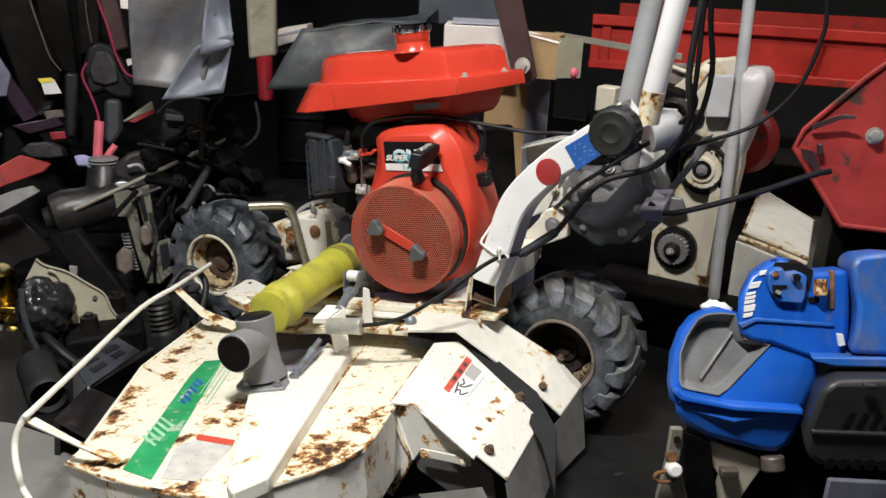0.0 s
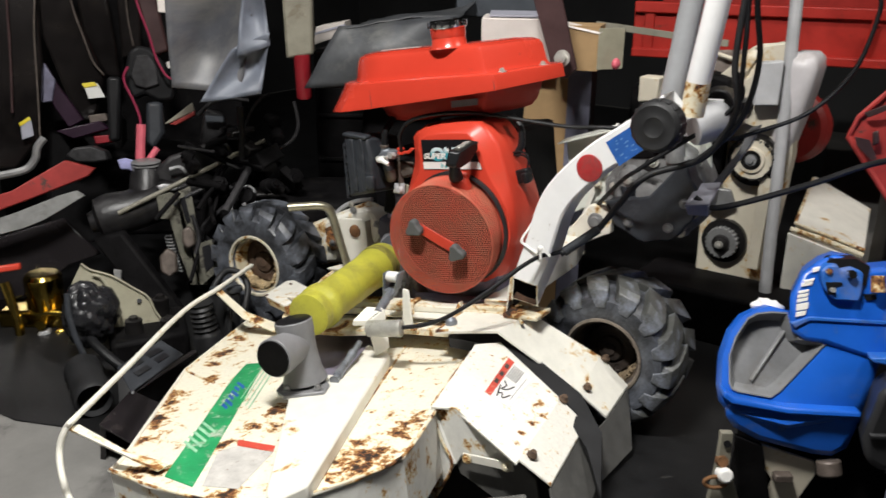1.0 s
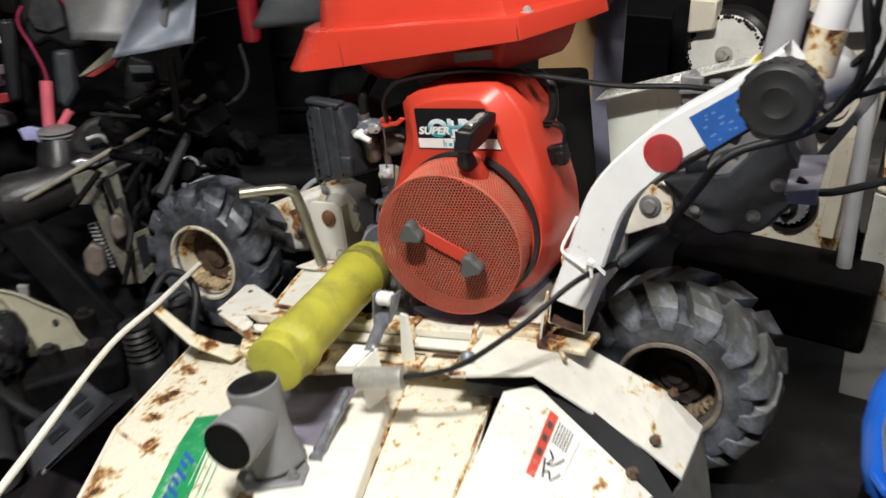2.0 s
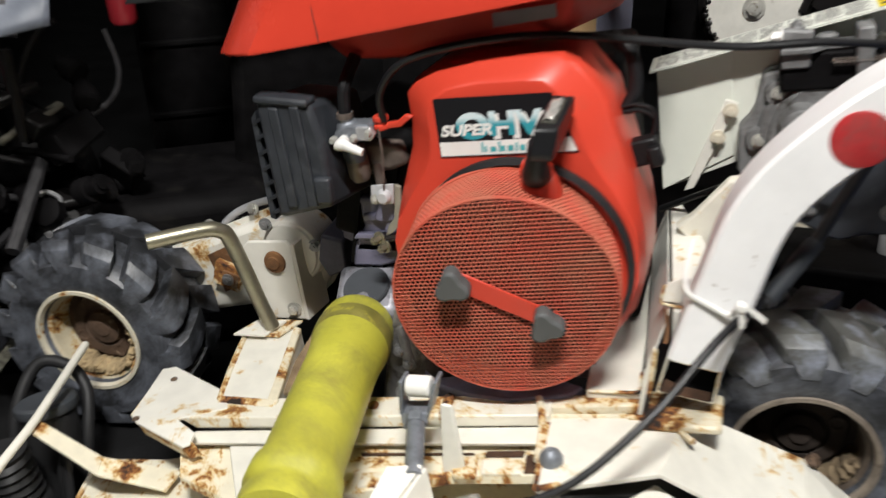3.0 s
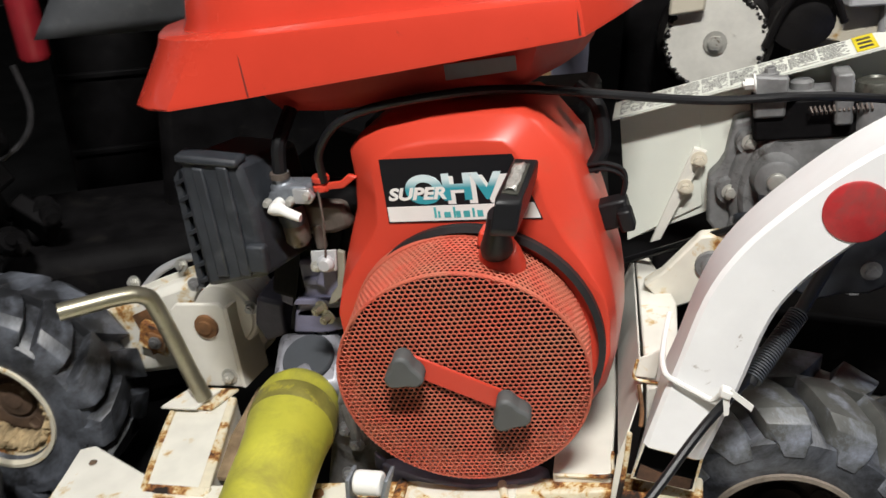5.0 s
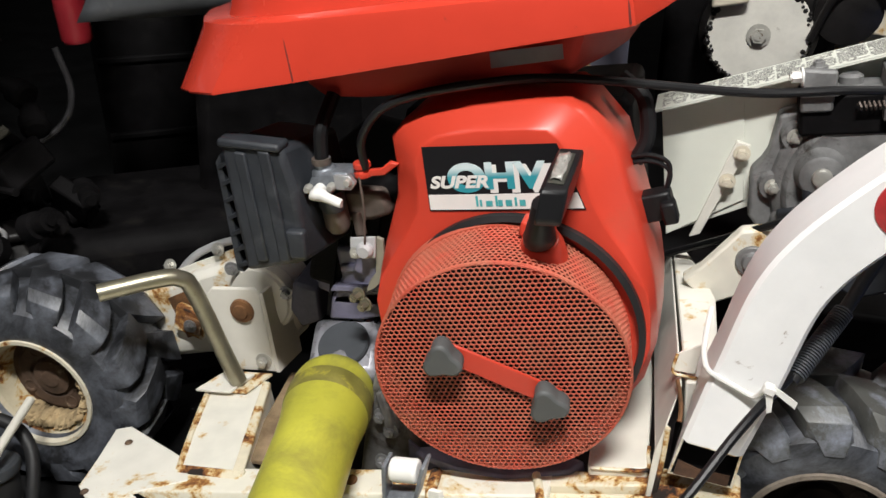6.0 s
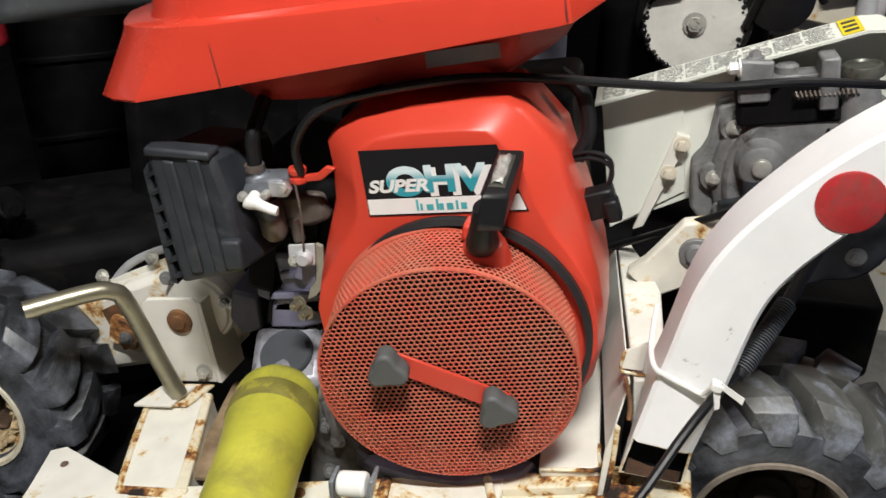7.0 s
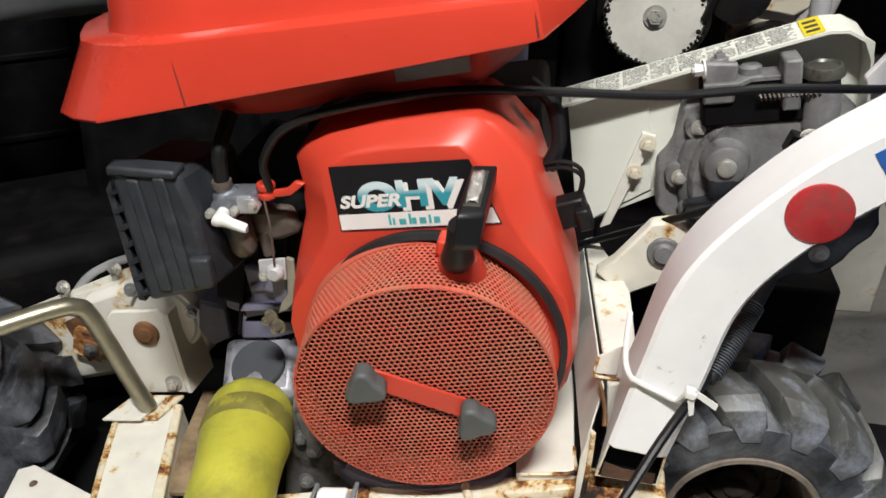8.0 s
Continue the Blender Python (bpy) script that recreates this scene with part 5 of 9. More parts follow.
part("axle", rod(bmesh.new(), (-0.68, 0.16, 0.398), (-0.67, 0.26, 0.405), 0.022), OIL_AND_SHADE, case)

# yellow shaft guard and its couplings
YA, YB = Vector((-0.170, -0.238, 0.434)), Vector((-0.238, 0.108, 0.446))
guard = part("shaft_guard", lathe(bmesh.new(), YA, YB, [(0.034, 0.0), (0.043, 0.006), (0.044, 0.06), (0.0415, 0.075), (0.0415, 0.10), (0.0465, 0.115), (0.0465, 0.175), (0.0430, 0.20), (0.0415, 0.25), (0.0420, 0.66), (0.0435, 0.74),
                                                        (0.0460, 0.79), (0.0470, 0.83), (0.0470, 0.875), (0.0462, 0.885), (0.0462, 0.915), (0.0440, 0.945), (0.0390, 0.970), (0.0320, 0.988), (0.0250, 1.0)], 40), YELLOW, mower, "dirty yellow plastic drive shaft guard", smooth=50)
part("guard_band", lathe(bmesh.new(), YA.lerp(YB, 0.805), YA.lerp(YB, 0.882), [(0.0464, 0), (0.0478, 0.15), (0.0478, 0.85), (0.0464, 1.0)], 40, caps=False), GRIME, guard, "grimy band")
clutch = part("clutch_block", box(bmesh.new(), (-0.232, 0.146, 0.432), (0.070, 0.060, 0.060), (26, 0, 8)), CLUTCH_GREY, mower, "violet-grey cast coupling block", bevel=0.008)
part("clutch_body", box(bmesh.new(), (-0.234, 0.136, 0.462), (0.086, 0.078, 0.036), (30, 0, 8)), CLUTCH_GREY, clutch, bevel=0.011)
part("opening_cap", lathe(bmesh.new(), (-0.2325, 0.127, 0.4765), (-0.2322, 0.1240, 0.4825), [(0.0300, 0), (0.0300, 0.7), (0.0285, 1)], 32), SLATE, clutch, "dark rubber cap")
part("clutch_collar", lathe(bmesh.new(), (-0.235, 0.088, 0.448), (-0.232, 0.126, 0.456), [(0.022, 0), (0.024, 0.2), (0.024, 1)], 28), CLUTCH_GREY, clutch)
part("clutch_stub", rod(bmesh.new(), (-0.20, 0.13, 0.455), (-0.165, 0.125, 0.452), 0.013), CLUTCH_GREY, clutch, bevel=0.002)
part("clutch_stub", rod(bmesh.new(), (-0.20, 0.155, 0.475), (-0.17, 0.152, 0.475), 0.011), CLUTCH_GREY, clutch, bevel=0.002)
part("clutch_housing", box(bmesh.new(), (-0.185, 0.175, 0.41), (0.07, 0.07, 0.09)), BOWL_BROWN, clutch, bevel=0.01)

# elbow gearbox on the deck
GB, GT = Vector((-0.126, -0.312, 0.334)), Vector((-0.137, -0.309, 0.454))
GM, GE = Vector((-0.132, -0.310, 0.408)), Vector((-0.118, -0.388, 0.411))
gear = part("gearbox", lathe(bmesh.new(), GB, GT, [(0.043, 0), (0.036, 0.22), (0.033, 0.5), (0.0345, 0.8), (0.0355, 0.84), (0.0355, 1)], 32), GREY_PAINT, mower, "dark grey elbow-shaped gearbox casting", bevel=0.002)
part("gearbox_top", lathe(bmesh.new(), GT - (GT - GB) * 0.03, GT + (GT - GB) * 0.02, [(0.033, 0), (0.033, 0.8), (0.031, 1)], 32), BLACK, gear)
part("gearbox_mouth", lathe(bmesh.new(), GM - (GE - GM) * 0.2, GE, [(0.030, 0), (0.033, 0.5), (0.0365, 0.78), (0.0365, 1)], 32), GREY_PAINT, gear, bevel=0.002)
part("mouth_cap", lathe(bmesh.new(), GE - (GE - GM) * 0.05, GE + (GE - GM) * 0.04, [(0.0335, 0), (0.033, 1)], 32), OIL_AND_SHADE, gear)
part("gearbox_web", prism(bmesh.new(), [GB + Vector((-0.004, -0.02, 0.01)), GM + Vector((0, 0, -0.01)), GT.lerp(GB, 0.4), GB + Vector((0, 0.02, 0.01))], (0.012, 0, 0)), GREY_PAINT, gear, bevel=0.003)
part("gearbox_flange", prism(bmesh.new(), [(-0.158, -0.359, 0.332), (-0.188, -0.293, 0.332), (-0.123, -0.268, 0.332), (-0.077, -0.300, 0.332), (-0.061, -0.332, 0.332), (-0.123, -0.375, 0.332)], (0, 0, -0.010)), GREY_PAINT, gear, bevel=0.003)
for f in (0.12, 0.88):
    p = Vector((-0.140, -0.360, 0.333)).lerp(Vector((-0.073, -0.323, 0.333)), f)
    bolt(p, (0, 0, 1), gear, GREY_METAL, 0.006, 0.006)

DECK_PAINT = rusty("rusted_white_deck_paint", (0.80, 0.755, 0.62), 0.35, 48, smear=0.1, spots=[(-0.483, -0.206, 0.30, 0.05), (-0.526, -0.128, 0.30, 0.04), (-0.387, -0.439, 0.30, 0.06), (-0.334, -0.497, 0.30, 0.06), (-0.407, -0.404, 0.30, 0.04), (-0.288, -0.551, 0.30, 0.045), (-0.201, -0.644, 0.30, 0.05), (-0.169, -0.620, 0.30, 0.04), (-0.140, -0.442, 0.30, 0.03), (-0.135, -0.516, 0.30, 0.035), (-0.135, -0.377, 0.30, 0.05), (-0.091, -0.421, 0.30, 0.04), (0.127, -0.451, 0.30, 0.08), (0.120, -0.484, 0.30, 0.07), (0.131, -0.418, 0.30, 0.05), (0.117, -0.514, 0.30, 0.05), (0.125, -0.307, 0.30, 0.05), (0.128, -0.353, 0.30, 0.04), (-0.001, -0.626, 0.30, 0.05), (-0.227, -0.227, 0.30, 0.03), (-0.534, -0.049, 0.30, 0.04), (-0.180, -0.551, 0.30, 0.025), (-0.390, -0.322, 0.30, 0.03), (0.082, -0.417, 0.30, 0.035), (-0.455, -0.265, 0.30, 0.03)])
COVER_PAINT = rusty("white_cover_paint", (0.80, 0.775, 0.70), 0.22, 60, smear=0.1, spots=[(0.273, -0.138, 0.278, 0.022), (0.288, -0.189, 0.269, 0.022), (0.289, -0.229, 0.266, 0.016), (0.276, -0.083, 0.280, 0.02), (0.312, -0.262, 0.257, 0.018), (0.291, -0.253, 0.264, 0.012), (0.292, -0.159, 0.270, 0.016)])
FLAP_GREY = mat("grey_dusty_rubber_sheet", (0.085, 0.083, 0.078), 0.55, var=0.3, scale=12, bump=0.12, dirt=(0.14, 0.135, 0.125), dirt_at=0.5, dirt_scale=8, soft=0.25)
GREEN_LIGHT = mat("pale_green_print", (0.30, 0.55, 0.36), 0.4, var=0.2, scale=40, bump=0)
SKIRT_PAINT = rusty("rusty_white_skirt_paint", (0.80, 0.79, 0.74), 0.46, 24, smear=0.1)

# deck
DZ = 0.30
RIM = [(-0.5933, -0.0353, 0.3), (-0.4868, -0.3111, 0.3), (-0.2636, -0.6256, 0.3), (-0.2497, -0.659, 0.3), (-0.1415, -0.6642, 0.3), (-0.0089, -0.6522, 0.3), (0.0943, -0.6313, 0.3), (0.1234, -0.5702, 0.3), (0.1584, -0.5093, 0.3), (0.1851, -0.4258, 0.3), (0.1382, -0.265, 0.3)]
INNER = [(0.032, 0.0343, 0.3), (-0.0688, 0.1029, 0.3), (-0.1974, 0.0818, 0.3), (-0.4945, -0.0223, 0.3)]
deck = part("mower_deck", prism(bmesh.new(), RIM + INNER, (0, 0, -0.006)), DECK_PAINT, mower, "white painted steel mower deck, badly rusted", bevel=0.001)
for k, (a, b) in enumerate(zip(RIM, RIM[1:])):
    va, vb = Vector(a) - Vector((0, 0, 0.004)), Vector(b) - Vector((0, 0, 0.004))
    n = (vb - va).cross(Vector((0, 0, 1))).normalized() * -0.004
    deep = Vector((0, 0, -0.09 if k < 3 else -0.115))
    part("deck_skirt", prism(bmesh.new(), [va, vb, vb + deep, va + deep], n), SKIRT_PAINT, deck)
part("deck_edge", tube(bmesh.new(), [Vector(p) + Vector((0, 0, 0.001)) for p in RIM], 0.0035, 8, 0), WHITE_RUST, deck)
RIB = [(-0.147, -0.102, 0.326), (-0.068, -0.128, 0.326), (0.133, -0.585, 0.326), (0.114, -0.640, 0.326), (0.088, -0.626, 0.326), (-0.113, -0.375, 0.326), (-0.178, -0.312, 0.326), (-0.172, -0.262, 0.326), (-0.090, -0.252, 0.326)]
part("deck_rib", prism(bmesh.new(), RIB, (0, 0, -0.027)), CREAM_WHITE, deck, "raised white deck rib", bevel=0.004)
# Violet-grey panel paints the shade behind the gearbox, with dark spots on it.
part("shaded_panel", prism(bmesh.new(), [(-0.411, -0.020, 0.303), (-0.288, 0.040, 0.303), (-0.177, -0.044, 0.303), (-0.102, -0.209, 0.303), (-0.110, -0.288, 0.303), (-0.232, -0.190, 0.303)], (0, 0, -0.003)), VIOLET_SHADE, deck, "spotted violet-grey deck panel, painted for the shade behind the gearbox")
SEAMS = ([(-0.1015, -0.036, 0.301), (0.0247, -0.3488, 0.301), (0.1126, -0.5535, 0.301)], [(0.0338, 0.0314, 0.302), (0.0784, -0.1093, 0.302), (0.1195, -0.2523, 0.302)], [(-0.2497, -0.659, 0.303), (-0.1415, -0.6642, 0.303), (-0.0089, -0.6522, 0.303), (0.0943, -0.6313, 0.303)],
         [(0.1234, -0.5702, 0.303), (0.1584, -0.5093, 0.303), (0.1851, -0.4258, 0.303), (0.1409, -0.2689, 0.303)], [(-0.4868, -0.3111, 0.301), (-0.4234, -0.3254, 0.301), (-0.3668, -0.3343, 0.301)])
for pts in SEAMS:
    part("rust_seam", tube(bmesh.new(), pts, 0.0026, 8, 4), WHITE_HEAVY, deck)


# right-hand deck cover with a sloping flank


COVER = [(0.0979, -0.0644, 0.3434), (0.129, -0.0203, 0.3351), (0.2939, -0.0928, 0.2731), (0.3131, -0.2872, 0.2547), (0.3143, -0.299, 0.2536), (0.1701, -0.257, 0.3066), (0.1404, -0.2798, 0.3156)]
part("deck_cover", prism(bmesh.new(), COVER, (0, 0, -0.005)), COVER_PAINT, deck, "white deck cover plate", bevel=0.001)
part("cover_flank", prism(bmesh.new(), [(0.2939, -0.0928, 0.2731), (0.3387, -0.0916, 0.2314), (0.3604, -0.273, 0.212), (0.3131, -0.2872, 0.2547)], (0, 0, -0.005)), COVER_PAINT, deck, bevel=0.001)
for p in ((0.297, -0.0924, 0.2708), (0.3213, -0.2597, 0.249)):
    part("bolt", lathe(bmesh.new(), p, (p[0] + 0.006, p[1], p[2] + 0.010), [(0.0092, 0), (0.0095, 0.3), (0.0075, 0.5), (0.005, 1)], 9), BOLT_BROWN, deck, "rusty round-head bolt")
# back plate: a flat shelf, a slope over the wheel and a folded end
for poly in ([(0.008, 0.036, 0.368), (0.094, 0.047, 0.368), (0.1578, 0.0652, 0.368), (0.1368, -0.0423, 0.368), (0.021, -0.0835, 0.368)], [(0.1578, 0.0652, 0.368), (0.2757, 0.1247, 0.2669), (0.2785, 0.0068, 0.2425), (0.1368, -0.0423, 0.368)], [(0.2757, 0.1247, 0.2669), (0.3261, 0.1347, 0.2084), (0.3254, 0.0242, 0.1897), (0.2785, 0.0068, 0.2425)]):
    part("back_plate", prism(bmesh.new(), poly, (0, 0, -0.006)), CREAM_WHITE, deck, bevel=0.001)
for p in ((0.2835, 0.1264, 0.2617), (0.2859, 0.0299, 0.2397)):
    part("bolt", lathe(bmesh.new(), p, (p[0] + 0.003, p[1], p[2] + 0.010), [(0.0092, 0), (0.0095, 0.3), (0.0072, 0.5), (0.005, 1)], 9), BOLT_BROWN, deck, "rusty round-head bolt")
dome = (0.0277, -0.0387, 0.368)
part("dome_nut", lathe(bmesh.new(), dome, Vector(dome) + Vector((0, 0, 0.016)), [(0.0125, 0), (0.0125, 0.35), (0.010, 0.7), (0.004, 1)], 16), TAP_GREY, deck, "grey dome-headed nut")
for pts in ([(0.020, -0.081, 0.367), (0.0431, -0.0721, 0.368)], [(0.008, 0.034, 0.368), (0.012, -0.004, 0.367), (0.020, -0.080, 0.366)], [(0.010, 0.036, 0.368), (0.05, 0.041, 0.3675), (0.092, 0.046, 0.368)], [(0.0942, 0.0434, 0.369), (0.1332, 0.0418, 0.369), (0.1647, 0.0093, 0.369)]):
    part("rust_seam", tube(bmesh.new(), pts, 0.0035, 8, 4), WHITE_HEAVY, deck)
part("rubber_strip", prism(bmesh.new(), [(0.0009, -0.0159, 0.352), (0.0992, 0.0188, 0.352), (0.3065, -0.036, 0.2601), (0.3688, -0.0887, 0.2171), (0.4094, -0.1933, 0.1566), (0.3658, -0.1458, 0.2147), (0.2939, -0.1022, 0.2645), (0.1329, -0.0273, 0.3273), (0.0413, -0.072, 0.352)], (0, 0, -0.02)), RUBBER_DARK, deck, "black rubber sealing strip")
part("rubber_flap", prism(bmesh.new(), [(0.327, 0.1324, 0.201), (0.3263, 0.0221, 0.1823), (0.3186, -0.0063, 0.1724), (0.3476, -0.062, 0.0981), (0.3556, 0.0707, 0.102)], (-0.004, 0, -0.002)), FLAP_GREY, deck, "dark grey rubber flap")
part("rubber_flap", prism(bmesh.new(), [(0.3392, -0.0928, 0.2249), (0.3609, -0.274, 0.2056), (0.381, -0.2992, 0.1635), (0.3995, -0.2609, 0.1269), (0.3805, -0.14, 0.1489)], (-0.004, 0, -0.002)), FLAP_GREY, deck, "dark grey rubber flap")
part("rubber_flap", prism(bmesh.new(), [(0.2791, -0.4148, 0.24), (0.3698, -0.3697, 0.25), (0.4703, -0.4615, 0.22), (0.4234, -0.4827, 0.2)], (-0.004, 0.004, -0.002)), FLAP_GREY, deck, "dark grey rubber flap")
part("cover_skirt", prism(bmesh.new(), [(0.124, -0.262, 0.304), (0.178, -0.262, 0.311), (0.301, -0.262, 0.236), (0.282, -0.262, 0.226), (0.182, -0.262, 0.223), (0.162, -0.262, 0.196), (0.144, -0.262, 0.230)], (0.002, 0.004, 0)), SKIRT_PAINT, deck)
part("cover_skirt", prism(bmesh.new(), [(0.100, -0.268, 0.278), (0.131, -0.268, 0.306), (0.166, -0.268, 0.203), (0.111, -0.268, 0.118), (0.056, -0.268, 0.097), (0.083, -0.268, 0.209)], (0.002, 0.004, 0)), SKIRT_PAINT, deck)
part("rust_seam", tube(bmesh.new(), [(0.134, -0.270, 0.282), (0.148, -0.270, 0.240), (0.162, -0.270, 0.198), (0.113, -0.270, 0.120)], 0.0028, 8, 4), WHITE_HEAVY, deck)
part("rubber_flap", prism(bmesh.new(), [(0.161, -0.256, 0.206), (0.293, -0.256, 0.227), (0.323, -0.256, 0.202), (0.326, -0.256, 0.150), (0.263, -0.256, 0.133), (0.169, -0.256, 0.179)], (0.0, 0.004, 0)), FLAP_GREY, deck, "grey rubber flap")
h1, h2 = Vector((0.191, -0.275, 0.233)), Vector((0.292, -0.275, 0.236))
small = part("hinge_plate", prism(bmesh.new(), [h1, h2, h2 + Vector((0, 0, -0.016)), h1 + Vector((0, 0, -0.015))], (0, 0.004, 0)), CREAM_WHITE, deck, bevel=0.001)
for f in (0.1, 0.88):
    bolt(h1.lerp(h2, f) + Vector((0, -0.001, -0.008)), (0, -1, 0), small, WHITE_HEAVY, 0.006, 0.004)
# stickers
part("green_sticker", prism(bmesh.new(), [(-0.1427, -0.6321, 0.3005), (-0.0706, -0.6346, 0.3005), (-0.1145, -0.5654, 0.3005), (-0.3128, -0.2603, 0.3005), (-0.3468, -0.2177, 0.3005), (-0.3783, -0.2364, 0.3005), (-0.3415, -0.3122, 0.3005), (-0.2067, -0.5283, 0.3005)], (0, 0, 0.0006)), GREEN, deck)
part("instruction_sticker", prism(bmesh.new(), [(-0.1241, -0.5377, 0.3005), (-0.1077, -0.5088, 0.3005), (-0.0301, -0.4996, 0.3005), (0.0034, -0.6074, 0.3005), (-0.058, -0.6254, 0.3005)], (0, 0, 0.0006)), STICKER_WORN, deck)
part("instruction_sticker", prism(bmesh.new(), [(-0.1232, -0.4907, 0.3005), (-0.0431, -0.4813, 0.3005), (-0.0316, -0.4981, 0.3005), (-0.1093, -0.5073, 0.3005)], (0, 0, 0.0006)), STICKER_RED, deck)
warn = [(0.1667, -0.0559, 0.3198), (0.1873, -0.1794, 0.3052), (0.2381, -0.1846, 0.2871), (0.2305, -0.0789, 0.2961)]
part("warning_sticker", prism(bmesh.new(), [Vector(p) + Vector((0, 0, 0.0006)) for p in warn], (0, 0, 0.0006)), STICKER_WHITE, deck)


def on_sticker(u, v):
    a, b, c, e = (Vector(p) for p in warn)
    return a.lerp(b, v).lerp(e.lerp(c, v), u) + Vector((0, 0, 0.0014))


part("warning_strip", prism(bmesh.new(), [on_sticker(0, 0), on_sticker(0, 1), on_sticker(0.24, 1), on_sticker(0.24, 0)], (0, 0, 0.0006)), STICKER_RED, deck)
for k in range(3):
    part("strip_mark", prism(bmesh.new(), [on_sticker(u, v) + Vector((0, 0, 0.0008)) for u, v in ((0.06, 0.15 + 0.22 * k), (0.06, 0.25 + 0.22 * k), (0.19, 0.25 + 0.22 * k), (0.19, 0.15 + 0.22 * k))], (0, 0, 0.0004)), INK, deck)
for u0, u1, v0, v1 in [(0.30 + 0.07 * k, 0.328 + 0.07 * k, 0.05, 0.40) for k in range(6)]:
    part("sticker_line", prism(bmesh.new(), [on_sticker(u0, v0), on_sticker(u1, v0), on_sticker(u1, v1), on_sticker(u0, v1)], (0, 0, 0.0004)), INK, deck)
part("sticker_line", prism(bmesh.new(), [on_sticker(0.86, 0.1), on_sticker(0.87, 0.1), on_sticker(0.87, 0.85), on_sticker(0.86, 0.85)], (0, 0, 0.0004)), INK, deck)
for pts in ([(0.35, 0.52), (0.48, 0.60), (0.40, 0.72), (0.58, 0.66), (0.72, 0.50)], [(0.38, 0.86), (0.52, 0.80), (0.62, 0.90), (0.78, 0.74)], [(0.30, 0.66), (0.42, 0.92)]):
    part("sticker_figure", tube(bmesh.new(), [on_sticker(u, v) for u, v in pts], 0.0016, 6, 3), INK, deck)
for k in range(5):
    q = [Vector((-0.2093, -0.5408, 0.3012)).lerp(Vector((-0.2453, -0.4603, 0.3012)), (k + s) / 5) for s in (0.1, 0.55)]
    w = Vector((-0.1541, -0.5506, 0.3)) - Vector((-0.2202, -0.5295, 0.3))
    part("sticker_bar", prism(bmesh.new(), [q[0], q[0] + w * 0.8, q[1] + w * 0.8, q[1]], (0, 0, 0.0004)), GREEN_LIGHT, deck)
for k in range(6):
    q = [Vector((-0.2627, -0.4074, 0.3012)).lerp(Vector((-0.3242, -0.3054, 0.3012)), (k + s) / 6) for s in (0.1, 0.7)]
    w = (Vector((-0.2296, -0.4204, 0.3)) - Vector((-0.2627, -0.4074, 0.3))) * (1.0 if k % 2 else 0.7)
    part("sticker_bar", prism(bmesh.new(), [q[0], q[0] + w, q[1] + w, q[1]], (0, 0, 0.0004)), STICKER_BLUE, deck)
for k in range(4):
    a, b = Vector((-0.2511, -0.3699, 0.3012)), Vector((-0.3382, -0.2211, 0.3012))
    s = (Vector((-0.314, -0.2447, 0.3)) - Vector((-0.3503, -0.2257, 0.3))) * (0.45 * k)
    part("sticker_stripe", prism(bmesh.new(), [a + s, b + s, b + s + (b - a).cross(Vector((0, 0, 1))).normalized() * 0.0022, a + s + (b - a).cross(Vector((0, 0, 1))).normalized() * 0.0022], (0, 0, 0.0004)), GREEN_LIGHT, deck)

# handle arm: a curved square tube
ARM = [(0.157, 0.438), (0.178, 0.478), (0.197, 0.520), (0.222, 0.585), (0.246, 0.622), (0.282, 0.656), (0.33, 0.692), (0.385, 0.722), (0.436, 0.752), (0.47, 0.775)]
AW, AD = 0.0285, 0.058


def arm_y(z):
    """The arm's front face swings back a little towards its top."""
    return 0.032 + 0.019 * min(1, max(0, (z - 0.45) / 0.22))


path = curve_points([(x, 0, z) for x, z in ARM], 4)
rings = []
for k, c in enumerate(path):
    dd = (path[min(k + 1, len(path) - 1)] - path[max(k - 1, 0)]).normalized()
    nn = Vector((-dd.z, 0, dd.x)) * AW
    y0 = arm_y(c.z)
    rings.append([(c + nn) + Vector((0, y0 + 0.004, 0)), (c + nn * 0.87) + Vector((0, y0, 0)), (c - nn * 0.87) + Vector((0, y0, 0)), (c - nn) + Vector((0, y0 + 0.004, 0)),
                  (c - nn) + Vector((0, y0 + AD, 0)), (c + nn) + Vector((0, y0 + AD, 0))])
rings = [[Vector(v) for v in ((0.141, 0.031, 0.457), (0.145, 0.027, 0.456), (0.188, 0.027, 0.444), (0.193, 0.031, 0.442), (0.184, 0.042, 0.394), (0.126, 0.042, 0.406))]] + rings[6:]
arm = part("handle_arm", loft(bmesh.new(), rings, caps=False), WHITE_CLEAN, mower, "curved white square-tube handle arm", smooth=40)
inner = [[Vector(v) for v in ring] for ring in rings[:16]]
for ring in inner:
    c = sum(ring, Vector()) / 6
    for j in range(6):
        ring[j] = c + (ring[j] - c) * 0.92
part("arm_rim", loft(bmesh.new(), [rings[0], inner[0]], caps=False), WHITE_RUST, arm, "thin worn tube rim")
# Near-black lining and plug paint the shade inside the arm.
part("arm_opening", loft(bmesh.new(), inner, caps=False), OIL_AND_SHADE, arm, "inside of the tube, painted black for its shade")
part("tube_shade_plug", prism(bmesh.new(), inner[-1], (0.001, 0, 0.001)), OIL_AND_SHADE, arm)
e4, e5 = inner[0][4], inner[0][5]
up4, up5 = (inner[1][4] - e4).normalized() * 0.010, (inner[1][5] - e5).normalized() * 0.014
part("rust_scale", prism(bmesh.new(), [e5.lerp(e4, 0.05), e5.lerp(e4, 0.5) , e4.lerp(e5, 0.05), e4.lerp(e5, 0.05) + up4, e5.lerp(e4, 0.4) + up5 * 0.7, e5.lerp(e4, 0.05) + up5], (0, -0.0015, 0)), RUST_DARK, arm)
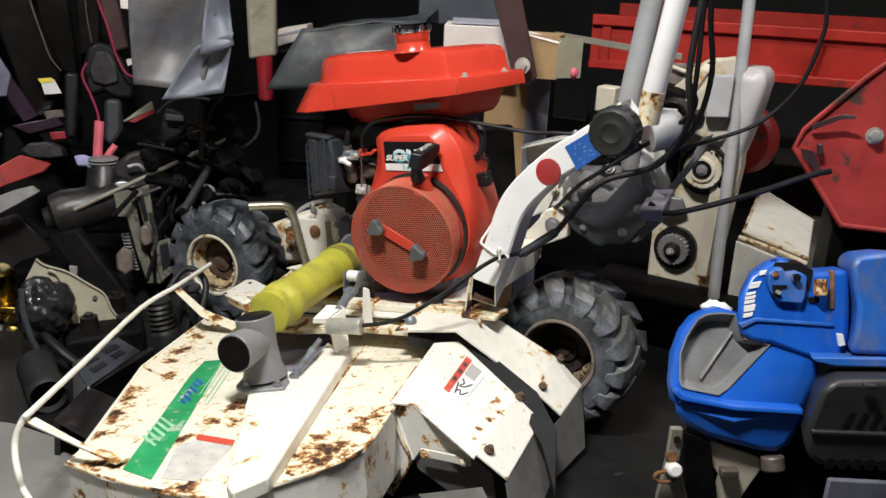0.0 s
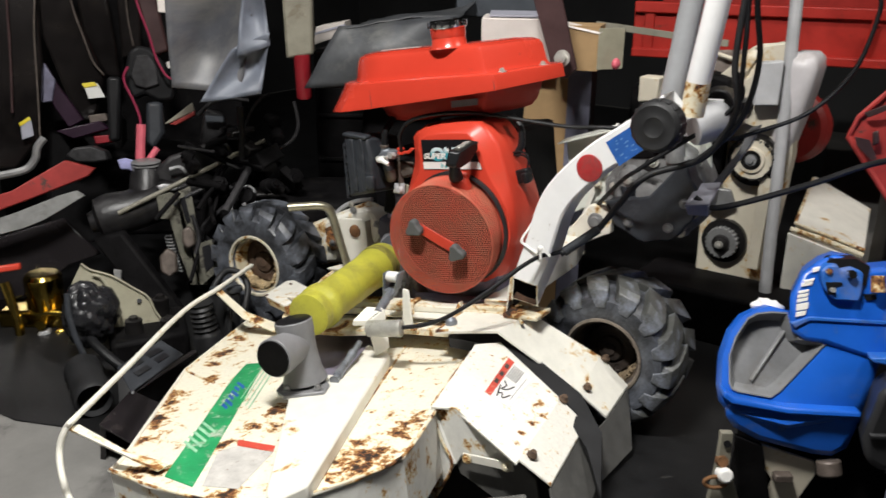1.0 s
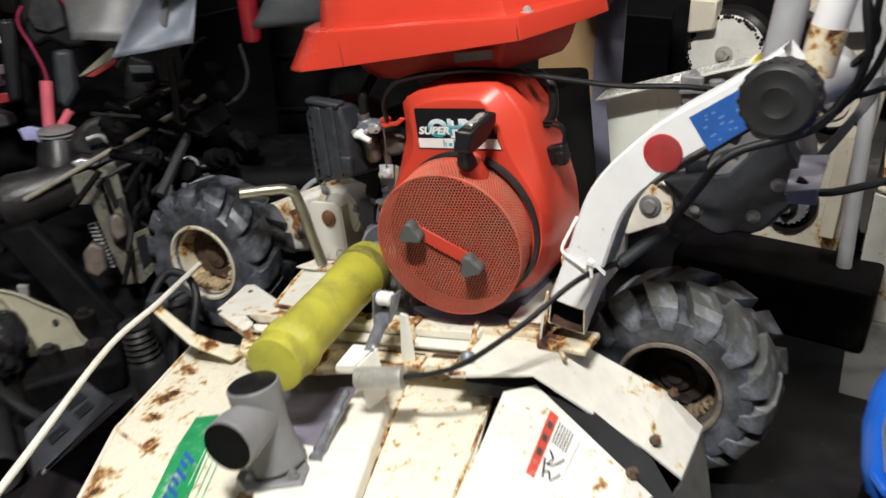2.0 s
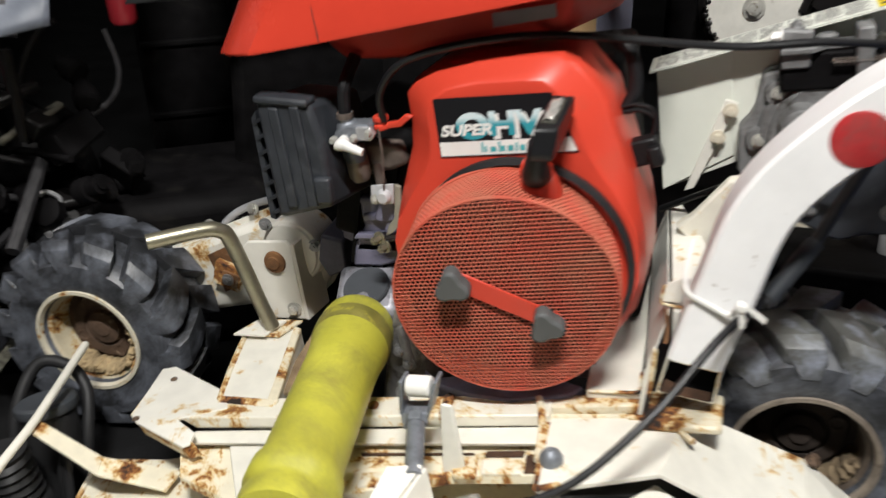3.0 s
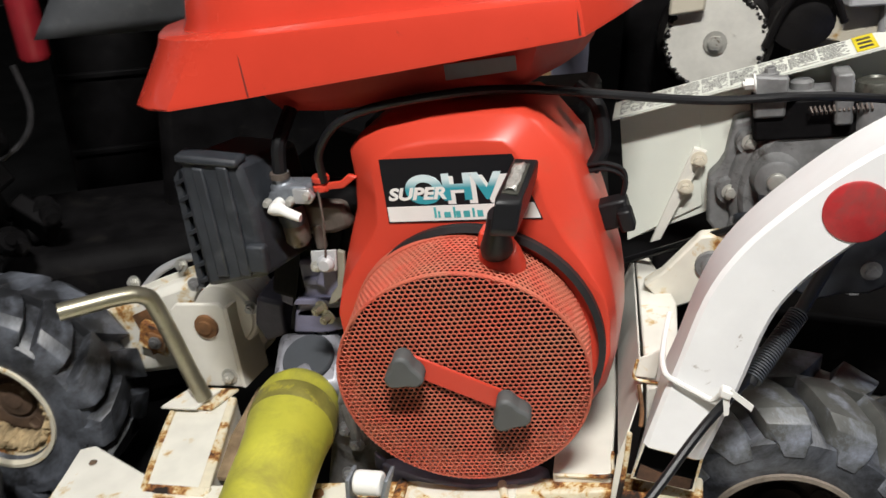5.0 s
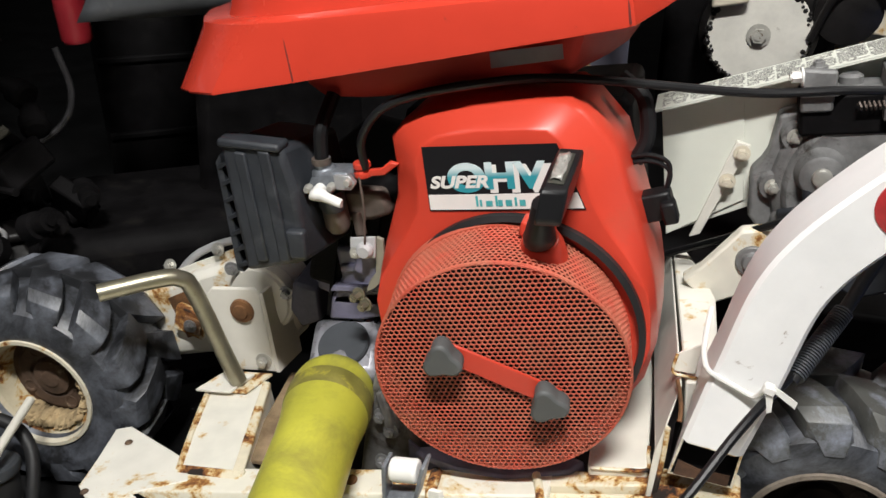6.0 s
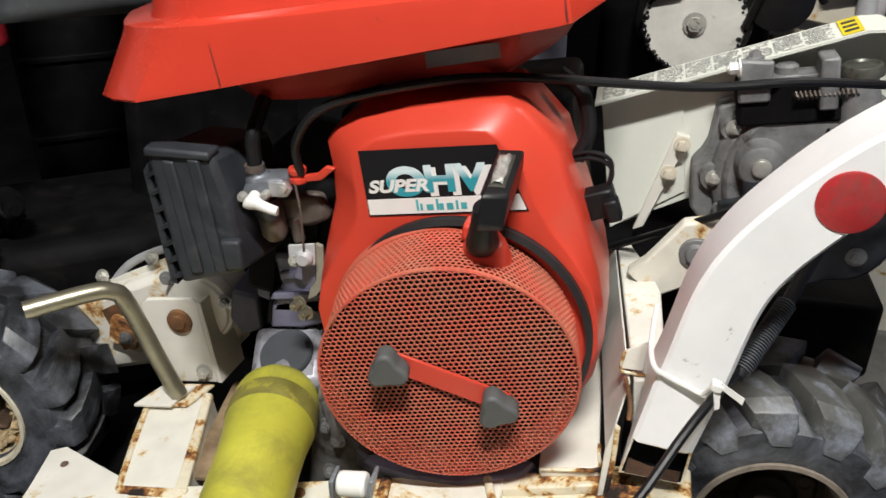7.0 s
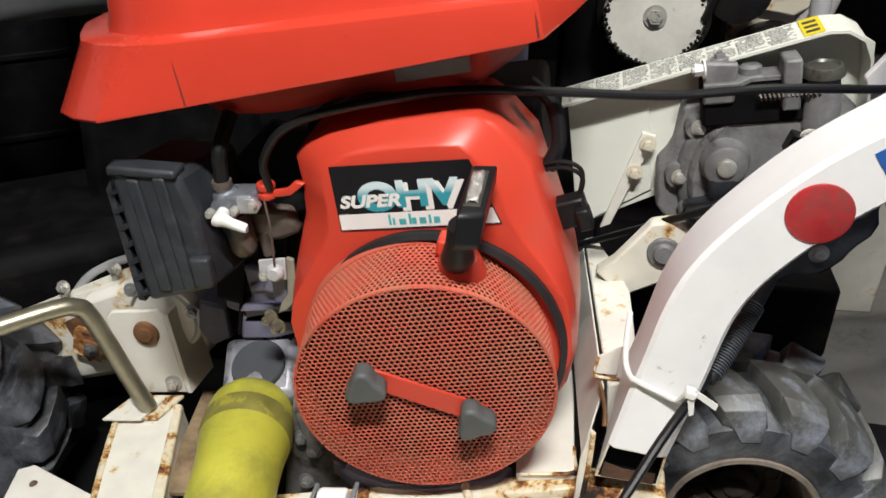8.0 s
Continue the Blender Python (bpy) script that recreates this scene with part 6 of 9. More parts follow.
AY0 = arm_y(0.671)
mid = Vector((0.311, AY0, 0.672))
part("reflector", lathe(bmesh.new(), mid, mid + Vector((0, -0.003, 0)), [(0.0255, 0), (0.0255, 0.6), (0.023, 1)], 36), REFLECTOR, arm, "red round reflector sticker")
part("info_sticker", prism(bmesh.new(), flat_y([(0.369, 0.676), (0.425, 0.711), (0.405, 0.752), (0.346, 0.719)], AY0), (0, -0.0008, 0)), STICKER_BLUE, arm)
speck = random.Random(8)
for k in range(14):
    e0, e1 = Vector((0.369, AY0 - 0.0010, 0.676)), Vector((0.425, AY0 - 0.0010, 0.711))
    up = Vector((-0.0215, 0, 0.042))
    p = e0.lerp(e1, speck.uniform(0.08, 0.85)) + up * speck.uniform(0.08, 0.85)
    w = (e1 - e0).normalized() * speck.uniform(0.003, 0.008)
    part("sticker_line", prism(bmesh.new(), [p, p + w, p + w + up * 0.05, p + up * 0.05], (0, -0.0004, 0)), PALE_BLUE, arm)
END_KNOB = Vector((0.463, -0.022, 0.754))
part("end_knob", lathe(bmesh.new(), END_KNOB, END_KNOB + Vector((0, 0.048, 0)), [(0.0, 0.06), (0.012, 0.05), (0.017, 0.0), (0.021, 0.03), (0.029, 0.05), (0.036, 0.02), (0.041, 0.09), (0.0435, 0.3), (0.0435, 0.7), (0.041, 0.92), (0.03, 1)], 36, caps=False), RUBBER_DARK, arm, "black rubber end knob", smooth=45)
for k in range(18):
    a = radians(20 * k)
    part("knob_rib", box(bmesh.new(), END_KNOB + Vector((0.0428 * math.cos(a), 0.022, 0.0428 * math.sin(a))), (0.0035, 0.026, 0.007), (0, -20 * k, 0)), RUBBER_DARK, arm, bevel=0.0012)
part("grey_handle_tube", rod(bmesh.new(), (0.429, 0.145, 0.760), (0.497, 0.213, 1.100), 0.0208), TUBE_GREY, arm, "grey handle tube")
part("white_handle_tube", tube(bmesh.new(), [(0.478, 0.125, 0.756), (0.493, 0.120, 0.811), (0.507, 0.120, 0.860), (0.521, 0.120, 0.908), (0.536, 0.120, 0.963), (0.579, 0.120, 1.120)], 0.0206, 16), WHITE_CLEAN, arm, "white handle tube")
part("tube_rust", rod(bmesh.new(), (0.478, 0.125, 0.754), (0.493, 0.120, 0.811), 0.0213), WHITE_HEAVY, arm)

# zip tie and cables
tie = part("zip_tie", tube(bmesh.new(), [(0.166, 0.090, 0.560), (0.162, 0.072, 0.546), (0.160, 0.052, 0.535), (0.163, 0.0375, 0.529), (0.171, 0.0345, 0.523), (0.19, 0.0325, 0.512), (0.202, 0.029, 0.508), (0.210, 0.020, 0.522)], 0.0026, 8), STICKER_WHITE, arm, "white plastic zip tie")
part("tie_tail", prism(bmesh.new(), [(0.217, 0.018, 0.527), (0.235, 0.018, 0.511), (0.233, 0.018, 0.505), (0.215, 0.018, 0.522)], (0, 0.0015, 0)), STICKER_WHITE, arm)
part("tie_tail", prism(bmesh.new(), [(0.210, 0.018, 0.520), (0.216, 0.018, 0.518), (0.215, 0.018, 0.501), (0.211, 0.018, 0.499)], (0, 0.0015, 0)), STICKER_WHITE, arm)
part("tie_head", box(bmesh.new(), (0.213, 0.021, 0.522), (0.010, 0.010, 0.008), (0, 25, 0)), STICKER_WHITE, arm, bevel=0.0015)
UP = [LEANING @ Vector(p) for p in ((0.36, 0.225, 0.585), (0.395, 0.245, 0.64), (0.407, 0.254, 0.69), (0.392, 0.262, 0.764), (0.395, 0.269, 0.898), (0.41, 0.27, 1.1))]
part("control_cable", tube(bmesh.new(), [(-0.014, -0.149, 0.395), (0.035, -0.134, 0.402), (0.08, -0.112, 0.418), (0.14, -0.062, 0.456), (0.185, -0.008, 0.492), (0.210, 0.026, 0.505), (0.225, 0.055, 0.503), (0.238, 0.076, 0.505)], 0.0042, 10), BLACK, mower, "black control cable")
part("cable_sleeve", tube(bmesh.new(), [(0.232, 0.066, 0.500), (0.256, 0.100, 0.515), (0.280, 0.135, 0.532), (0.316, 0.170, 0.580), (0.36, 0.200, 0.627)] + UP, 0.0064, 12), RUBBER_DARK, mower, "black corrugated cable sleeve")
LOOP = [LEANING @ Vector(p) for p in ((0.36, 0.282, 0.612), (0.45, 0.31, 0.64), (0.524, 0.332, 0.681), (0.58, 0.351, 0.755), (0.602, 0.362, 0.849), (0.599, 0.363, 0.909), (0.58, 0.36, 1.1))]
part("throttle_cable", tube(bmesh.new(), [(-0.152, 0.096, 0.70), (-0.145, 0.088, 0.735), (-0.11, 0.088, 0.765), (-0.03, 0.095, 0.776), (0.05, 0.125, 0.768), (0.2, 0.180, 0.731), (0.3, 0.20, 0.722)] + LOOP, 0.0042, 10), BLACK, mower, "black throttle cable")
part("cable", tube(bmesh.new(), [(0.10, 0.38, 0.47), (0.2, 0.303, 0.537), (0.3, 0.214, 0.613), (0.36, 0.20, 0.65)] + UP[2:], 0.0045, 10), BLACK, mower, "black cable")
for k in range(28):
    c0 = Vector((0.236, 0.072, 0.502)).lerp(Vector((0.281, 0.137, 0.533)), k / 28)
    c1 = c0 + Vector((0.043, 0.061, 0.032)).normalized() * 0.0017
    part("sleeve_ridge", rod(bmesh.new(), c0, c1, 0.0094, n=14), SLATE, mower)

# belt cover and gear case behind the arm
cover = part("belt_cover", prism(bmesh.new(), flat_y([(0.105, 0.500), (0.20, 0.535), (0.22, 0.60), (0.43, 0.60), (0.43, 0.70), (0.40, 0.722), (0.37, 0.724), (0.105, 0.672)], 0.379), (0, 0.006, 0)), BELT_WHITE, mower, "white belt cover plate", bevel=0.001)
part("cover_rim", prism(bmesh.new(), [(0.10, 0.342, 0.6705), (0.375, 0.342, 0.7275), (0.395, 0.342, 0.7265), (0.412, 0.342, 0.716), (0.420, 0.342, 0.695), (0.420, 0.342, 0.60), (0.417, 0.342, 0.60), (0.417, 0.342, 0.694), (0.410, 0.342, 0.713), (0.394, 0.342, 0.7235), (0.375, 0.342, 0.7245), (0.10, 0.342, 0.6675)], (0, 0.048, 0.0045)), BELT_WHITE, cover)
part("cover_strap", prism(bmesh.new(), flat_y([(0.133, 0.500), (0.146, 0.504), (0.203, 0.615), (0.188, 0.621)], 0.3755), (0, -0.007, 0)), WHITE, cover, bevel=0.001)
bolt((0.1935, 0.3685, 0.6065), (0, -1, 0), cover, CREAM, 0.0062, 0.008)
bolt((0.1775, 0.3685, 0.5725), (0, -1, 0), cover, CREAM, 0.0062, 0.008)
CG = Vector((0.330, 0, 0.567))
casing = part("gear_case", lathe(bmesh.new(), CG + Vector((0, 0.40, 0)), CG + Vector((0, 0.285, 0)), [(0.108, 0), (0.108, 0.42), (0.104, 0.50), (0.096, 0.53), (0.094, 0.585), (0.090, 0.615), (0.086, 0.605), (0.080, 0.60), (0.030, 0.63)], 56), CAST_DARK, mower, "grey cast gear case", smooth=45)
part("case_flange", prism(bmesh.new(), flat_y([(0.200, 0.535), (0.203, 0.588), (0.215, 0.60), (0.222, 0.612), (0.232, 0.655), (0.262, 0.662), (0.275, 0.640), (0.245, 0.590), (0.240, 0.52), (0.222, 0.50)], 0.352), (0, 0.03, 0)), CAST_DARK, casing, bevel=0.004)
for x, z in ((0.249, 0.632), (0.227, 0.574)):
    part("case_lug", lathe(bmesh.new(), (x, 0.37, z), (x, 0.344, z), [(0.020, 0), (0.018, 0.6), (0.015, 1)], 24), CAST_DARK, casing)
    bolt((x, 0.344, z), (0, -1, 0), casing, STEEL, 0.0062, 0.006)
part("case_boss", lathe(bmesh.new(), (0.274, 0.335, 0.596), (0.274, 0.312, 0.596), [(0.030, 0), (0.026, 0.4), (0.023, 0.9), (0.019, 1)], 28), CAST_DARK, casing)
part("boss_plug", lathe(bmesh.new(), (0.274, 0.313, 0.596), (0.274, 0.307, 0.596), [(0.011, 0), (0.010, 0.8), (0.008, 1)], 18), STEEL, casing)
# Shade in the hollow below the boss, made as a dark block.
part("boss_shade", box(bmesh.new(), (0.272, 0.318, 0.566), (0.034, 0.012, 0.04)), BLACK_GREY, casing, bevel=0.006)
part("case_rib", lathe(bmesh.new(), CG + Vector((0, 0.305, 0)), CG + Vector((0, 0.290, 0)), [(0.036, 0), (0.034, 0.7), (0.026, 1.0)], 36), CAST_DARK, casing)
for a in (200, 250, 300, 350):
    p = CG + Vector((0.097 * math.cos(radians(a)), 0.345, 0.097 * math.sin(radians(a))))
    part("case_lug", lathe(bmesh.new(), p, p + Vector((0, -0.022, 0)), [(0.015, 0), (0.013, 1)], 20), CAST_DARK, casing)
    bolt(p + Vector((0, -0.022, 0)), (0, -1, 0), casing, STEEL, 0.007, 0.005)
for a in (215, 260, 320):
    p = CG + Vector((0.058 * math.cos(radians(a)), 0.303, 0.058 * math.sin(radians(a))))
    part("case_web", box(bmesh.new(), p, (0.040, 0.010, 0.006), (0, -a, 0)), CAST_DARK, casing, bevel=0.002)
# Added sector that darkens the lower gear case; no such guard is known.
DARK_SECTOR = [CG + Vector((0, 0.283, 0))] + [CG + Vector(((0.099 + 0.004 * math.sin(a * 0.21)) * math.cos(radians(a)), 0.283, (0.099 + 0.004 * math.cos(a * 0.17)) * math.sin(radians(a)))) for a in range(188, 412, 8)]
part("dark_case_sector", prism(bmesh.new(), DARK_SECTOR, (0, 0.05, 0)), BLACK_GREY, casing, "black sector added over the lower gear case", bevel=0.004)
for a in (230, 300, 350):
    bolt(CG + Vector((0.075 * math.cos(radians(a)), 0.283, 0.075 * math.sin(radians(a)))), (0, -1, 0), casing, CAST_DARK, 0.007, 0.006)
part("side_stop", box(bmesh.new(), (0.340, 0.278, 0.632), (0.026, 0.02, 0.022), (0, 25, 0)), BLACK, casing, bevel=0.002)
bolt((0.348, 0.272, 0.640), (0, -1, 0.5), casing, STEEL, 0.007, 0.008)
# Black box paints the shade of the recess under the link plate.
part("recess_shade", box(bmesh.new(), (0.305, 0.352, 0.660), (0.11, 0.05, 0.045)), OIL_AND_SHADE, casing, bevel=0.004)
part("link_plate", prism(bmesh.new(), flat_z([(0.250, 0.315), (0.285, 0.315), (0.300, 0.33), (0.375, 0.33), (0.375, 0.36), (0.290, 0.36), (0.252, 0.35)], 0.690), (0, 0, -0.006)), CAST_DARK, casing, bevel=0.001)
part("link_bracket", prism(bmesh.new(), flat_y([(0.250, 0.665), (0.282, 0.665), (0.286, 0.708), (0.252, 0.712)], 0.322), (0, 0.012, 0)), CAST_DARK, casing, bevel=0.003)
bolt((0.252, 0.326, 0.704), (-1, -0.1, 0), casing, STICKER_WHITE, 0.0065, 0.009)
bolt((0.268, 0.338, 0.709), (0, 0, 1), casing, GREY_METAL, 0.006, 0.005)
part("link_arm", lathe(bmesh.new(), (0.300, 0.345, 0.686), (0.300, 0.345, 0.700), [(0.012, 0), (0.012, 0.8), (0.008, 1)], 18), CAST_DARK, casing)
part("return_spring", tube(bmesh.new(), [(0.305 + 0.0011 * k, 0.318 + 0.0042 * math.cos(1.57 * k), 0.672 + 0.0042 * math.sin(1.57 * k)) for k in range(56)], 0.0011, 6, 0), BOWL_BROWN, casing)
part("oil_neck", lathe(bmesh.new(), (0.37, 0.335, 0.63), (0.37, 0.335, 0.688), [(0.020, 0), (0.020, 0.6), (0.016, 1)], 24), CAST_DARK, casing)
part("oil_cap", lathe(bmesh.new(), (0.37, 0.333, 0.682), (0.37, 0.333, 0.699), [(0.016, 0), (0.0215, 0.2), (0.0215, 0.55), (0.019, 0.85), (0.016, 0.9), (0.014, 0.75), (0.005, 0.75)], 32), CAP_METAL, casing, "dull metal oil filler cap")
part("guide_block", box(bmesh.new(), (0.338, 0.335, 0.682), (0.018, 0.04, 0.055)), CAST_DARK, casing, bevel=0.003)
part("pivot_arm", prism(bmesh.new(), flat_y([(0.128, 0.484), (0.148, 0.460), (0.163, 0.452), (0.238, 0.482), (0.243, 0.527), (0.223, 0.547), (0.193, 0.544), (0.150, 0.499)], 0.288), (0, 0.02, 0)), WHITE_RUST, mower, bevel=0.003)
part("pivot_bolt", lathe(bmesh.new(), (0.205, 0.289, 0.508), (0.205, 0.279, 0.508), [(0.019, 0), (0.018, 0.5), (0.012, 0.55), (0.011, 1)], 22), CAST_DARK, mower, bevel=0.001)


def on_strip(x, y, lift=0.0006):
    return (x, y, 0.6705 + (x - 0.10) * 0.2073 + (y - 0.342) * 0.094 + lift)


ink = random.Random(5)
for k in range(8):
    lines = bmesh.new()
    for j in range(10):
        x, x1, y = 0.108 + 0.030 * k, 0.136 + 0.030 * k, 0.3455 + 0.0042 * j
        while x < x1 - 0.002:
            w = min(ink.uniform(0.001, 0.005), x1 - x)
            if ink.random() < 0.85:
                prism(lines, [on_strip(x, y), on_strip(x + w, y), on_strip(x + w, y + 0.0021), on_strip(x, y + 0.0021)], (0, 0, 0.0003))
            x += w + 0.0007
    part("strip_print", lines, STICKER_PRINT, cover)
part("strip_mark", prism(bmesh.new(), [on_strip(0.352, 0.344), on_strip(0.372, 0.344), on_strip(0.372, 0.388), on_strip(0.352, 0.388)], (0, 0, 0.0005)), STICKER_YELLOW, cover)
for k in range(3):
    part("strip_line", prism(bmesh.new(), [on_strip(0.355, 0.350 + 0.012 * k, 0.0013), on_strip(0.368, 0.350 + 0.012 * k, 0.0013), on_strip(0.368, 0.355 + 0.012 * k, 0.0013), on_strip(0.355, 0.355 + 0.012 * k, 0.0013)], (0, 0, 0.0004)), INK, cover)
part("cover_fold", prism(bmesh.new(), flat_y([(0.105, 0.672), (0.172, 0.687), (0.196, 0.678), (0.196, 0.545), (0.105, 0.50)], 0.376), (0, 0.002, 0)), BELT_WHITE, cover, bevel=0.001)

rail = part("side_rail", prism(bmesh.new(), flat_z([(0.1415, 0.096), (0.136, 0.151), (0.124, 0.275), (0.112, 0.395), (0.125, 0.400), (0.152, 0.320), (0.166, 0.266), (0.169, 0.190), (0.172, 0.100)], 0.472), (-0.004, 0, -0.062)), WHITE, mower, "white engine frame rail", bevel=0.002)
part("rail_web", prism(bmesh.new(), [(0.1385, 0.092, 0.4715), (0.1105, 0.392, 0.4715), (0.088, 0.392, 0.412), (0.115, 0.060, 0.412)], (-0.002, 0, 0)), RAIL_GREY, rail, bevel=0.001)
# Black strip paints the shade in the gap under the rail.
part("rail_gap_shade", prism(bmesh.new(), [(0.115, 0.062, 0.412), (0.088, 0.392, 0.412), (0.087, 0.392, 0.380), (0.114, 0.066, 0.380)], (0.002, 0, 0)), GREASE, rail)
part("rail_edge", tube(bmesh.new(), [(0.134, 0.098, 0.473), (0.1375, 0.075, 0.472), (0.139, 0.058, 0.468), (0.138, 0.048, 0.462)], 0.0022, 6, 3), RUST, rail)
clip = part("rail_clip", prism(bmesh.new(), [(0.135, 0.105, 0.500), (0.157, 0.105, 0.510), (0.150, 0.104, 0.477), (0.129, 0.104, 0.480)], (0, 0.003, 0)), WHITE, rail, "small bent clip bracket", bevel=0.001)
part("clip_flange", prism(bmesh.new(), [(0.157, 0.105, 0.512), (0.161, 0.099, 0.510), (0.155, 0.098, 0.477), (0.150, 0.103, 0.476)], (0, -0.002, 0.001)), WHITE_CLEAN, clip, bevel=0.001)
part("clip_edge", tube(bmesh.new(), [(0.134, 0.103, 0.500), (0.130, 0.102, 0.487), (0.130, 0.102, 0.479), (0.140, 0.102, 0.476), (0.152, 0.101, 0.475)], 0.0016, 6, 3), WHITE_HEAVY, clip)
part("arm_foot", prism(bmesh.new(), [(0.1255, 0.050, 0.455), (0.114, 0.050, 0.424), (0.103, 0.050, 0.366), (0.112, 0.048, 0.366), (0.1225, 0.049, 0.425), (0.1285, 0.049, 0.452)], (0, 0.004, 0)), CREAM_WHITE, mower, "thin upright gusset plate", bevel=0.001)
part("foot_edge", tube(bmesh.new(), [(0.1275, 0.048, 0.454), (0.1235, 0.047, 0.428), (0.118, 0.047, 0.400), (0.111, 0.046, 0.368)], 0.0026, 8, 4), WHITE_HEAVY, mower)
part("arm_foot", box(bmesh.new(), (0.152, 0.052, 0.374), (0.080, 0.060, 0.010)), WHITE_HEAVY, mower, bevel=0.003)
part("engine_bed", prism(bmesh.new(), flat_z([(0.047, 0.060), (0.105, 0.064), (0.090, 0.46), (0.02, 0.46)], 0.390), (0, 0, -0.012)), CREAM_WHITE, mower, bevel=0.002)
part("bed_rust", tube(bmesh.new(), [(0.050, 0.0600, 0.389), (0.080, 0.0615, 0.3885), (0.105, 0.0635, 0.389), (0.104, 0.085, 0.389), (0.1035, 0.100, 0.3885)], 0.0022, 6, 3), WHITE_HEAVY, mower)


# ---- things round the mower, in the room's frame ----
def wavy_sheet(corners, nx, ny, amp, seed, scale=9.0, curl=0.0):
    """A limp sheet between four corners."""
    a, b, c, d = (Vector(v) for v in corners)
    normal = (b - a).cross(d - a).normalized()
    bm = bmesh.new()
    grid = []
    for j in range(ny + 1):
        row = []
        for i in range(nx + 1):
            u, v = i / nx, j / ny
            p = a.lerp(b, u).lerp(d.lerp(c, u), v)
            n = noise.noise(p * scale + Vector((seed, 0, 0))) + 0.4 * noise.noise(p * scale * 2.7 + Vector((0, seed, 0)))
            p = p + normal * (amp * n + curl * math.sin(math.pi * u) * math.sin(math.pi * v))
            row.append(bm.verts.new(p))
        grid.append(row)
    for j in range(ny):
        for i in range(nx):
            bm.faces.new((grid[j][i], grid[j][i + 1], grid[j + 1][i + 1], grid[j + 1][i]))
    return bm


def room_part(name, bm, material, parent, label="", bevel=0.0, smooth=35):
    """A part given in room coordinates, under a thing that stands somewhere in the room."""
    m = parent.matrix_basis if parent.parent is None else parent.parent.matrix_basis @ parent.matrix_basis
    bm.transform(m.inverted())
    return part(name, bm, material, parent, label, bevel, smooth)


AWAY = Vector((-0.72, 0.66, -0.22)).normalized()


def slab(a, b, z0, z1, depth, lift=0.0):
    """An upright slab from plan point a to b, depth metres away behind its face."""
    a, b = Vector((*a, z0)), Vector((*b, z0))
    n = Vector((0, 0, 1)).cross((b - a).normalized()) * depth
    return prism(bmesh.new(), [a, b, b + Vector((0, 0, z1 - z0)), a + Vector((0, 0, z1 - z0 + lift))], n)


# Beyond the mat itself, this black sheet paints the unlit floor dark.
setting("mat_and_dark_floor", prism(bmesh.new(), flat_z([(0.22, -0.9), (1.6, -0.9), (1.6, 0.5), (0.45, 0.52), (0.40, 1.2), (0.0, 3.85), (-3.45, 3.85), (-3.45, -0.15), (-1.6, -0.62), (-0.79, -0.55), (-0.69, -0.51), (-0.54, -0.49), (-0.32, -0.54), (0.18, -0.75)], 0.004), (0, 0, -0.003)), PLATE_AND_SHADE, "black oily rubber floor mat, widened to paint the unlit floor dark", "mat")

# red trailer behind
trailer = thing("trailer", "red steel cargo trailer with a drop side", "trailer", m=Matrix.Translation((0.4, 1.6, 0)))
TA, TB = Vector((-0.25, 1.37)), Vector((1.6, 1.80))
room_part("side_board", slab(TA, TB, 0.655, 0.80, 0.02), RED_DARK, trailer, bevel=0.003)
for z, h, dp in ((0.772, 0.035, 0.040), (0.632, 0.028, 0.040)):
    room_part("rail", slab(TA + Vector((0.005, -0.018)), TB + Vector((0.005, -0.018)), z, z + h, dp), RED_DARK, trailer, bevel=0.004)
for f in (0.02,):
    p = TA.lerp(TB, f)
    room_part("post", slab(p + Vector((0, -0.012)), p + (TB - TA).normalized() * 0.03 + Vector((0, -0.012)), 0.65, 0.80, 0.02), RED_DARK, trailer, bevel=0.002)
p = TA.lerp(TB, 0.36)
room_part("latch_rod", rod(bmesh.new(), (p.x + 0.02, p.y - 0.05, 0.70), (p.x + 0.035, p.y - 0.05, 0.79), 0.007), RED_DARK, trailer, bevel=0.001)
room_part("bed_floor", prism(bmesh.new(), [(TA.x, TA.y, 0.66), (TB.x, TB.y, 0.66), (TB.x - 0.2, TB.y + 0.8, 0.66), (TA.x - 0.2, TA.y + 0.8, 0.66)], (0, 0, -0.03)), RED_DARK, trailer)
room_part("far_board", slab(TA + Vector((-0.2, 0.8)), TB + Vector((-0.2, 0.8)), 0.655, 0.82, 0.02), RED_DARK, trailer)
for x, y in ((0.1, 1.75), (1.2, 2.0)):
    room_part("stand", rod(bmesh.new(), (x, y, 0), (x, y, 0.64), 0.04), OIL_AND_SHADE, trailer)

# white tiller with open gear side
SET_BACK = Vector((-0.06, 0.11, -0.02))


def set_back(bm):
    bm.transform(Matrix.Translation(SET_BACK))
    return bm


tiller = thing("white_tiller", "white rusty tiller with its gear side open", "tiller", m=Matrix.Translation((0.28, 0.74, 0)))
room_part("side_plate", set_back(prism(bmesh.new(), flat_y([(0.255, 0.12), (0.43, 0.12), (0.46, 0.50), (0.44, 0.70), (0.37, 0.735), (0.29, 0.70), (0.25, 0.66), (0.245, 0.45), (0.25, 0.38)], 0.735), (0, 0.06, 0))), CREAM, tiller, bevel=0.004)
room_part("base", box(bmesh.new(), (0.27, 0.78, 0.07), (0.40, 0.2, 0.14)), OIL_AND_SHADE, tiller, bevel=0.01)
room_part("upper_body", prism(bmesh.new(), flat_y([(-0.02, 0.40), (0.24, 0.40), (0.24, 0.66), (0.10, 0.69), (-0.02, 0.62)], 0.80), (0, 0.12, 0)), OIL_AND_SHADE, tiller, bevel=0.01)
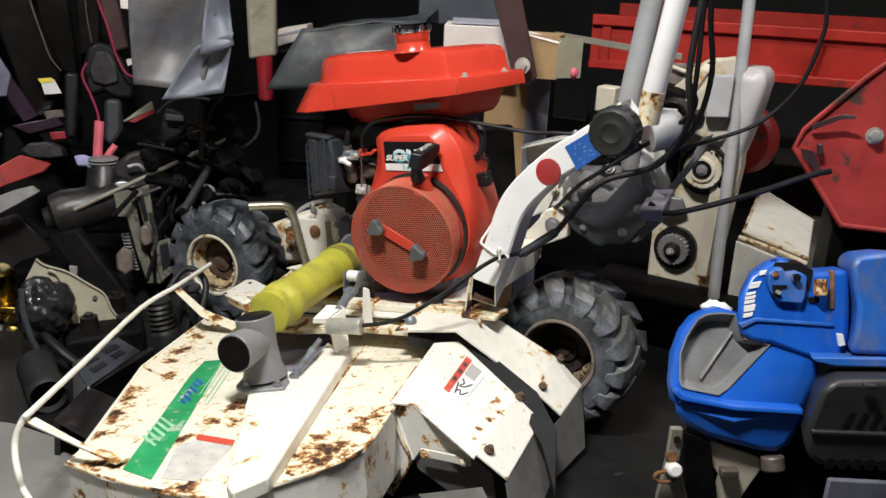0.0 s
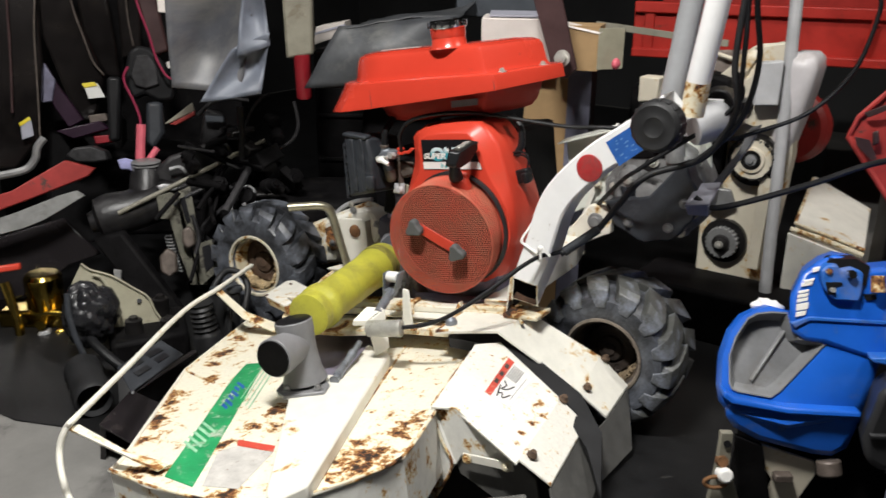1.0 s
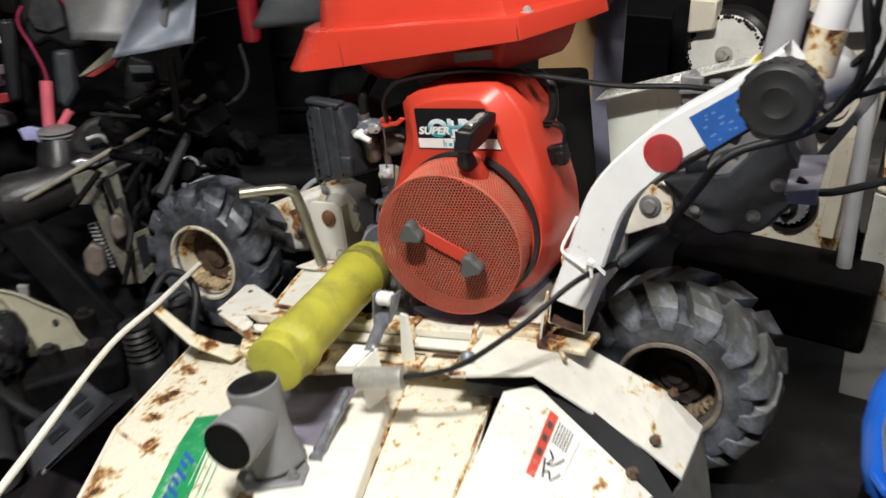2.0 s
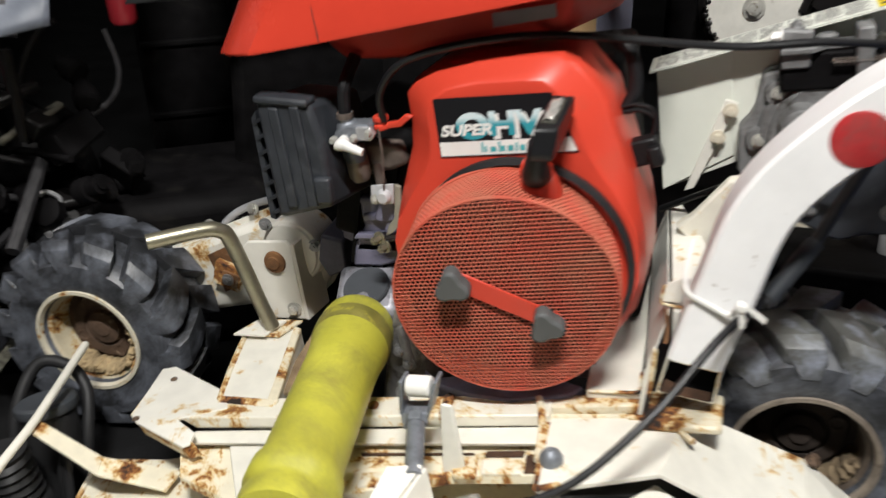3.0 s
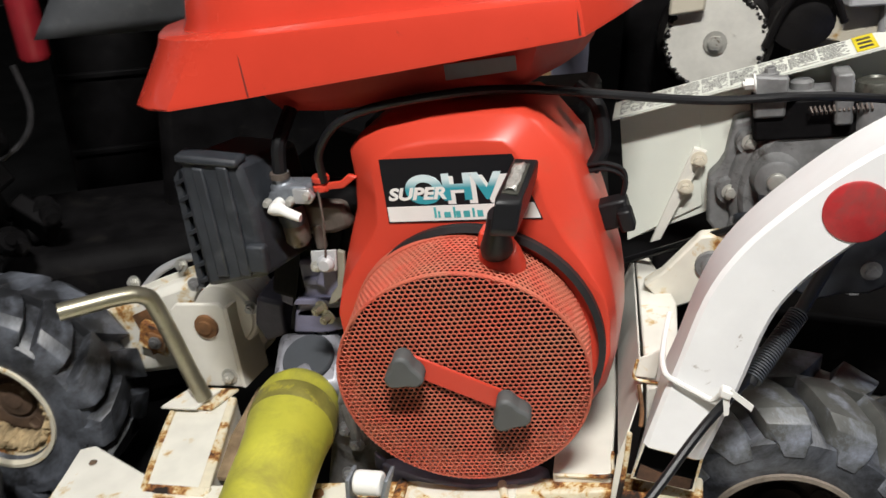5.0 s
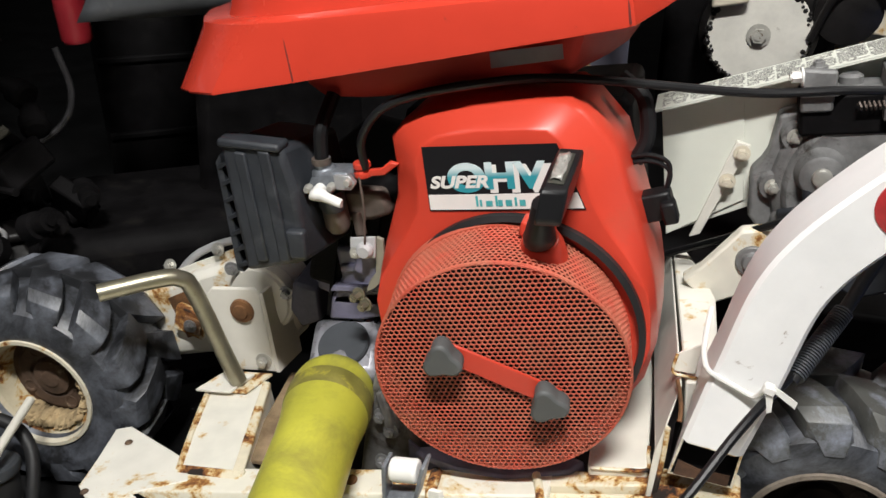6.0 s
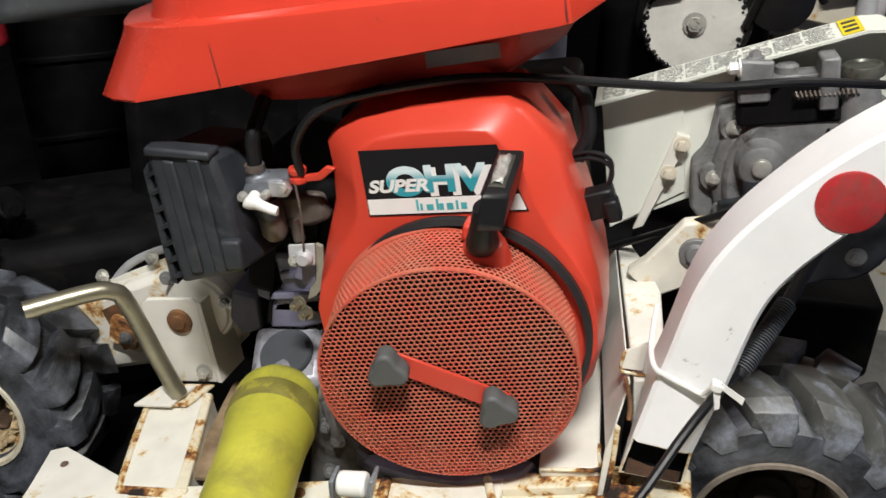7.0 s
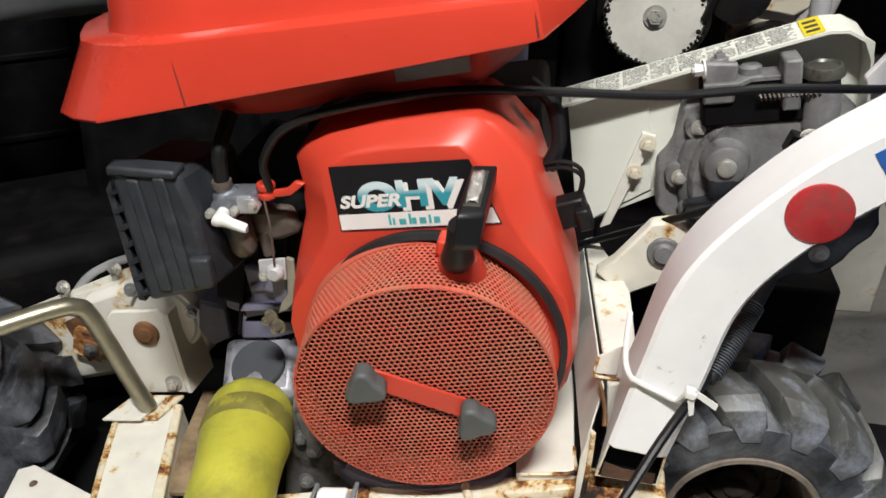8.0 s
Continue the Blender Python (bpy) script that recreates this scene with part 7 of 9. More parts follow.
thicken(room_part("hood_inside", wavy_sheet([(0.166, 0.860, 0.605), (0.301, 0.860, 0.643), (0.291, 0.860, 0.733), (0.166, 0.860, 0.721)], 16, 10, 0.012, 3.1, 16), HOOD_BROWN, tiller, "brown stained inside of the torn hood", smooth=50), 0.004)
room_part("torn_hood", tube(bmesh.new(), [(0.166, 0.850, 0.721), (0.203, 0.850, 0.710), (0.233, 0.850, 0.706), (0.263, 0.850, 0.725), (0.287, 0.850, 0.740), (0.321, 0.850, 0.745), (0.344, 0.850, 0.751)], 0.0055, 10, 4), CREAM, tiller, "curled cream edge of the torn hood")
thicken(room_part("hood_lip", wavy_sheet([(0.157, 0.840, 0.624), (0.236, 0.840, 0.621), (0.294, 0.840, 0.726), (0.276, 0.840, 0.733)], 10, 5, 0.006, 7.7, 20), CREAM, tiller, smooth=50), 0.004)
room_part("hood_top", prism(bmesh.new(), [(0.284, 0.840, 0.739), (0.349, 0.840, 0.754), (0.360, 0.840, 0.702), (0.301, 0.840, 0.681)], (0, 0.03, 0)), CREAM, tiller, bevel=0.004)
room_part("hood_corner", prism(bmesh.new(), flat_y([(0.05, 0.60), (0.10, 0.61), (0.10, 0.665), (0.05, 0.665)], 0.68), (0, 0.05, 0)), CREAM, tiller, bevel=0.004)
hood = bmesh.new()
for_rings = []
for z, mid, half in ((0.16, 0.408, 0.017), (0.46, 0.420, 0.020), (0.58, 0.438, 0.030), (0.66, 0.448, 0.036), (0.715, 0.455, 0.037), (0.738, 0.455, 0.033), (0.752, 0.455, 0.022)):
    deep = min(0.07, half * 2)
    for_rings.append([(mid + x, 0.775 + dy, z) for x, dy in round_rect(-half, half, -deep, deep, half * 0.7, 4)])
loft(hood, for_rings)
room_part("belt_hood", set_back(hood), HOOD_WHITE, tiller, "grey rounded belt hood", smooth=50)
room_part("red_disc_guard", set_back(lathe(bmesh.new(), (0.40, 0.96, 0.53), (0.41, 1.0, 0.53), [(0.085, 0), (0.098, 0.3), (0.098, 1)], 32)), RED_CHIPPED, tiller)
room_part("post", rod(bmesh.new(), (0.404, 0.767, 0.02), (0.335, 0.885, 1.279), 0.0150), GREY_LIGHT, tiller, "grey upright post")
room_part("post_box", set_back(prism(bmesh.new(), [(0.366, 0.669, 0.625), (0.424, 0.676, 0.630), (0.420, 0.689, 0.735), (0.364, 0.682, 0.728)], (-0.01, 0.03, 0))), GREY_LIGHT, tiller, bevel=0.004)
room_part("slot_plate", set_back(prism(bmesh.new(), flat_y([(0.405, 0.46), (0.425, 0.46), (0.43, 0.60), (0.412, 0.60)], 0.728), (0, 0.006, 0))), CREAM, tiller, bevel=0.001)


def gear_wheel(c, R, teeth, material, parent, name="gear"):
    cx, cy, cz = c
    ring = []
    for k in range(teeth * 4):
        a = 2 * math.pi * k / (teeth * 4)
        r = R if k % 4 in (1, 2) else R * 0.92
        ring.append((cx + r * math.cos(a), cy, cz + r * math.sin(a)))
    g = room_part(name, prism(bmesh.new(), ring, (0, 0.02, 0)), material, parent, bevel=0.001)
    g2 = lathe(bmesh.new(), (cx, cy + 0.004, cz), (cx, cy - 0.02, cz), [(R * 0.55, 0), (R * 0.52, 0.5), (R * 0.34, 0.6), (R * 0.33, 0.9), (R * 0.2, 0.92), (R * 0.18, 1.0)], 28)
    room_part("gear_hub", g2, GREASE, parent)
    room_part("gear_bolt", hex_bolt(bmesh.new(), (cx, cy - 0.018, cz), (0, -1, 0), R * 0.16, 0.008), STEEL, parent)
    return g


room_part("gear_cover", set_back(prism(bmesh.new(), flat_y([(0.26, 0.60), (0.30, 0.66), (0.37, 0.71), (0.43, 0.72), (0.43, 0.58), (0.40, 0.56), (0.34, 0.57), (0.30, 0.54)], 0.715), (0, 0.02, 0))), CREAM, tiller, bevel=0.003)
room_part("cover_lug", set_back(lathe(bmesh.new(), (0.335, 0.715, 0.615), (0.335, 0.695, 0.615), [(0.022, 0), (0.020, 0.7), (0.012, 1)], 20)), GREASE, tiller)
room_part("gear_bracket", set_back(prism(bmesh.new(), flat_y([(0.395, 0.20), (0.425, 0.20), (0.43, 0.44), (0.40, 0.46)], 0.700), (0, 0.01, 0))), CREAM, tiller, bevel=0.002)
room_part("gear_bracket", set_back(prism(bmesh.new(), flat_y([(0.255, 0.36), (0.30, 0.34), (0.345, 0.37), (0.33, 0.40), (0.27, 0.40)], 0.700), (0, 0.012, 0))), GREY_METAL, tiller, bevel=0.003)
DC = Vector((0.315, 0.800, 0.468))
room_part("gear_disc", lathe(bmesh.new(), DC + Vector((0, 0.02, 0)), DC, [(0.0507, 0), (0.0512, 0.7), (0.0486, 1.0), (0.0334, 1.0), (0.0324, 1.3), (0.0253, 1.35), (0.0233, 0.8), (0.0, 0.8)], 40, caps=False), CREAM, tiller, "greasy cream gear disc", smooth=40)
room_part("disc_seal", lathe(bmesh.new(), DC, DC + Vector((0, -0.006, 0)), [(0.0284, 0), (0.0263, 1), (0.0172, 1), (0.0162, 0)], 32), GREASE, tiller)
room_part("disc_hub", lathe(bmesh.new(), DC + Vector((0, 0.004, 0)), DC + Vector((0, -0.010, 0)), [(0.0152, 0), (0.0142, 0.8), (0.0081, 0.85), (0.0071, 1.2)], 24), GREY_METAL, tiller)
caked = bmesh.new()
clot = random.Random(31)
for k in range(46):
    a = 2 * math.pi * k / 46
    rr, w = 0.0507 - clot.uniform(-0.003, 0.002), clot.uniform(0.0018, 0.0042)
    lathe(caked, DC + Vector((rr * math.cos(a), 0.006, rr * math.sin(a))), DC + Vector((rr * math.cos(a), -0.004, rr * math.sin(a))), [(w * 1.2, 0), (w, 0.6), (w * 0.4, 1)], 7)
room_part("caked_grease", caked, GREASE, tiller, "black grease caked on the rim")
room_part("gear_back", lathe(bmesh.new(), DC + Vector((0, 0.02, -0.006)), DC + Vector((0, 0.05, -0.006)), [(0.0649, 0), (0.0659, 1)], 32), GREASE, tiller)
gear_wheel((0.264, 0.81, 0.235), 0.043, 22, GREY_METAL, tiller)
room_part("gear_back", lathe(bmesh.new(), (0.264, 0.83, 0.235), (0.264, 0.865, 0.235), [(0.058, 0), (0.06, 1)], 32), GREASE, tiller)
room_part("belt_disc", lathe(bmesh.new(), (0.1207, 0.70, 0.562), (0.1207, 0.72, 0.562), [(0.006, 0), (0.070, 0.05), (0.074, 0.4), (0.074, 1)], 40), DISC_WHITE, tiller, "greasy white belt disc")
room_part("disc_bolt", hex_bolt(bmesh.new(), (0.1207, 0.70, 0.562), (0, -1, 0.1), 0.011, 0.008), STEEL, tiller)
room_part("disc_rim", lathe(bmesh.new(), (0.1207, 0.712, 0.562), (0.1207, 0.76, 0.562), [(0.076, 0), (0.084, 0.2), (0.086, 1)], 40), GREASE, tiller)
blot = random.Random(9)
smears = bmesh.new()
for k in range(64):
    a = 2 * math.pi * k / 64
    r, w = 0.0735 - blot.uniform(0, 0.007), blot.uniform(0.002, 0.005)
    lathe(smears, (0.1207 + r * math.cos(a), 0.7035, 0.562 + r * math.sin(a)), (0.1207 + r * math.cos(a), 0.6985, 0.562 + r * math.sin(a)), [(w * 1.2, 0), (w, 0.6), (w * 0.4, 1)], 7)
room_part("grease_rim", smears, GREASE, tiller, "black grease caked on the rim")
room_part("idler", lathe(bmesh.new(), (0.235, 0.70, 0.60), (0.235, 0.76, 0.60), [(0.02, 0), (0.045, 0.1), (0.05, 1)], 28), GREASE, tiller)
room_part("idler_arm", tube(bmesh.new(), [(0.19, 0.70, 0.56), (0.215, 0.69, 0.63), (0.26, 0.69, 0.645), (0.29, 0.70, 0.60)], 0.006), GREASE, tiller)

# cream rusty chute cover beside it
chute = thing("chute_cover", "cream sheet-metal chute cover with rusty edges", "machine cover", m=Matrix.Translation((0.47, 1.18, 0)))
room_part("upper_face", prism(bmesh.new(), [(0.403, 1.170, 0.358), (0.559, 1.182, 0.286), (0.598, 0.858, 0.271), (0.433, 0.842, 0.313)], (0.0, 0.02, -0.02)), WHITE, chute, bevel=0.002)
room_part("lower_face", prism(bmesh.new(), [(0.422, 0.821, 0.292), (0.586, 0.836, 0.250), (0.586, 0.846, 0.000), (0.422, 0.831, 0.000)], (0.01, 0.03, 0)), WHITE, chute, bevel=0.002)
room_part("back_face", prism(bmesh.new(), [(0.403, 1.170, 0.358), (0.559, 1.182, 0.286), (0.559, 1.182, 0.0), (0.403, 1.170, 0.0)], (0.0, 0.02, 0)), WHITE, chute)
room_part("rust_edge", tube(bmesh.new(), [(0.426, 0.827, 0.301), (0.495, 0.838, 0.287), (0.598, 0.846, 0.260)], 0.007, 8, 0), WHITE_HEAVY, chute)
room_part("rust_edge", tube(bmesh.new(), [(0.403, 1.170, 0.358), (0.433, 0.842, 0.313), (0.598, 0.858, 0.271)], 0.004, 8, 0), WHITE_HEAVY, chute)

# red hexagonal guard on the right
guard2 = thing("red_rotor_cover", "red sheet-metal rotor cover, chipped and rusty", "machine cover", m=Matrix.Translation((0.75, 0.55, 0)))
room_part("front_sheet", prism(bmesh.new(), [(0.572, 0.478, 0.614), (0.584, 0.482, 0.653), (0.671, 0.515, 0.760), (0.706, 0.530, 0.796), (0.95, 0.60, 0.90), (0.98, 0.56, 0.47), (0.70, 0.470, 0.468), (0.688, 0.466, 0.475)], (-0.008, 0.014, 0)), RED_CHIPPED, guard2, bevel=0.003)
room_part("edge_fold", tube(bmesh.new(), [(0.706, 0.528, 0.796), (0.671, 0.513, 0.760), (0.584, 0.480, 0.653), (0.572, 0.476, 0.614), (0.688, 0.464, 0.472), (0.98, 0.555, 0.468)], 0.006, 8, 0), RED_CHIPPED, guard2)
room_part("lower_box", prism(bmesh.new(), [(0.67, 0.50, 0.46), (1.0, 0.58, 0.46), (1.0, 0.58, 0.0), (0.67, 0.50, 0.0)], (-0.05, 0.25, 0)), OIL_AND_SHADE, guard2, bevel=0.004)
room_part("wing_bolt", hex_bolt(bmesh.new(), (0.712, 0.506, 0.655), (0.3, -1, 0), 0.011, 0.014), STEEL, guard2)
room_part("hinge_strap", prism(bmesh.new(), [(0.593, 0.470, 0.665), (0.649, 0.470, 0.695), (0.676, 0.470, 0.695), (0.673, 0.470, 0.688), (0.649, 0.470, 0.684), (0.601, 0.470, 0.656)], (0.001, -0.004, 0)), BROWN_IRON, guard2, bevel=0.001)
room_part("hinge_lump", prism(bmesh.new(), [(0.614, 0.468, 0.630), (0.624, 0.468, 0.635), (0.630, 0.468, 0.612), (0.618, 0.468, 0.603)], (0.001, -0.010, 0)), BROWN_IRON, guard2, bevel=0.003)
room_part("chipped_edge", prism(bmesh.new(), [(0.584, 0.468, 0.617), (0.611, 0.468, 0.614), (0.630, 0.468, 0.579), (0.620, 0.468, 0.575), (0.591, 0.468, 0.599)], (0.001, -0.003, 0)), BROWN_IRON, guard2)

# cabinet with cartons on it
cabinet = thing("cabinet", "lavender grey metal cabinet with a tan side", "cabinet", m=Matrix.Translation((-0.13, 0.62, 0)))
room_part("tan_side", slab((-0.20, 0.55), (-0.105, 0.60), 0.0, 0.68, 0.012), CARDBOARD, cabinet)
room_part("front", slab((-0.105, 0.60), (-0.055, 0.63), 0.0, 0.68, 0.012), LAVENDER_DIM, cabinet, bevel=0.002)
room_part("body", slab((-0.42, 0.50), (-0.06, 0.64), 0.0, 0.675, 0.3), OIL_AND_SHADE, cabinet)
carton = thing("carton", "white printed carton on the cabinet", "box", m=Matrix.Translation((-0.2, 0.5, 0.68)))
room_part("carton_body", slab((-0.275, 0.455), (-0.125, 0.535), 0.68, 0.80, 0.16), CARTON, carton, bevel=0.002)
room_part("carton_lid", prism(bmesh.new(), [(-0.265, 0.475, 0.803), (-0.135, 0.545, 0.803), (-0.195, 0.66, 0.806), (-0.33, 0.59, 0.806)], (0, 0, 0.004)), LAVENDER, carton)
box2 = thing("cardboard_box", "open brown cardboard box with white flaps", "box", m=Matrix.Translation((-0.04, 0.54, 0.68)))
room_part("box_body", slab((-0.11, 0.515), (-0.005, 0.545), 0.685, 0.79, 0.10), CARDBOARD, box2, bevel=0.001)
room_part("flap", prism(bmesh.new(), [(-0.11, 0.512, 0.792), (-0.005, 0.542, 0.772), (0.0, 0.548, 0.778), (-0.108, 0.52, 0.80)], (0, 0.01, 0.002)), CARTON, box2)
room_part("end_flap", slab((-0.005, 0.543), (0.035, 0.60), 0.69, 0.785, 0.006), BRACKET_TAN, box2)
room_part("pink_ball", lathe(bmesh.new(), (0.025, 0.56, 0.705), (0.045, 0.56, 0.705), [(0.004, 0), (0.012, 0.25), (0.014, 0.5), (0.012, 0.75), (0.004, 1)], 16), PINK, box2)

# machine under a grey vinyl cover, behind the engine
covered = thing("covered_machine", "dark machine under a grey vinyl cover", "machine", m=Matrix.Translation((-0.6, 0.75, 0)))
# Near-black body stands in for the unlit area below the cover.
room_part("body", prism(bmesh.new(), [(-0.74, 0.50, 0.0), (-0.40, 0.70, 0.0), (-0.40, 0.70, 0.62), (-0.70, 0.52, 0.58)], (-0.25, 0.4, 0)), OIL_AND_SHADE, covered, bevel=0.02)
cv = room_part("cover", wavy_sheet([(-0.755, 0.335, 0.60), (-0.45, 0.555, 0.60), (-0.44, 0.60, 0.79), (-0.70, 0.42, 0.76)], 18, 10, 0.018, 5.5, 6, 0.04), MAT_DARK, covered, "grey vinyl cover sheet")
cv.modifiers.new("solid", "SOLIDIFY").thickness = 0.003
cv = room_part("cover_top", wavy_sheet([(-0.70, 0.42, 0.76), (-0.44, 0.60, 0.79), (-0.60, 0.95, 0.80), (-0.90, 0.80, 0.74)], 12, 10, 0.02, 2.5, 6), MAT_DARK, covered)
cv.modifiers.new("solid", "SOLIDIFY").thickness = 0.003
grey_box = thing("machine_casing", "dark blue-grey steel machine casing on a stand", "machine", m=Matrix.Translation((-0.5, 0.98, 0)))
room_part("casing", slab((-0.66, 0.93), (-0.40, 1.06), 0.76, 0.98, 0.25), GREY_BLUE, grey_box, bevel=0.004)
room_part("stand", slab((-0.60, 1.05), (-0.44, 1.13), 0.0, 0.76, 0.1), OIL_AND_SHADE, grey_box)

shelf_box = thing("carton", "white printed carton lying on dark machine parts", "box", m=Matrix.Translation((-0.78, 0.70, 0.78)))
room_part("carton_body", prism(bmesh.new(), [(-1.066, 0.720, 0.662), (-0.982, 0.780, 0.698), (-0.987, 0.780, 0.736), (-1.055, 0.720, 0.719)], (-0.05, 0.09, 0.0)), CARTON, shelf_box, bevel=0.002)
room_part("carton_band", prism(bmesh.new(), [(-1.059, 0.719, 0.694), (-0.981, 0.779, 0.723), (-0.983, 0.779, 0.728), (-1.059, 0.719, 0.701)], (-0.004, -0.001, 0.0)), LAVENDER, shelf_box)
pile = thing("machine_part", "oily dark machine casing under a white carton", "machine part", m=Matrix.Translation((-0.82, 0.75, 0)))
room_part("casing", prism(bmesh.new(), [(-0.98, 0.62, 0.0), (-0.72, 0.80, 0.0), (-0.80, 0.95, 0.0), (-1.06, 0.78, 0.0)], (0, 0, 0.662)), OIL_AND_SHADE, pile, bevel=0.01)
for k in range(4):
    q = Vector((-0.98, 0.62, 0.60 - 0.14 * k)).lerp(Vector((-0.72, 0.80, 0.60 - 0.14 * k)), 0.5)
    room_part("casing_rib", box(bmesh.new(), q, (0.30, 0.016, 0.012), (0, 0, 34.7)), OIL_AND_SHADE, pile, bevel=0.003)
    room_part("casing_bolt", hex_bolt(bmesh.new(), q + Vector((0.11, 0.066, 0.05)), (0.57, -0.82, 0), 0.010, 0.008), OIL_AND_SHADE, pile)

# dark tiller with a torn mudguard
old = thing("dark_tiller", "oily dark tiller with a torn grey mudguard", "tiller", m=Matrix.Translation((-1.0, 0.25, 0)))
barrel = room_part("gear_barrel", lathe(bmesh.new(), (-1.235, -0.035, 0.225), (-0.95, 0.40, 0.345), [(0.022, 0), (0.028, 0.0), (0.032, 0.03), (0.060, 0.05), (0.066, 0.12), (0.058, 0.2), (0.055, 0.42), (0.046, 0.45), (0.044, 0.8), (0.058, 0.83), (0.06, 1)], 28), OILY_MID, old, "greasy dark gear barrel")
room_part("barrel_boss", lathe(bmesh.new(), (-1.16, 0.10, 0.27), (-1.18, 0.13, 0.37), [(0.05, 0), (0.045, 0.7), (0.03, 1)], 24), OILY_MID, barrel)
for k in range(5):
    room_part("spring_coil", lathe(bmesh.new(), (-1.178, 0.125, 0.338 + 0.009 * k), (-1.178, 0.125, 0.344 + 0.009 * k), [(0.036, 0), (0.041, 0.5), (0.036, 1)], 24), GREY_METAL, barrel)
room_part("barrel_stand", box(bmesh.new(), (-1.05, 0.24, 0.14), (0.14, 0.18, 0.28), (0, 0, 35)), OIL_AND_SHADE, old, bevel=0.02)
room_part("spring", tube(bmesh.new(), [(-1.06 + 0.012 * math.cos(k * 1.57) + 0.0008 * k, 0.085 + 0.012 * math.sin(k * 1.57), 0.19 - 0.0022 * k) for k in range(48)], 0.0022, 6, 0), CAST_DARK, old)
room_part("shift_rod", rod(bmesh.new(), (-1.145, -0.005, 0.262), (-0.915, 0.335, 0.437), 0.0065), BEIGE, old, "long shift rod")
room_part("brace", prism(bmesh.new(), [(-1.18, -0.075, 0.20), (-1.12, -0.02, 0.215), (-0.93, 0.02, 0.0), (-1.01, -0.04, 0.0)], (-0.02, 0.03, 0)), OIL_AND_SHADE, old, bevel=0.008)
fl = room_part("mudguard", wavy_sheet([(-0.875, 0.0, 0.63), (-0.755, 0.11, 0.615), (-0.74, 0.165, 0.85), (-0.885, 0.01, 0.85)], 14, 14, 0.012, 7.7, 8, -0.03), GUARD_GREY, old, "grey vinyl mudguard, torn")
fl.modifiers.new("solid", "SOLIDIFY").thickness = 0.003
fl = room_part("mudguard_flap", wavy_sheet([(-0.80, 0.02, 0.60), (-0.705, 0.13, 0.615), (-0.695, 0.16, 0.76), (-0.765, 0.10, 0.72)], 14, 12, 0.02, 9.1, 10, -0.035), TARP, old, "folded blue-grey flap")
fl.modifiers.new("solid", "SOLIDIFY").thickness = 0.003
fl = room_part("mudguard_flap", wavy_sheet([(-0.75, 0.10, 0.70), (-0.695, 0.16, 0.73), (-0.715, 0.165, 0.86), (-0.745, 0.13, 0.86)], 8, 10, 0.015, 4.4, 12, -0.015), TARP, old)
fl.modifiers.new("solid", "SOLIDIFY").thickness = 0.003
room_part("white_panel", prism(bmesh.new(), [(-0.965, 0.05, 0.800), (-0.915, 0.10, 0.793), (-0.865, 0.165, 0.825), (-0.865, 0.165, 0.90), (-0.965, 0.05, 0.90)], (-0.01, 0.02, 0)), CARTON, old, bevel=0.002)
room_part("engine_mass", box(bmesh.new(), (-0.80, 0.46, 0.15), (0.30, 0.30, 0.28), (0, 0, 35)), OIL_AND_SHADE, old, bevel=0.03)
rng = random.Random(11)
for k in range(34):
    base = Vector((-1.0, 0.12, 0.10)).lerp(Vector((-0.86, 0.28, 0.10)), rng.random()) + Vector((rng.uniform(-0.05, 0.05), rng.uniform(-0.04, 0.06), rng.uniform(0.0, 0.34)))
    way = Vector((rng.uniform(-1, 1), rng.uniform(-1, 1), rng.uniform(-1, 1))).normalized()
    paint = OIL_AND_SHADE if rng.random() < 0.72 else rng.choice((GREASE, OILY_GREY, OILY_GREY))
    kind = rng.random()
    if kind < 0.35:
        room_part("linkage", rod(bmesh.new(), base, base + way * rng.uniform(0.06, 0.2), rng.uniform(0.004, 0.011), n=10), paint, old)
    elif kind < 0.6:
        room_part("boss", lathe(bmesh.new(), base, base + way * rng.uniform(0.02, 0.06), [(0.016, 0), (0.022, 0.08), (0.022, 0.6), (0.016, 0.62), (0.014, 0.9), (0.008, 0.92), (0.008, 1)], 18), OIL_AND_SHADE, old, smooth=30)
    elif kind < 0.85:
        room_part("plate", box(bmesh.new(), base, (rng.uniform(0.03, 0.11), rng.uniform(0.008, 0.03), rng.uniform(0.03, 0.10)), (rng.uniform(-30, 30), rng.uniform(-40, 40), rng.uniform(0, 80))), paint, old, bevel=0.004)
    else:
        side = way.orthogonal() * 0.06
        room_part("hose", tube(bmesh.new(), [base, base + way * 0.06 + side, base + way * 0.13 + side * 0.6, base + way * 0.19], 0.006, 8), paint, old)
room_part("beige_post", prism(bmesh.new(), [(-0.825, 0.345, 0.67), (-0.775, 0.40, 0.68), (-0.78, 0.41, 1.0), (-0.84, 0.35, 1.0)], (-0.03, 0.04, 0)), BEIGE, old, bevel=0.008)
room_part("red_canister", lathe(bmesh.new(), (-0.80, 0.385, 0.56), (-0.805, 0.385, 0.68), [(0.018, 0), (0.022, 0.05), (0.022, 1)], 20), CANISTER, old, "red canister")
room_part("lever_post", prism(bmesh.new(), [(-1.396, 0.18, 0.591), (-1.374, 0.213, 0.591), (-1.361, 0.176, 0.404), (-1.379, 0.149, 0.403)], AWAY * 0.04), BLACK, old, bevel=0.01)
room_part("lever_post", prism(bmesh.new(), [(-1.411, 0.306, 0.899), (-1.376, 0.351, 0.899), (-1.341, 0.372, 0.654), (-1.371, 0.331, 0.638)], AWAY * 0.03), BROWN_IRON, old, "brown lever post", bevel=0.008)
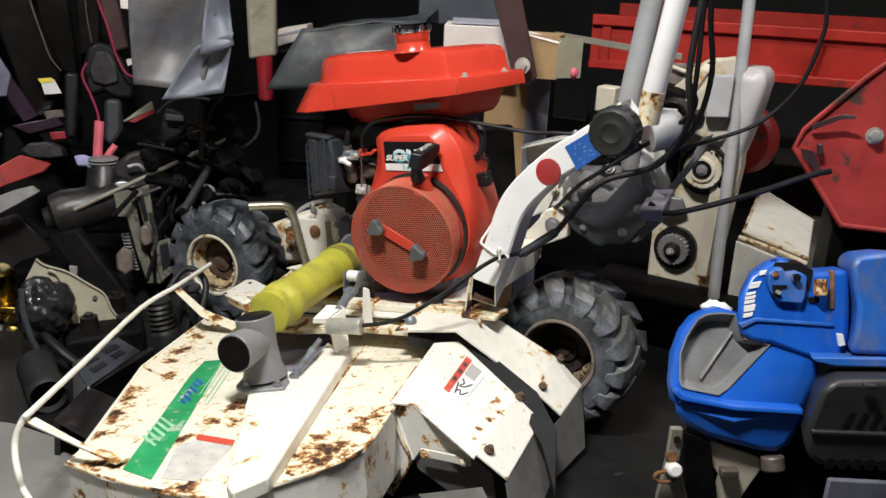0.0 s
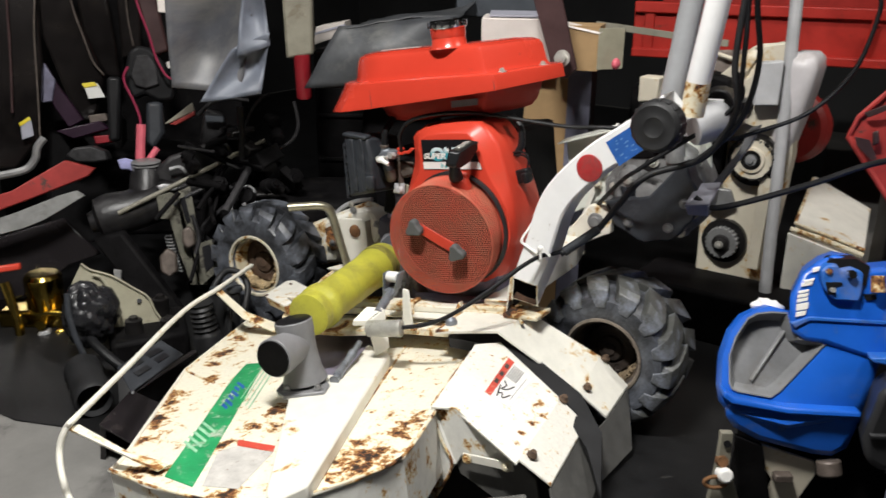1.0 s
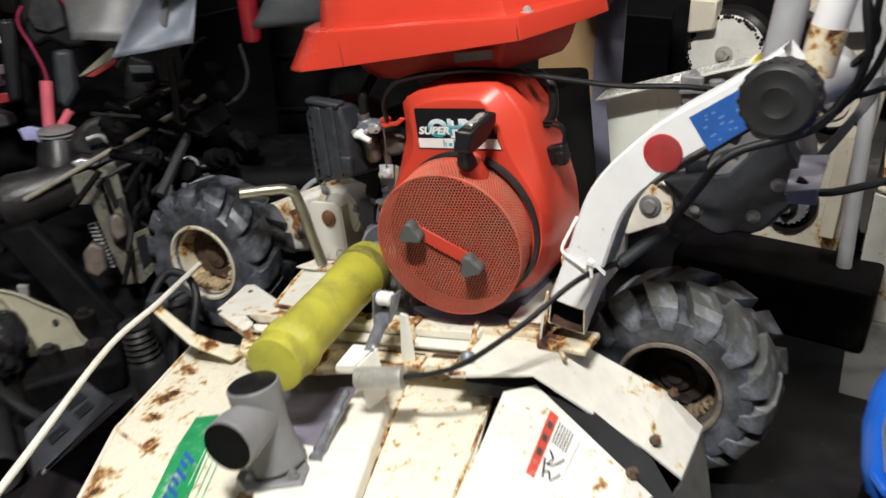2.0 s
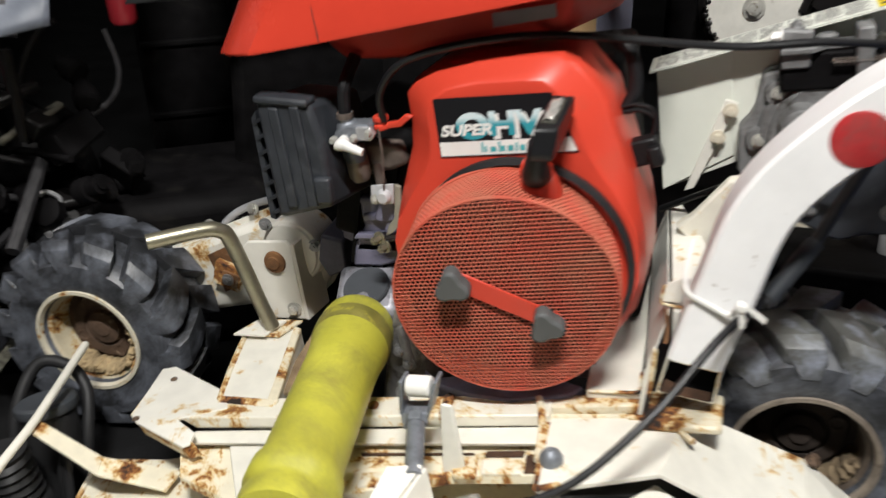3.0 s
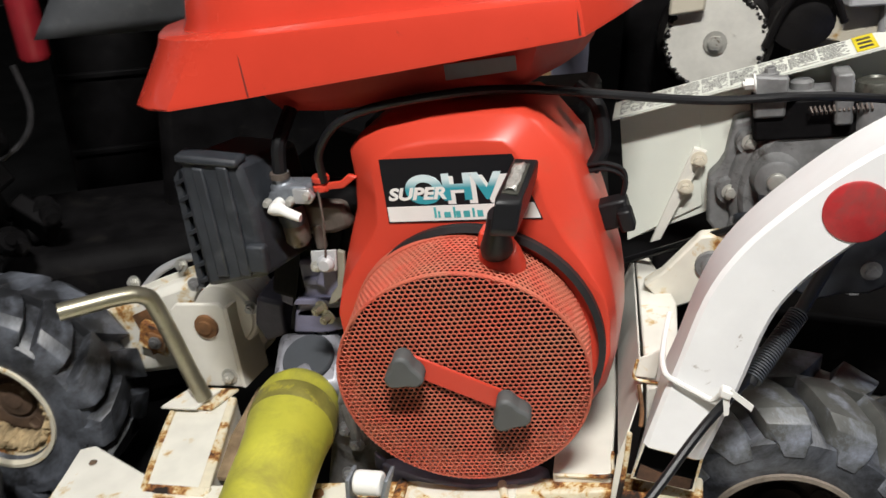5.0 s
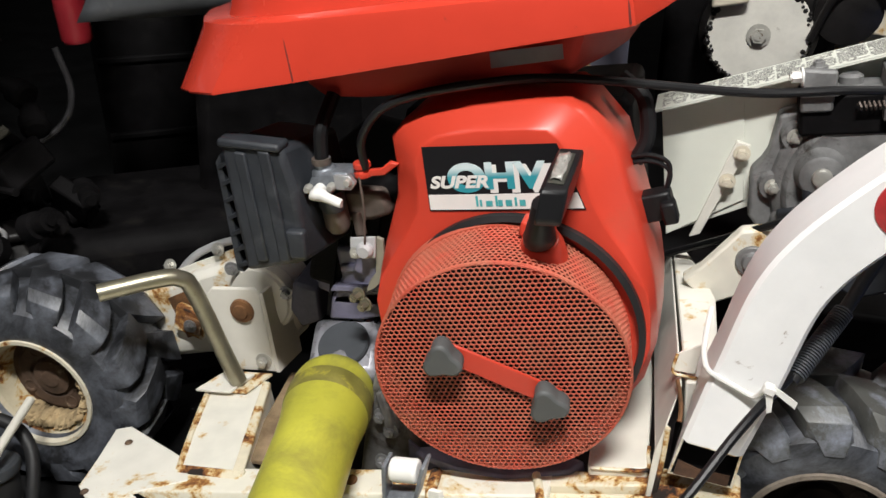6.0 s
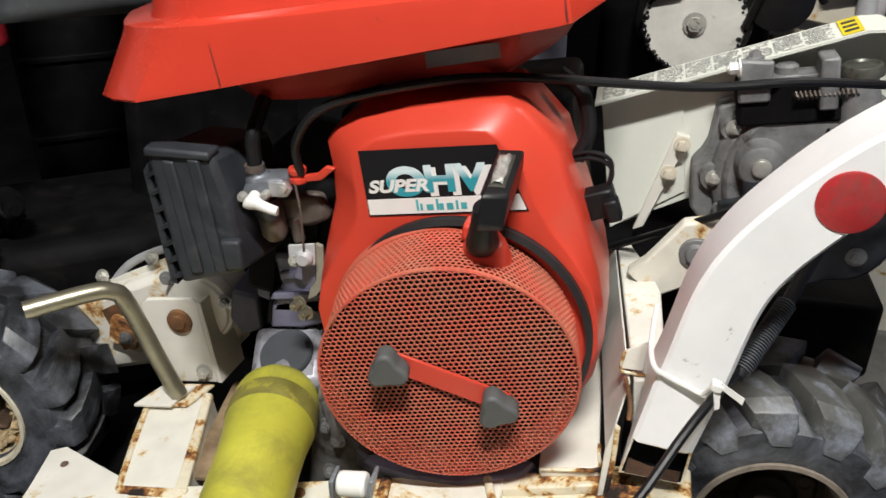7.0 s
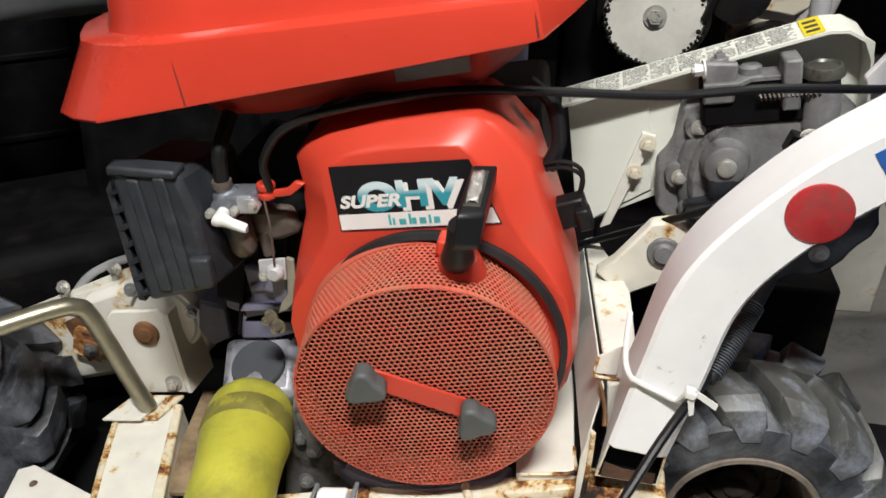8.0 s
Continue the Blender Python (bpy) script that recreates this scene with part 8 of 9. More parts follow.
room_part("lever_box", prism(bmesh.new(), [(-1.352, 0.208, 0.598), (-1.348, 0.228, 0.662), (-1.332, 0.254, 0.681), (-1.311, 0.28, 0.672), (-1.286, 0.304, 0.631), (-1.261, 0.319, 0.551), (-1.265, 0.306, 0.518), (-1.29, 0.273, 0.517), (-1.314, 0.246, 0.541), (-1.332, 0.218, 0.526), (-1.343, 0.21, 0.553)], AWAY * 0.06), BLACK, old, "black lever housing", bevel=0.01)
room_part("lever_lid", prism(bmesh.new(), [(-1.333, 0.217, 0.602), (-1.326, 0.238, 0.653), (-1.305, 0.266, 0.657), (-1.288, 0.28, 0.616), (-1.282, 0.278, 0.567), (-1.305, 0.245, 0.556), (-1.324, 0.221, 0.567)], AWAY * 0.012), OILY_GREY, old, bevel=0.005)
room_part("lever_tag", prism(bmesh.new(), [(-1.25, 0.284, 0.635), (-1.235, 0.304, 0.641), (-1.233, 0.303, 0.623), (-1.246, 0.285, 0.617)], AWAY * 0.002), STICKER_WORN, old, bevel=0)
room_part("lever_foot", prism(bmesh.new(), [(-1.295, 0.233, 0.521), (-1.268, 0.269, 0.52), (-1.255, 0.258, 0.43), (-1.269, 0.224, 0.38), (-1.284, 0.21, 0.4)], AWAY * 0.05), BLACK_GREY, old, bevel=0.012)
room_part("cable", tube(bmesh.new(), [(-1.305, 0.24, 0.856), (-1.299, 0.243, 0.794), (-1.282, 0.256, 0.719), (-1.268, 0.264, 0.649), (-1.248, 0.278, 0.597), (-1.23, 0.299, 0.586), (-1.225, 0.31, 0.608), (-1.236, 0.307, 0.664), (-1.241, 0.306, 0.692)], 0.0034, 9), CRIMSON, old, "crimson cable")
room_part("cable", tube(bmesh.new(), [(-1.313, 0.198, 0.625), (-1.318, 0.185, 0.601), (-1.315, 0.184, 0.575), (-1.302, 0.192, 0.538), (-1.287, 0.199, 0.489), (-1.281, 0.198, 0.458)], 0.0036, 9), CRIMSON, old)
room_part("grip", tube(bmesh.new(), [(-1.233, 0.164, 0.472), (-1.228, 0.149, 0.406), (-1.221, 0.135, 0.346)], 0.0135, 9), PINK, old, "pink rubber grip")
room_part("grip", tube(bmesh.new(), [(-1.211, 0.157, 0.367), (-1.206, 0.171, 0.385), (-1.2, 0.186, 0.403)], 0.01, 9), PINK, old)
room_part("rag", prism(bmesh.new(), [(-1.238, 0.074, 0.384), (-1.225, 0.093, 0.387), (-1.208, 0.114, 0.377), (-1.2, 0.116, 0.357), (-1.191, 0.12, 0.332), (-1.205, 0.103, 0.342), (-1.216, 0.094, 0.355), (-1.229, 0.076, 0.357)], AWAY * 0.02), RAG, old, "crumpled lilac rag", bevel=0.004)
room_part("upper_casing", prism(bmesh.new(), [(-1.138, 0.119, 0.362), (-1.116, 0.16, 0.397), (-1.074, 0.217, 0.415), (-1.042, 0.269, 0.446), (-1.007, 0.298, 0.409), (-1.014, 0.275, 0.37), (-1.058, 0.209, 0.336), (-1.093, 0.155, 0.309), (-1.132, 0.114, 0.328)], AWAY * 0.08), OILY_MID, old, bevel=0.014)
room_part("casing_ring", tube(bmesh.new(), [(-1.025, 0.23, 0.419), (-1.014, 0.247, 0.434), (-0.997, 0.264, 0.423), (-0.983, 0.27, 0.395)], 0.007, 9), OILY_GREY, old)
room_part("casing_ring", tube(bmesh.new(), [(-1.087, 0.133, 0.367), (-1.071, 0.156, 0.371), (-1.058, 0.167, 0.355)], 0.005, 9), ALU, old)
room_part("casing_cap", prism(bmesh.new(), [(-1.088, 0.083, 0.329), (-1.076, 0.101, 0.335), (-1.049, 0.132, 0.324), (-1.055, 0.12, 0.313), (-1.079, 0.09, 0.316)], AWAY * 0.02), ALU, old, bevel=0.004)
room_part("bracket", prism(bmesh.new(), [(-1.062, 0.061, 0.309), (-1.042, 0.091, 0.318), (-1.03, 0.103, 0.31), (-1.005, 0.093, 0.227), (-0.98, 0.093, 0.166), (-0.947, 0.085, 0.067), (-0.96, 0.069, 0.069), (-0.995, 0.068, 0.154), (-1.029, 0.072, 0.247), (-1.044, 0.054, 0.249)], AWAY * 0.008), OLIVE, old, bevel=0.002)
room_part("bracket", prism(bmesh.new(), [(-1.024, 0.1, 0.319), (-1.004, 0.131, 0.332), (-0.984, 0.123, 0.269), (-0.953, 0.109, 0.167), (-0.923, 0.097, 0.069), (-0.937, 0.081, 0.071), (-0.974, 0.093, 0.184), (-1.001, 0.097, 0.259)], AWAY * 0.01), OLIVE, old, bevel=0.002)
room_part("slot", prism(bmesh.new(), [(-1.01, 0.097, 0.303), (-1.002, 0.109, 0.308), (-0.981, 0.105, 0.242), (-0.987, 0.095, 0.237)], AWAY * 0.002), STICKER_BLACK, old, bevel=0)
room_part("bracket", prism(bmesh.new(), [(-0.938, 0.09, 0.189), (-0.918, 0.119, 0.198), (-0.888, 0.111, 0.118), (-0.906, 0.071, 0.086), (-0.924, 0.076, 0.133)], AWAY * 0.006), OLIVE, old, bevel=0.001)
room_part("slot", prism(bmesh.new(), [(-0.928, 0.091, 0.181), (-0.916, 0.109, 0.188), (-0.896, 0.104, 0.134), (-0.907, 0.08, 0.116)], AWAY * 0.002), STICKER_BLACK, old, bevel=0)
room_part("gear_lump", prism(bmesh.new(), [(-1.011, 0.013, 0.158), (-1.003, 0.035, 0.178), (-0.985, 0.049, 0.161), (-0.973, 0.039, 0.117), (-0.982, 0.018, 0.102), (-1, 0.004, 0.119)], AWAY * 0.03), BOWL_BROWN, old, bevel=0.006)
room_part("gear_lump", prism(bmesh.new(), [(-0.973, 0.066, 0.227), (-0.964, 0.083, 0.238), (-0.951, 0.089, 0.219), (-0.943, 0.083, 0.187), (-0.954, 0.064, 0.177), (-0.966, 0.057, 0.195)], AWAY * 0.03), BOWL_BROWN, old, bevel=0.006)
room_part("mid_block", prism(bmesh.new(), [(-1.144, 0.291, 0.404), (-1.144, 0.323, 0.509), (-1.104, 0.363, 0.491), (-1.094, 0.358, 0.433), (-1.122, 0.313, 0.391)], AWAY * 0.08), OILY_GREY, old, bevel=0.01)
room_part("mid_block", prism(bmesh.new(), [(-1.119, 0.299, 0.491), (-1.083, 0.339, 0.486), (-1.08, 0.337, 0.467), (-1.115, 0.298, 0.471)], AWAY * 0.02), GREY_BLUE, old, bevel=0.004)
room_part("hose", tube(bmesh.new(), [(-1.063, 0.228, 0.507), (-1.041, 0.263, 0.541), (-1.006, 0.305, 0.55), (-0.973, 0.339, 0.544)], 0.006, 9), OILY_GREY, old)
room_part("hose", tube(bmesh.new(), [(-0.85, 0.393, 0.547), (-0.835, 0.391, 0.484), (-0.845, 0.369, 0.438), (-0.89, 0.312, 0.402), (-0.932, 0.265, 0.396)], 0.005, 9), OILY_GREY, old)
room_part("hose", tube(bmesh.new(), [(-0.883, 0.217, 0.329), (-0.876, 0.227, 0.332), (-0.863, 0.235, 0.319), (-0.865, 0.226, 0.301)], 0.004, 9), ALU, old)
room_part("linkage", tube(bmesh.new(), [(-0.932, 0.225, 0.412), (-0.903, 0.262, 0.43), (-0.874, 0.299, 0.45)], 0.005, 9), BEIGE, old)
room_part("linkage", tube(bmesh.new(), [(-0.939, 0.209, 0.39), (-0.907, 0.239, 0.373), (-0.876, 0.274, 0.377)], 0.005, 9), OILY_GREY, old)
room_part("linkage", tube(bmesh.new(), [(-0.963, 0.097, 0.266), (-0.941, 0.095, 0.206), (-0.938, 0.076, 0.163)], 0.006, 9), OILY_GREY, old)
room_part("tine_guard", prism(bmesh.new(), [(-1.292, 0.281, 0.444), (-1.243, 0.36, 0.507), (-1.236, 0.363, 0.483), (-1.28, 0.299, 0.449)], AWAY * 0.02), BEIGE, old, bevel=0.002)
room_part("tine_guard", prism(bmesh.new(), [(-1.272, 0.292, 0.448), (-1.228, 0.356, 0.485), (-1.226, 0.355, 0.471), (-1.259, 0.306, 0.444)], AWAY * 0.02), RED_CHIPPED, old, bevel=0.002)

for k in range(26):
    base = Vector((rng.uniform(-0.97, -0.80), rng.uniform(0.20, 0.36), rng.uniform(0.18, 0.50)))
    way = Vector((rng.uniform(-1, 1), rng.uniform(-1, 1), rng.uniform(-0.6, 0.6))).normalized()
    paint = rng.choice((OIL_AND_SHADE, GREASE, GREASE, OILY_GREY))
    if k % 3 == 0:
        room_part("linkage", tube(bmesh.new(), [base, base + way * 0.06 + Vector((0, 0, 0.02)), base + way * 0.13, base + way * 0.18 - Vector((0, 0, 0.03))], rng.uniform(0.003, 0.007), 8), paint, old)
    elif k % 3 == 1:
        room_part("boss", lathe(bmesh.new(), base, base + way * 0.05, [(0.014, 0), (0.020, 0.08), (0.020, 0.5), (0.014, 0.52), (0.014, 0.9), (0.008, 0.92), (0.008, 1)], 16), OIL_AND_SHADE, old, smooth=30)
    else:
        room_part("rib", box(bmesh.new(), base, (rng.uniform(0.03, 0.09), rng.uniform(0.02, 0.05), rng.uniform(0.015, 0.05)), (rng.uniform(-30, 30), rng.uniform(-30, 30), rng.uniform(0, 90))), paint, old, bevel=0.006)

# harvester with dark glossy side panels at the far left
harvester = thing("harvester", "harvester with glossy dark brown side panels", "harvester", m=Matrix.Translation((-1.7, 0.2, 0)))
room_part("body", prism(bmesh.new(), [(-1.95, 0.1, 0.0), (-1.40, 0.55, 0.0), (-1.40, 0.55, 0.30), (-1.95, 0.1, 0.30)], (-0.4, 0.5, 0)), OIL_AND_SHADE, harvester, bevel=0.02)
room_part("back_body", prism(bmesh.new(), [(-2.0, 0.3, 0.3), (-1.45, 0.75, 0.3), (-1.45, 0.75, 1.4), (-2.0, 0.3, 1.4)], (-0.3, 0.3, 0)), OIL_AND_SHADE, harvester)
room_part("side_panel", prism(bmesh.new(), [(-1.744, 0.214, 0.893), (-1.692, 0.295, 0.894), (-1.687, 0.286, 0.793), (-1.629, 0.335, 0.556), (-1.643, 0.289, 0.413), (-1.673, 0.243, 0.422), (-1.732, 0.198, 0.693)], AWAY * 0.03), PANEL_BROWN, harvester, bevel=0.008)
room_part("side_panel", prism(bmesh.new(), [(-1.739, 0.33, 0.893), (-1.686, 0.407, 0.893), (-1.659, 0.411, 0.646), (-1.651, 0.408, 0.54), (-1.678, 0.37, 0.55), (-1.713, 0.335, 0.667)], AWAY * 0.03), PANEL_BROWN, harvester, bevel=0.008)
room_part("side_panel", prism(bmesh.new(), [(-1.711, 0.471, 0.893), (-1.668, 0.531, 0.893), (-1.66, 0.512, 0.62), (-1.699, 0.455, 0.594)], AWAY * 0.03), PANEL_BROWN, harvester, bevel=0.008)
room_part("side_panel", prism(bmesh.new(), [(-1.754, 0.012, 0.894), (-1.669, 0.165, 0.895), (-1.644, 0.135, 0.618), (-1.637, 0.088, 0.392), (-1.664, 0.016, 0.304), (-1.731, -0.101, 0.317)], AWAY * 0.03), PANEL_BROWN, harvester, bevel=0.008)
# Thin brown tubes draw the highlights along the glossy panels.
room_part("panel_glint", tube(bmesh.new(), [(-1.673, 0.28, 0.861), (-1.67, 0.278, 0.777), (-1.65, 0.293, 0.67), (-1.635, 0.304, 0.603), (-1.615, 0.323, 0.562)], 0.0028, 9), BOWL_BROWN, harvester)
room_part("panel_glint", tube(bmesh.new(), [(-1.657, 0.47, 0.841), (-1.654, 0.464, 0.734), (-1.643, 0.466, 0.64)], 0.0026, 9), BOWL_BROWN, harvester)
room_part("panel_glint", tube(bmesh.new(), [(-1.635, 0.141, 0.832), (-1.638, 0.12, 0.703), (-1.63, 0.102, 0.555), (-1.615, 0.078, 0.405)], 0.0026, 9), BOWL_BROWN, harvester)
room_part("panel_glint", tube(bmesh.new(), [(-1.674, 0.074, 0.833), (-1.67, 0.056, 0.657), (-1.658, 0.027, 0.477)], 0.0035, 9), BROWN_IRON, harvester)
room_part("purple_strip", prism(bmesh.new(), [(-1.684, 0.167, 0.612), (-1.66, 0.186, 0.543), (-1.613, 0.23, 0.431), (-1.634, 0.189, 0.41), (-1.66, 0.165, 0.475), (-1.678, 0.156, 0.545)], AWAY * 0.02), VIOLET, harvester, "dark violet panel strip", bevel=0.003)
room_part("lilac_strip", prism(bmesh.new(), [(-1.677, 0.157, 0.617), (-1.655, 0.178, 0.558), (-1.657, 0.158, 0.494), (-1.67, 0.135, 0.492)], AWAY * 0.01), VIOLET_GREY, harvester, bevel=0.003)
room_part("warning_sticker", prism(bmesh.new(), [(-1.64, 0.263, 0.536), (-1.617, 0.297, 0.538), (-1.602, 0.309, 0.494), (-1.629, 0.267, 0.491)], AWAY * 0.002), STICKER_WHITE, harvester, bevel=0)
room_part("warning_sticker", prism(bmesh.new(), [(-1.642, 0.257, 0.54), (-1.621, 0.29, 0.543), (-1.615, 0.294, 0.531), (-1.636, 0.261, 0.527)], AWAY * 0.002), STICKER_YELLOW, harvester, bevel=0)
room_part("warning_sticker", prism(bmesh.new(), [(-1.641, 0.036, 0.44), (-1.628, 0.064, 0.458), (-1.619, 0.061, 0.407), (-1.634, 0.032, 0.398)], AWAY * 0.002), LAVENDER, harvester, bevel=0)
room_part("warning_sticker", prism(bmesh.new(), [(-1.641, 0.033, 0.447), (-1.629, 0.061, 0.465), (-1.626, 0.062, 0.455), (-1.639, 0.034, 0.437)], AWAY * 0.002), STICKER_YELLOW, harvester, bevel=0)
room_part("ledge", prism(bmesh.new(), [(-1.565, 0.214, 0.452), (-1.537, 0.258, 0.457), (-1.529, 0.261, 0.433), (-1.558, 0.216, 0.427)], AWAY * 0.05), BOWL_BROWN, harvester, bevel=0.003)
room_part("ledge", prism(bmesh.new(), [(-1.576, 0.11, 0.419), (-1.512, 0.218, 0.441), (-1.495, 0.235, 0.416), (-1.548, 0.145, 0.392)], AWAY * 0.08), VIOLET, harvester, bevel=0.003)
room_part("ledge", prism(bmesh.new(), [(-1.501, 0.183, 0.4), (-1.468, 0.233, 0.402), (-1.465, 0.229, 0.38), (-1.494, 0.184, 0.375)], AWAY * 0.05), CANISTER, harvester, bevel=0.003)
room_part("drum_end", prism(bmesh.new(), [(-1.464, 0.058, 0.367), (-1.454, 0.082, 0.388), (-1.429, 0.122, 0.391), (-1.405, 0.152, 0.373), (-1.396, 0.154, 0.344), (-1.419, 0.117, 0.341), (-1.445, 0.079, 0.345)], AWAY * 0.1), OILY_GREY, harvester, bevel=0.006)
room_part("red_tray", prism(bmesh.new(), [(-1.335, -0.25, 0.331), (-1.31, -0.201, 0.342), (-1.256, -0.073, 0.408), (-1.214, -0.013, 0.38), (-1.22, -0.033, 0.361), (-1.28, -0.16, 0.319), (-1.329, -0.261, 0.288)], AWAY * 0.03), RED_CHIPPED, harvester, "red tray edge", bevel=0.003)
room_part("blade", prism(bmesh.new(), [(-1.275, -0.297, 0.248), (-1.263, -0.274, 0.25), (-1.238, -0.226, 0.258), (-1.218, -0.182, 0.272), (-1.198, -0.134, 0.295), (-1.176, -0.078, 0.324), (-1.188, -0.091, 0.339), (-1.208, -0.13, 0.331), (-1.229, -0.176, 0.316), (-1.252, -0.227, 0.3), (-1.281, -0.287, 0.285)], AWAY * 0.006), BLADE_GREY, harvester, "grey curved blade plate", bevel=0.001)
room_part("apron", prism(bmesh.new(), [(-1.366, -0.268, 0.214), (-1.347, -0.232, 0.215), (-1.278, -0.087, 0.245), (-1.208, -0.033, 0.138), (-1.244, -0.111, 0.12), (-1.27, -0.2, 0.059), (-1.33, -0.315, 0.051)], AWAY * 0.02), SHEET_BLACK, harvester, bevel=0.004)
room_part("handle_bar", tube(bmesh.new(), [(-1.371, -0.053, 0.451), (-1.377, -0.074, 0.426), (-1.377, -0.085, 0.396), (-1.387, -0.116, 0.369), (-1.426, -0.195, 0.358)], 0.011, 9), GREY_METAL, harvester, "bent dull handle bar")
room_part("body", prism(bmesh.new(), [(-1.806, 0.215, 0.405), (-1.682, 0.419, 0.418), (-1.62, 0.319, 0.011), (-1.679, 0.214, -0.013), (-1.751, 0.123, 0.038)], AWAY * 0.4), OIL_AND_SHADE, harvester, bevel=0.02)

# sprayer pump and bracket on the floor
pump = thing("sprayer_pump", "brass sprayer pump with a red tap", "pump", m=Matrix.Translation((-1.22, -0.2, 0)))
room_part("cylinder", lathe(bmesh.new(), (-1.20, -0.215, 0.04), (-1.20, -0.215, 0.14), [(0.045, 0), (0.048, 0.05), (0.048, 0.9), (0.04, 1)], 28), BRASS, pump, bevel=0.002)
room_part("body", box(bmesh.new(), (-1.20, -0.215, 0.025), (0.22, 0.10, 0.05), (0, 0, 35)), BRASS, pump, bevel=0.01)
room_part("pipe", tube(bmesh.new(), [(-1.231, -0.3, 0.133), (-1.208, -0.301, 0.076), (-1.18, -0.308, 0.006), (-1.174, -0.326, -0.025)], 0.012, 9), BRASS, pump)
room_part("valve", prism(bmesh.new(), [(-1.109, -0.327, -0.033), (-1.11, -0.318, -0.021), (-1.103, -0.307, -0.024), (-1.095, -0.305, -0.038), (-1.095, -0.315, -0.048), (-1.102, -0.326, -0.046)], AWAY * 0.02), BRASS, pump, bevel=0.004)
room_part("valve_block", prism(bmesh.new(), [(-1.136, -0.287, 0.014), (-1.124, -0.262, 0.017), (-1.113, -0.263, -0.005), (-1.119, -0.284, -0.018), (-1.129, -0.295, -0.01)], AWAY * 0.03), GREY_METAL, pump, bevel=0.006)
room_part("valve_block", prism(bmesh.new(), [(-1.116, -0.254, 0.011), (-1.101, -0.226, 0.013), (-1.091, -0.231, -0.015), (-1.104, -0.258, -0.018)], AWAY * 0.04), BRASS, pump, bevel=0.006)
room_part("purple_tap", prism(bmesh.new(), [(-1.051, -0.368, -0.067), (-1.02, -0.339, -0.093), (-1.007, -0.335, -0.115), (-1.016, -0.361, -0.122), (-1.035, -0.372, -0.099)], AWAY * 0.03), VIOLET, pump, "dark violet tap", bevel=0.006)
room_part("tap", prism(bmesh.new(), [(-1.214, -0.341, 0.19), (-1.183, -0.279, 0.19), (-1.178, -0.282, 0.174), (-1.21, -0.346, 0.173)], AWAY * 0.02), RED, pump, "red tap lever", bevel=0.004)
for x, y in ((-1.13, -0.20), (-1.16, -0.24)):
    room_part("fitting", rod(bmesh.new(), (x, y, 0.03), (x + 0.03, y - 0.04, 0.03), 0.014, n=6), BRASS, pump)
stand = thing("beige_bracket", "beige steel bracket with a black bag tied to it", "bracket", m=Matrix.Translation((-1.0, -0.1, 0)))
room_part("plate", prism(bmesh.new(), [(-0.943, -0.259, 0.235), (-0.929, -0.245, 0.218), (-0.901, -0.212, 0.199), (-0.871, -0.180, 0.167), (-0.845, -0.154, 0.137), (-0.830, -0.149, 0.100), (-0.815, -0.138, 0.072), (-0.825, -0.158, 0.061), (-0.840, -0.181, 0.063), (-0.847, -0.201, 0.041), (-0.853, -0.220, 0.019), (-0.845, -0.214, 0.004), (-0.859, -0.238, 0.000), (-0.870, -0.244, 0.021), (-0.933, -0.327, 0.051), (-0.951, -0.301, 0.170)], (-0.003, 0.004, 0)), BRACKET_TAN, stand, bevel=0.001)
room_part("plate_edge", tube(bmesh.new(), [(-0.919, -0.246, 0.208), (-0.909, -0.234, 0.199), (-0.895, -0.226, 0.170), (-0.880, -0.224, 0.128), (-0.870, -0.228, 0.083)], 0.0045, 9), BRACKET_TAN, stand)
room_part("plate_edge", tube(bmesh.new(), [(-0.941, -0.261, 0.236), (-0.927, -0.247, 0.219), (-0.899, -0.213, 0.200), (-0.869, -0.182, 0.168), (-0.843, -0.156, 0.138), (-0.828, -0.150, 0.101), (-0.813, -0.140, 0.073)], 0.0028, 9), BRACKET_TAN, stand)
room_part("plate_edge", tube(bmesh.new(), [(-0.857, -0.224, 0.035), (-0.850, -0.222, 0.018), (-0.839, -0.212, 0.005)], 0.0035, 9), BRACKET_TAN, stand)
room_part("plate_tab", prism(bmesh.new(), [(-0.900, -0.204, 0.212), (-0.890, -0.190, 0.207), (-0.886, -0.197, 0.180), (-0.895, -0.208, 0.188)], (-0.004, 0.006, 0)), GREY_METAL, stand, bevel=0.001)
room_part("hole", lathe(bmesh.new(), (-0.853, -0.175, 0.132), (-0.852, -0.176, 0.133), [(0.006, 0), (0.0055, 1), (0.0, 1)], 14), STICKER_BLACK, stand)
bag = bmesh.new()
BC = Vector((-0.874, -0.295, 0.135))
bmesh.ops.create_icosphere(bag, subdivisions=5, radius=1, matrix=Matrix.Translation(BC) @ Matrix.Diagonal((0.058, 0.058, 0.075, 1)))
for v in bag.verts:
    q = v.co * 11
    fold = abs(noise.noise(q)) + 0.5 * abs(noise.noise(q * 2.3)) + 0.25 * abs(noise.noise(q * 5.1))
    v.co += (v.co - BC) * (0.45 * fold - 0.12)
    v.co.z = max(v.co.z, 0.0)
room_part("bag", bag, BAG_BLACK, stand, "crumpled black plastic bag", smooth=30)
room_part("bag_string", tube(bmesh.new(), [(-0.859, -0.355, 0.210), (-0.849, -0.363, 0.160), (-0.834, -0.363, 0.108), (-0.818, -0.358, 0.067), (-0.796, -0.348, 0.015)], 0.007), BLACK_GREY, stand)
tray = thing("steel_angle", "dark steel channel with punched slots on the floor", "steel part", m=Matrix.Translation((-0.6, -0.35, 0)))
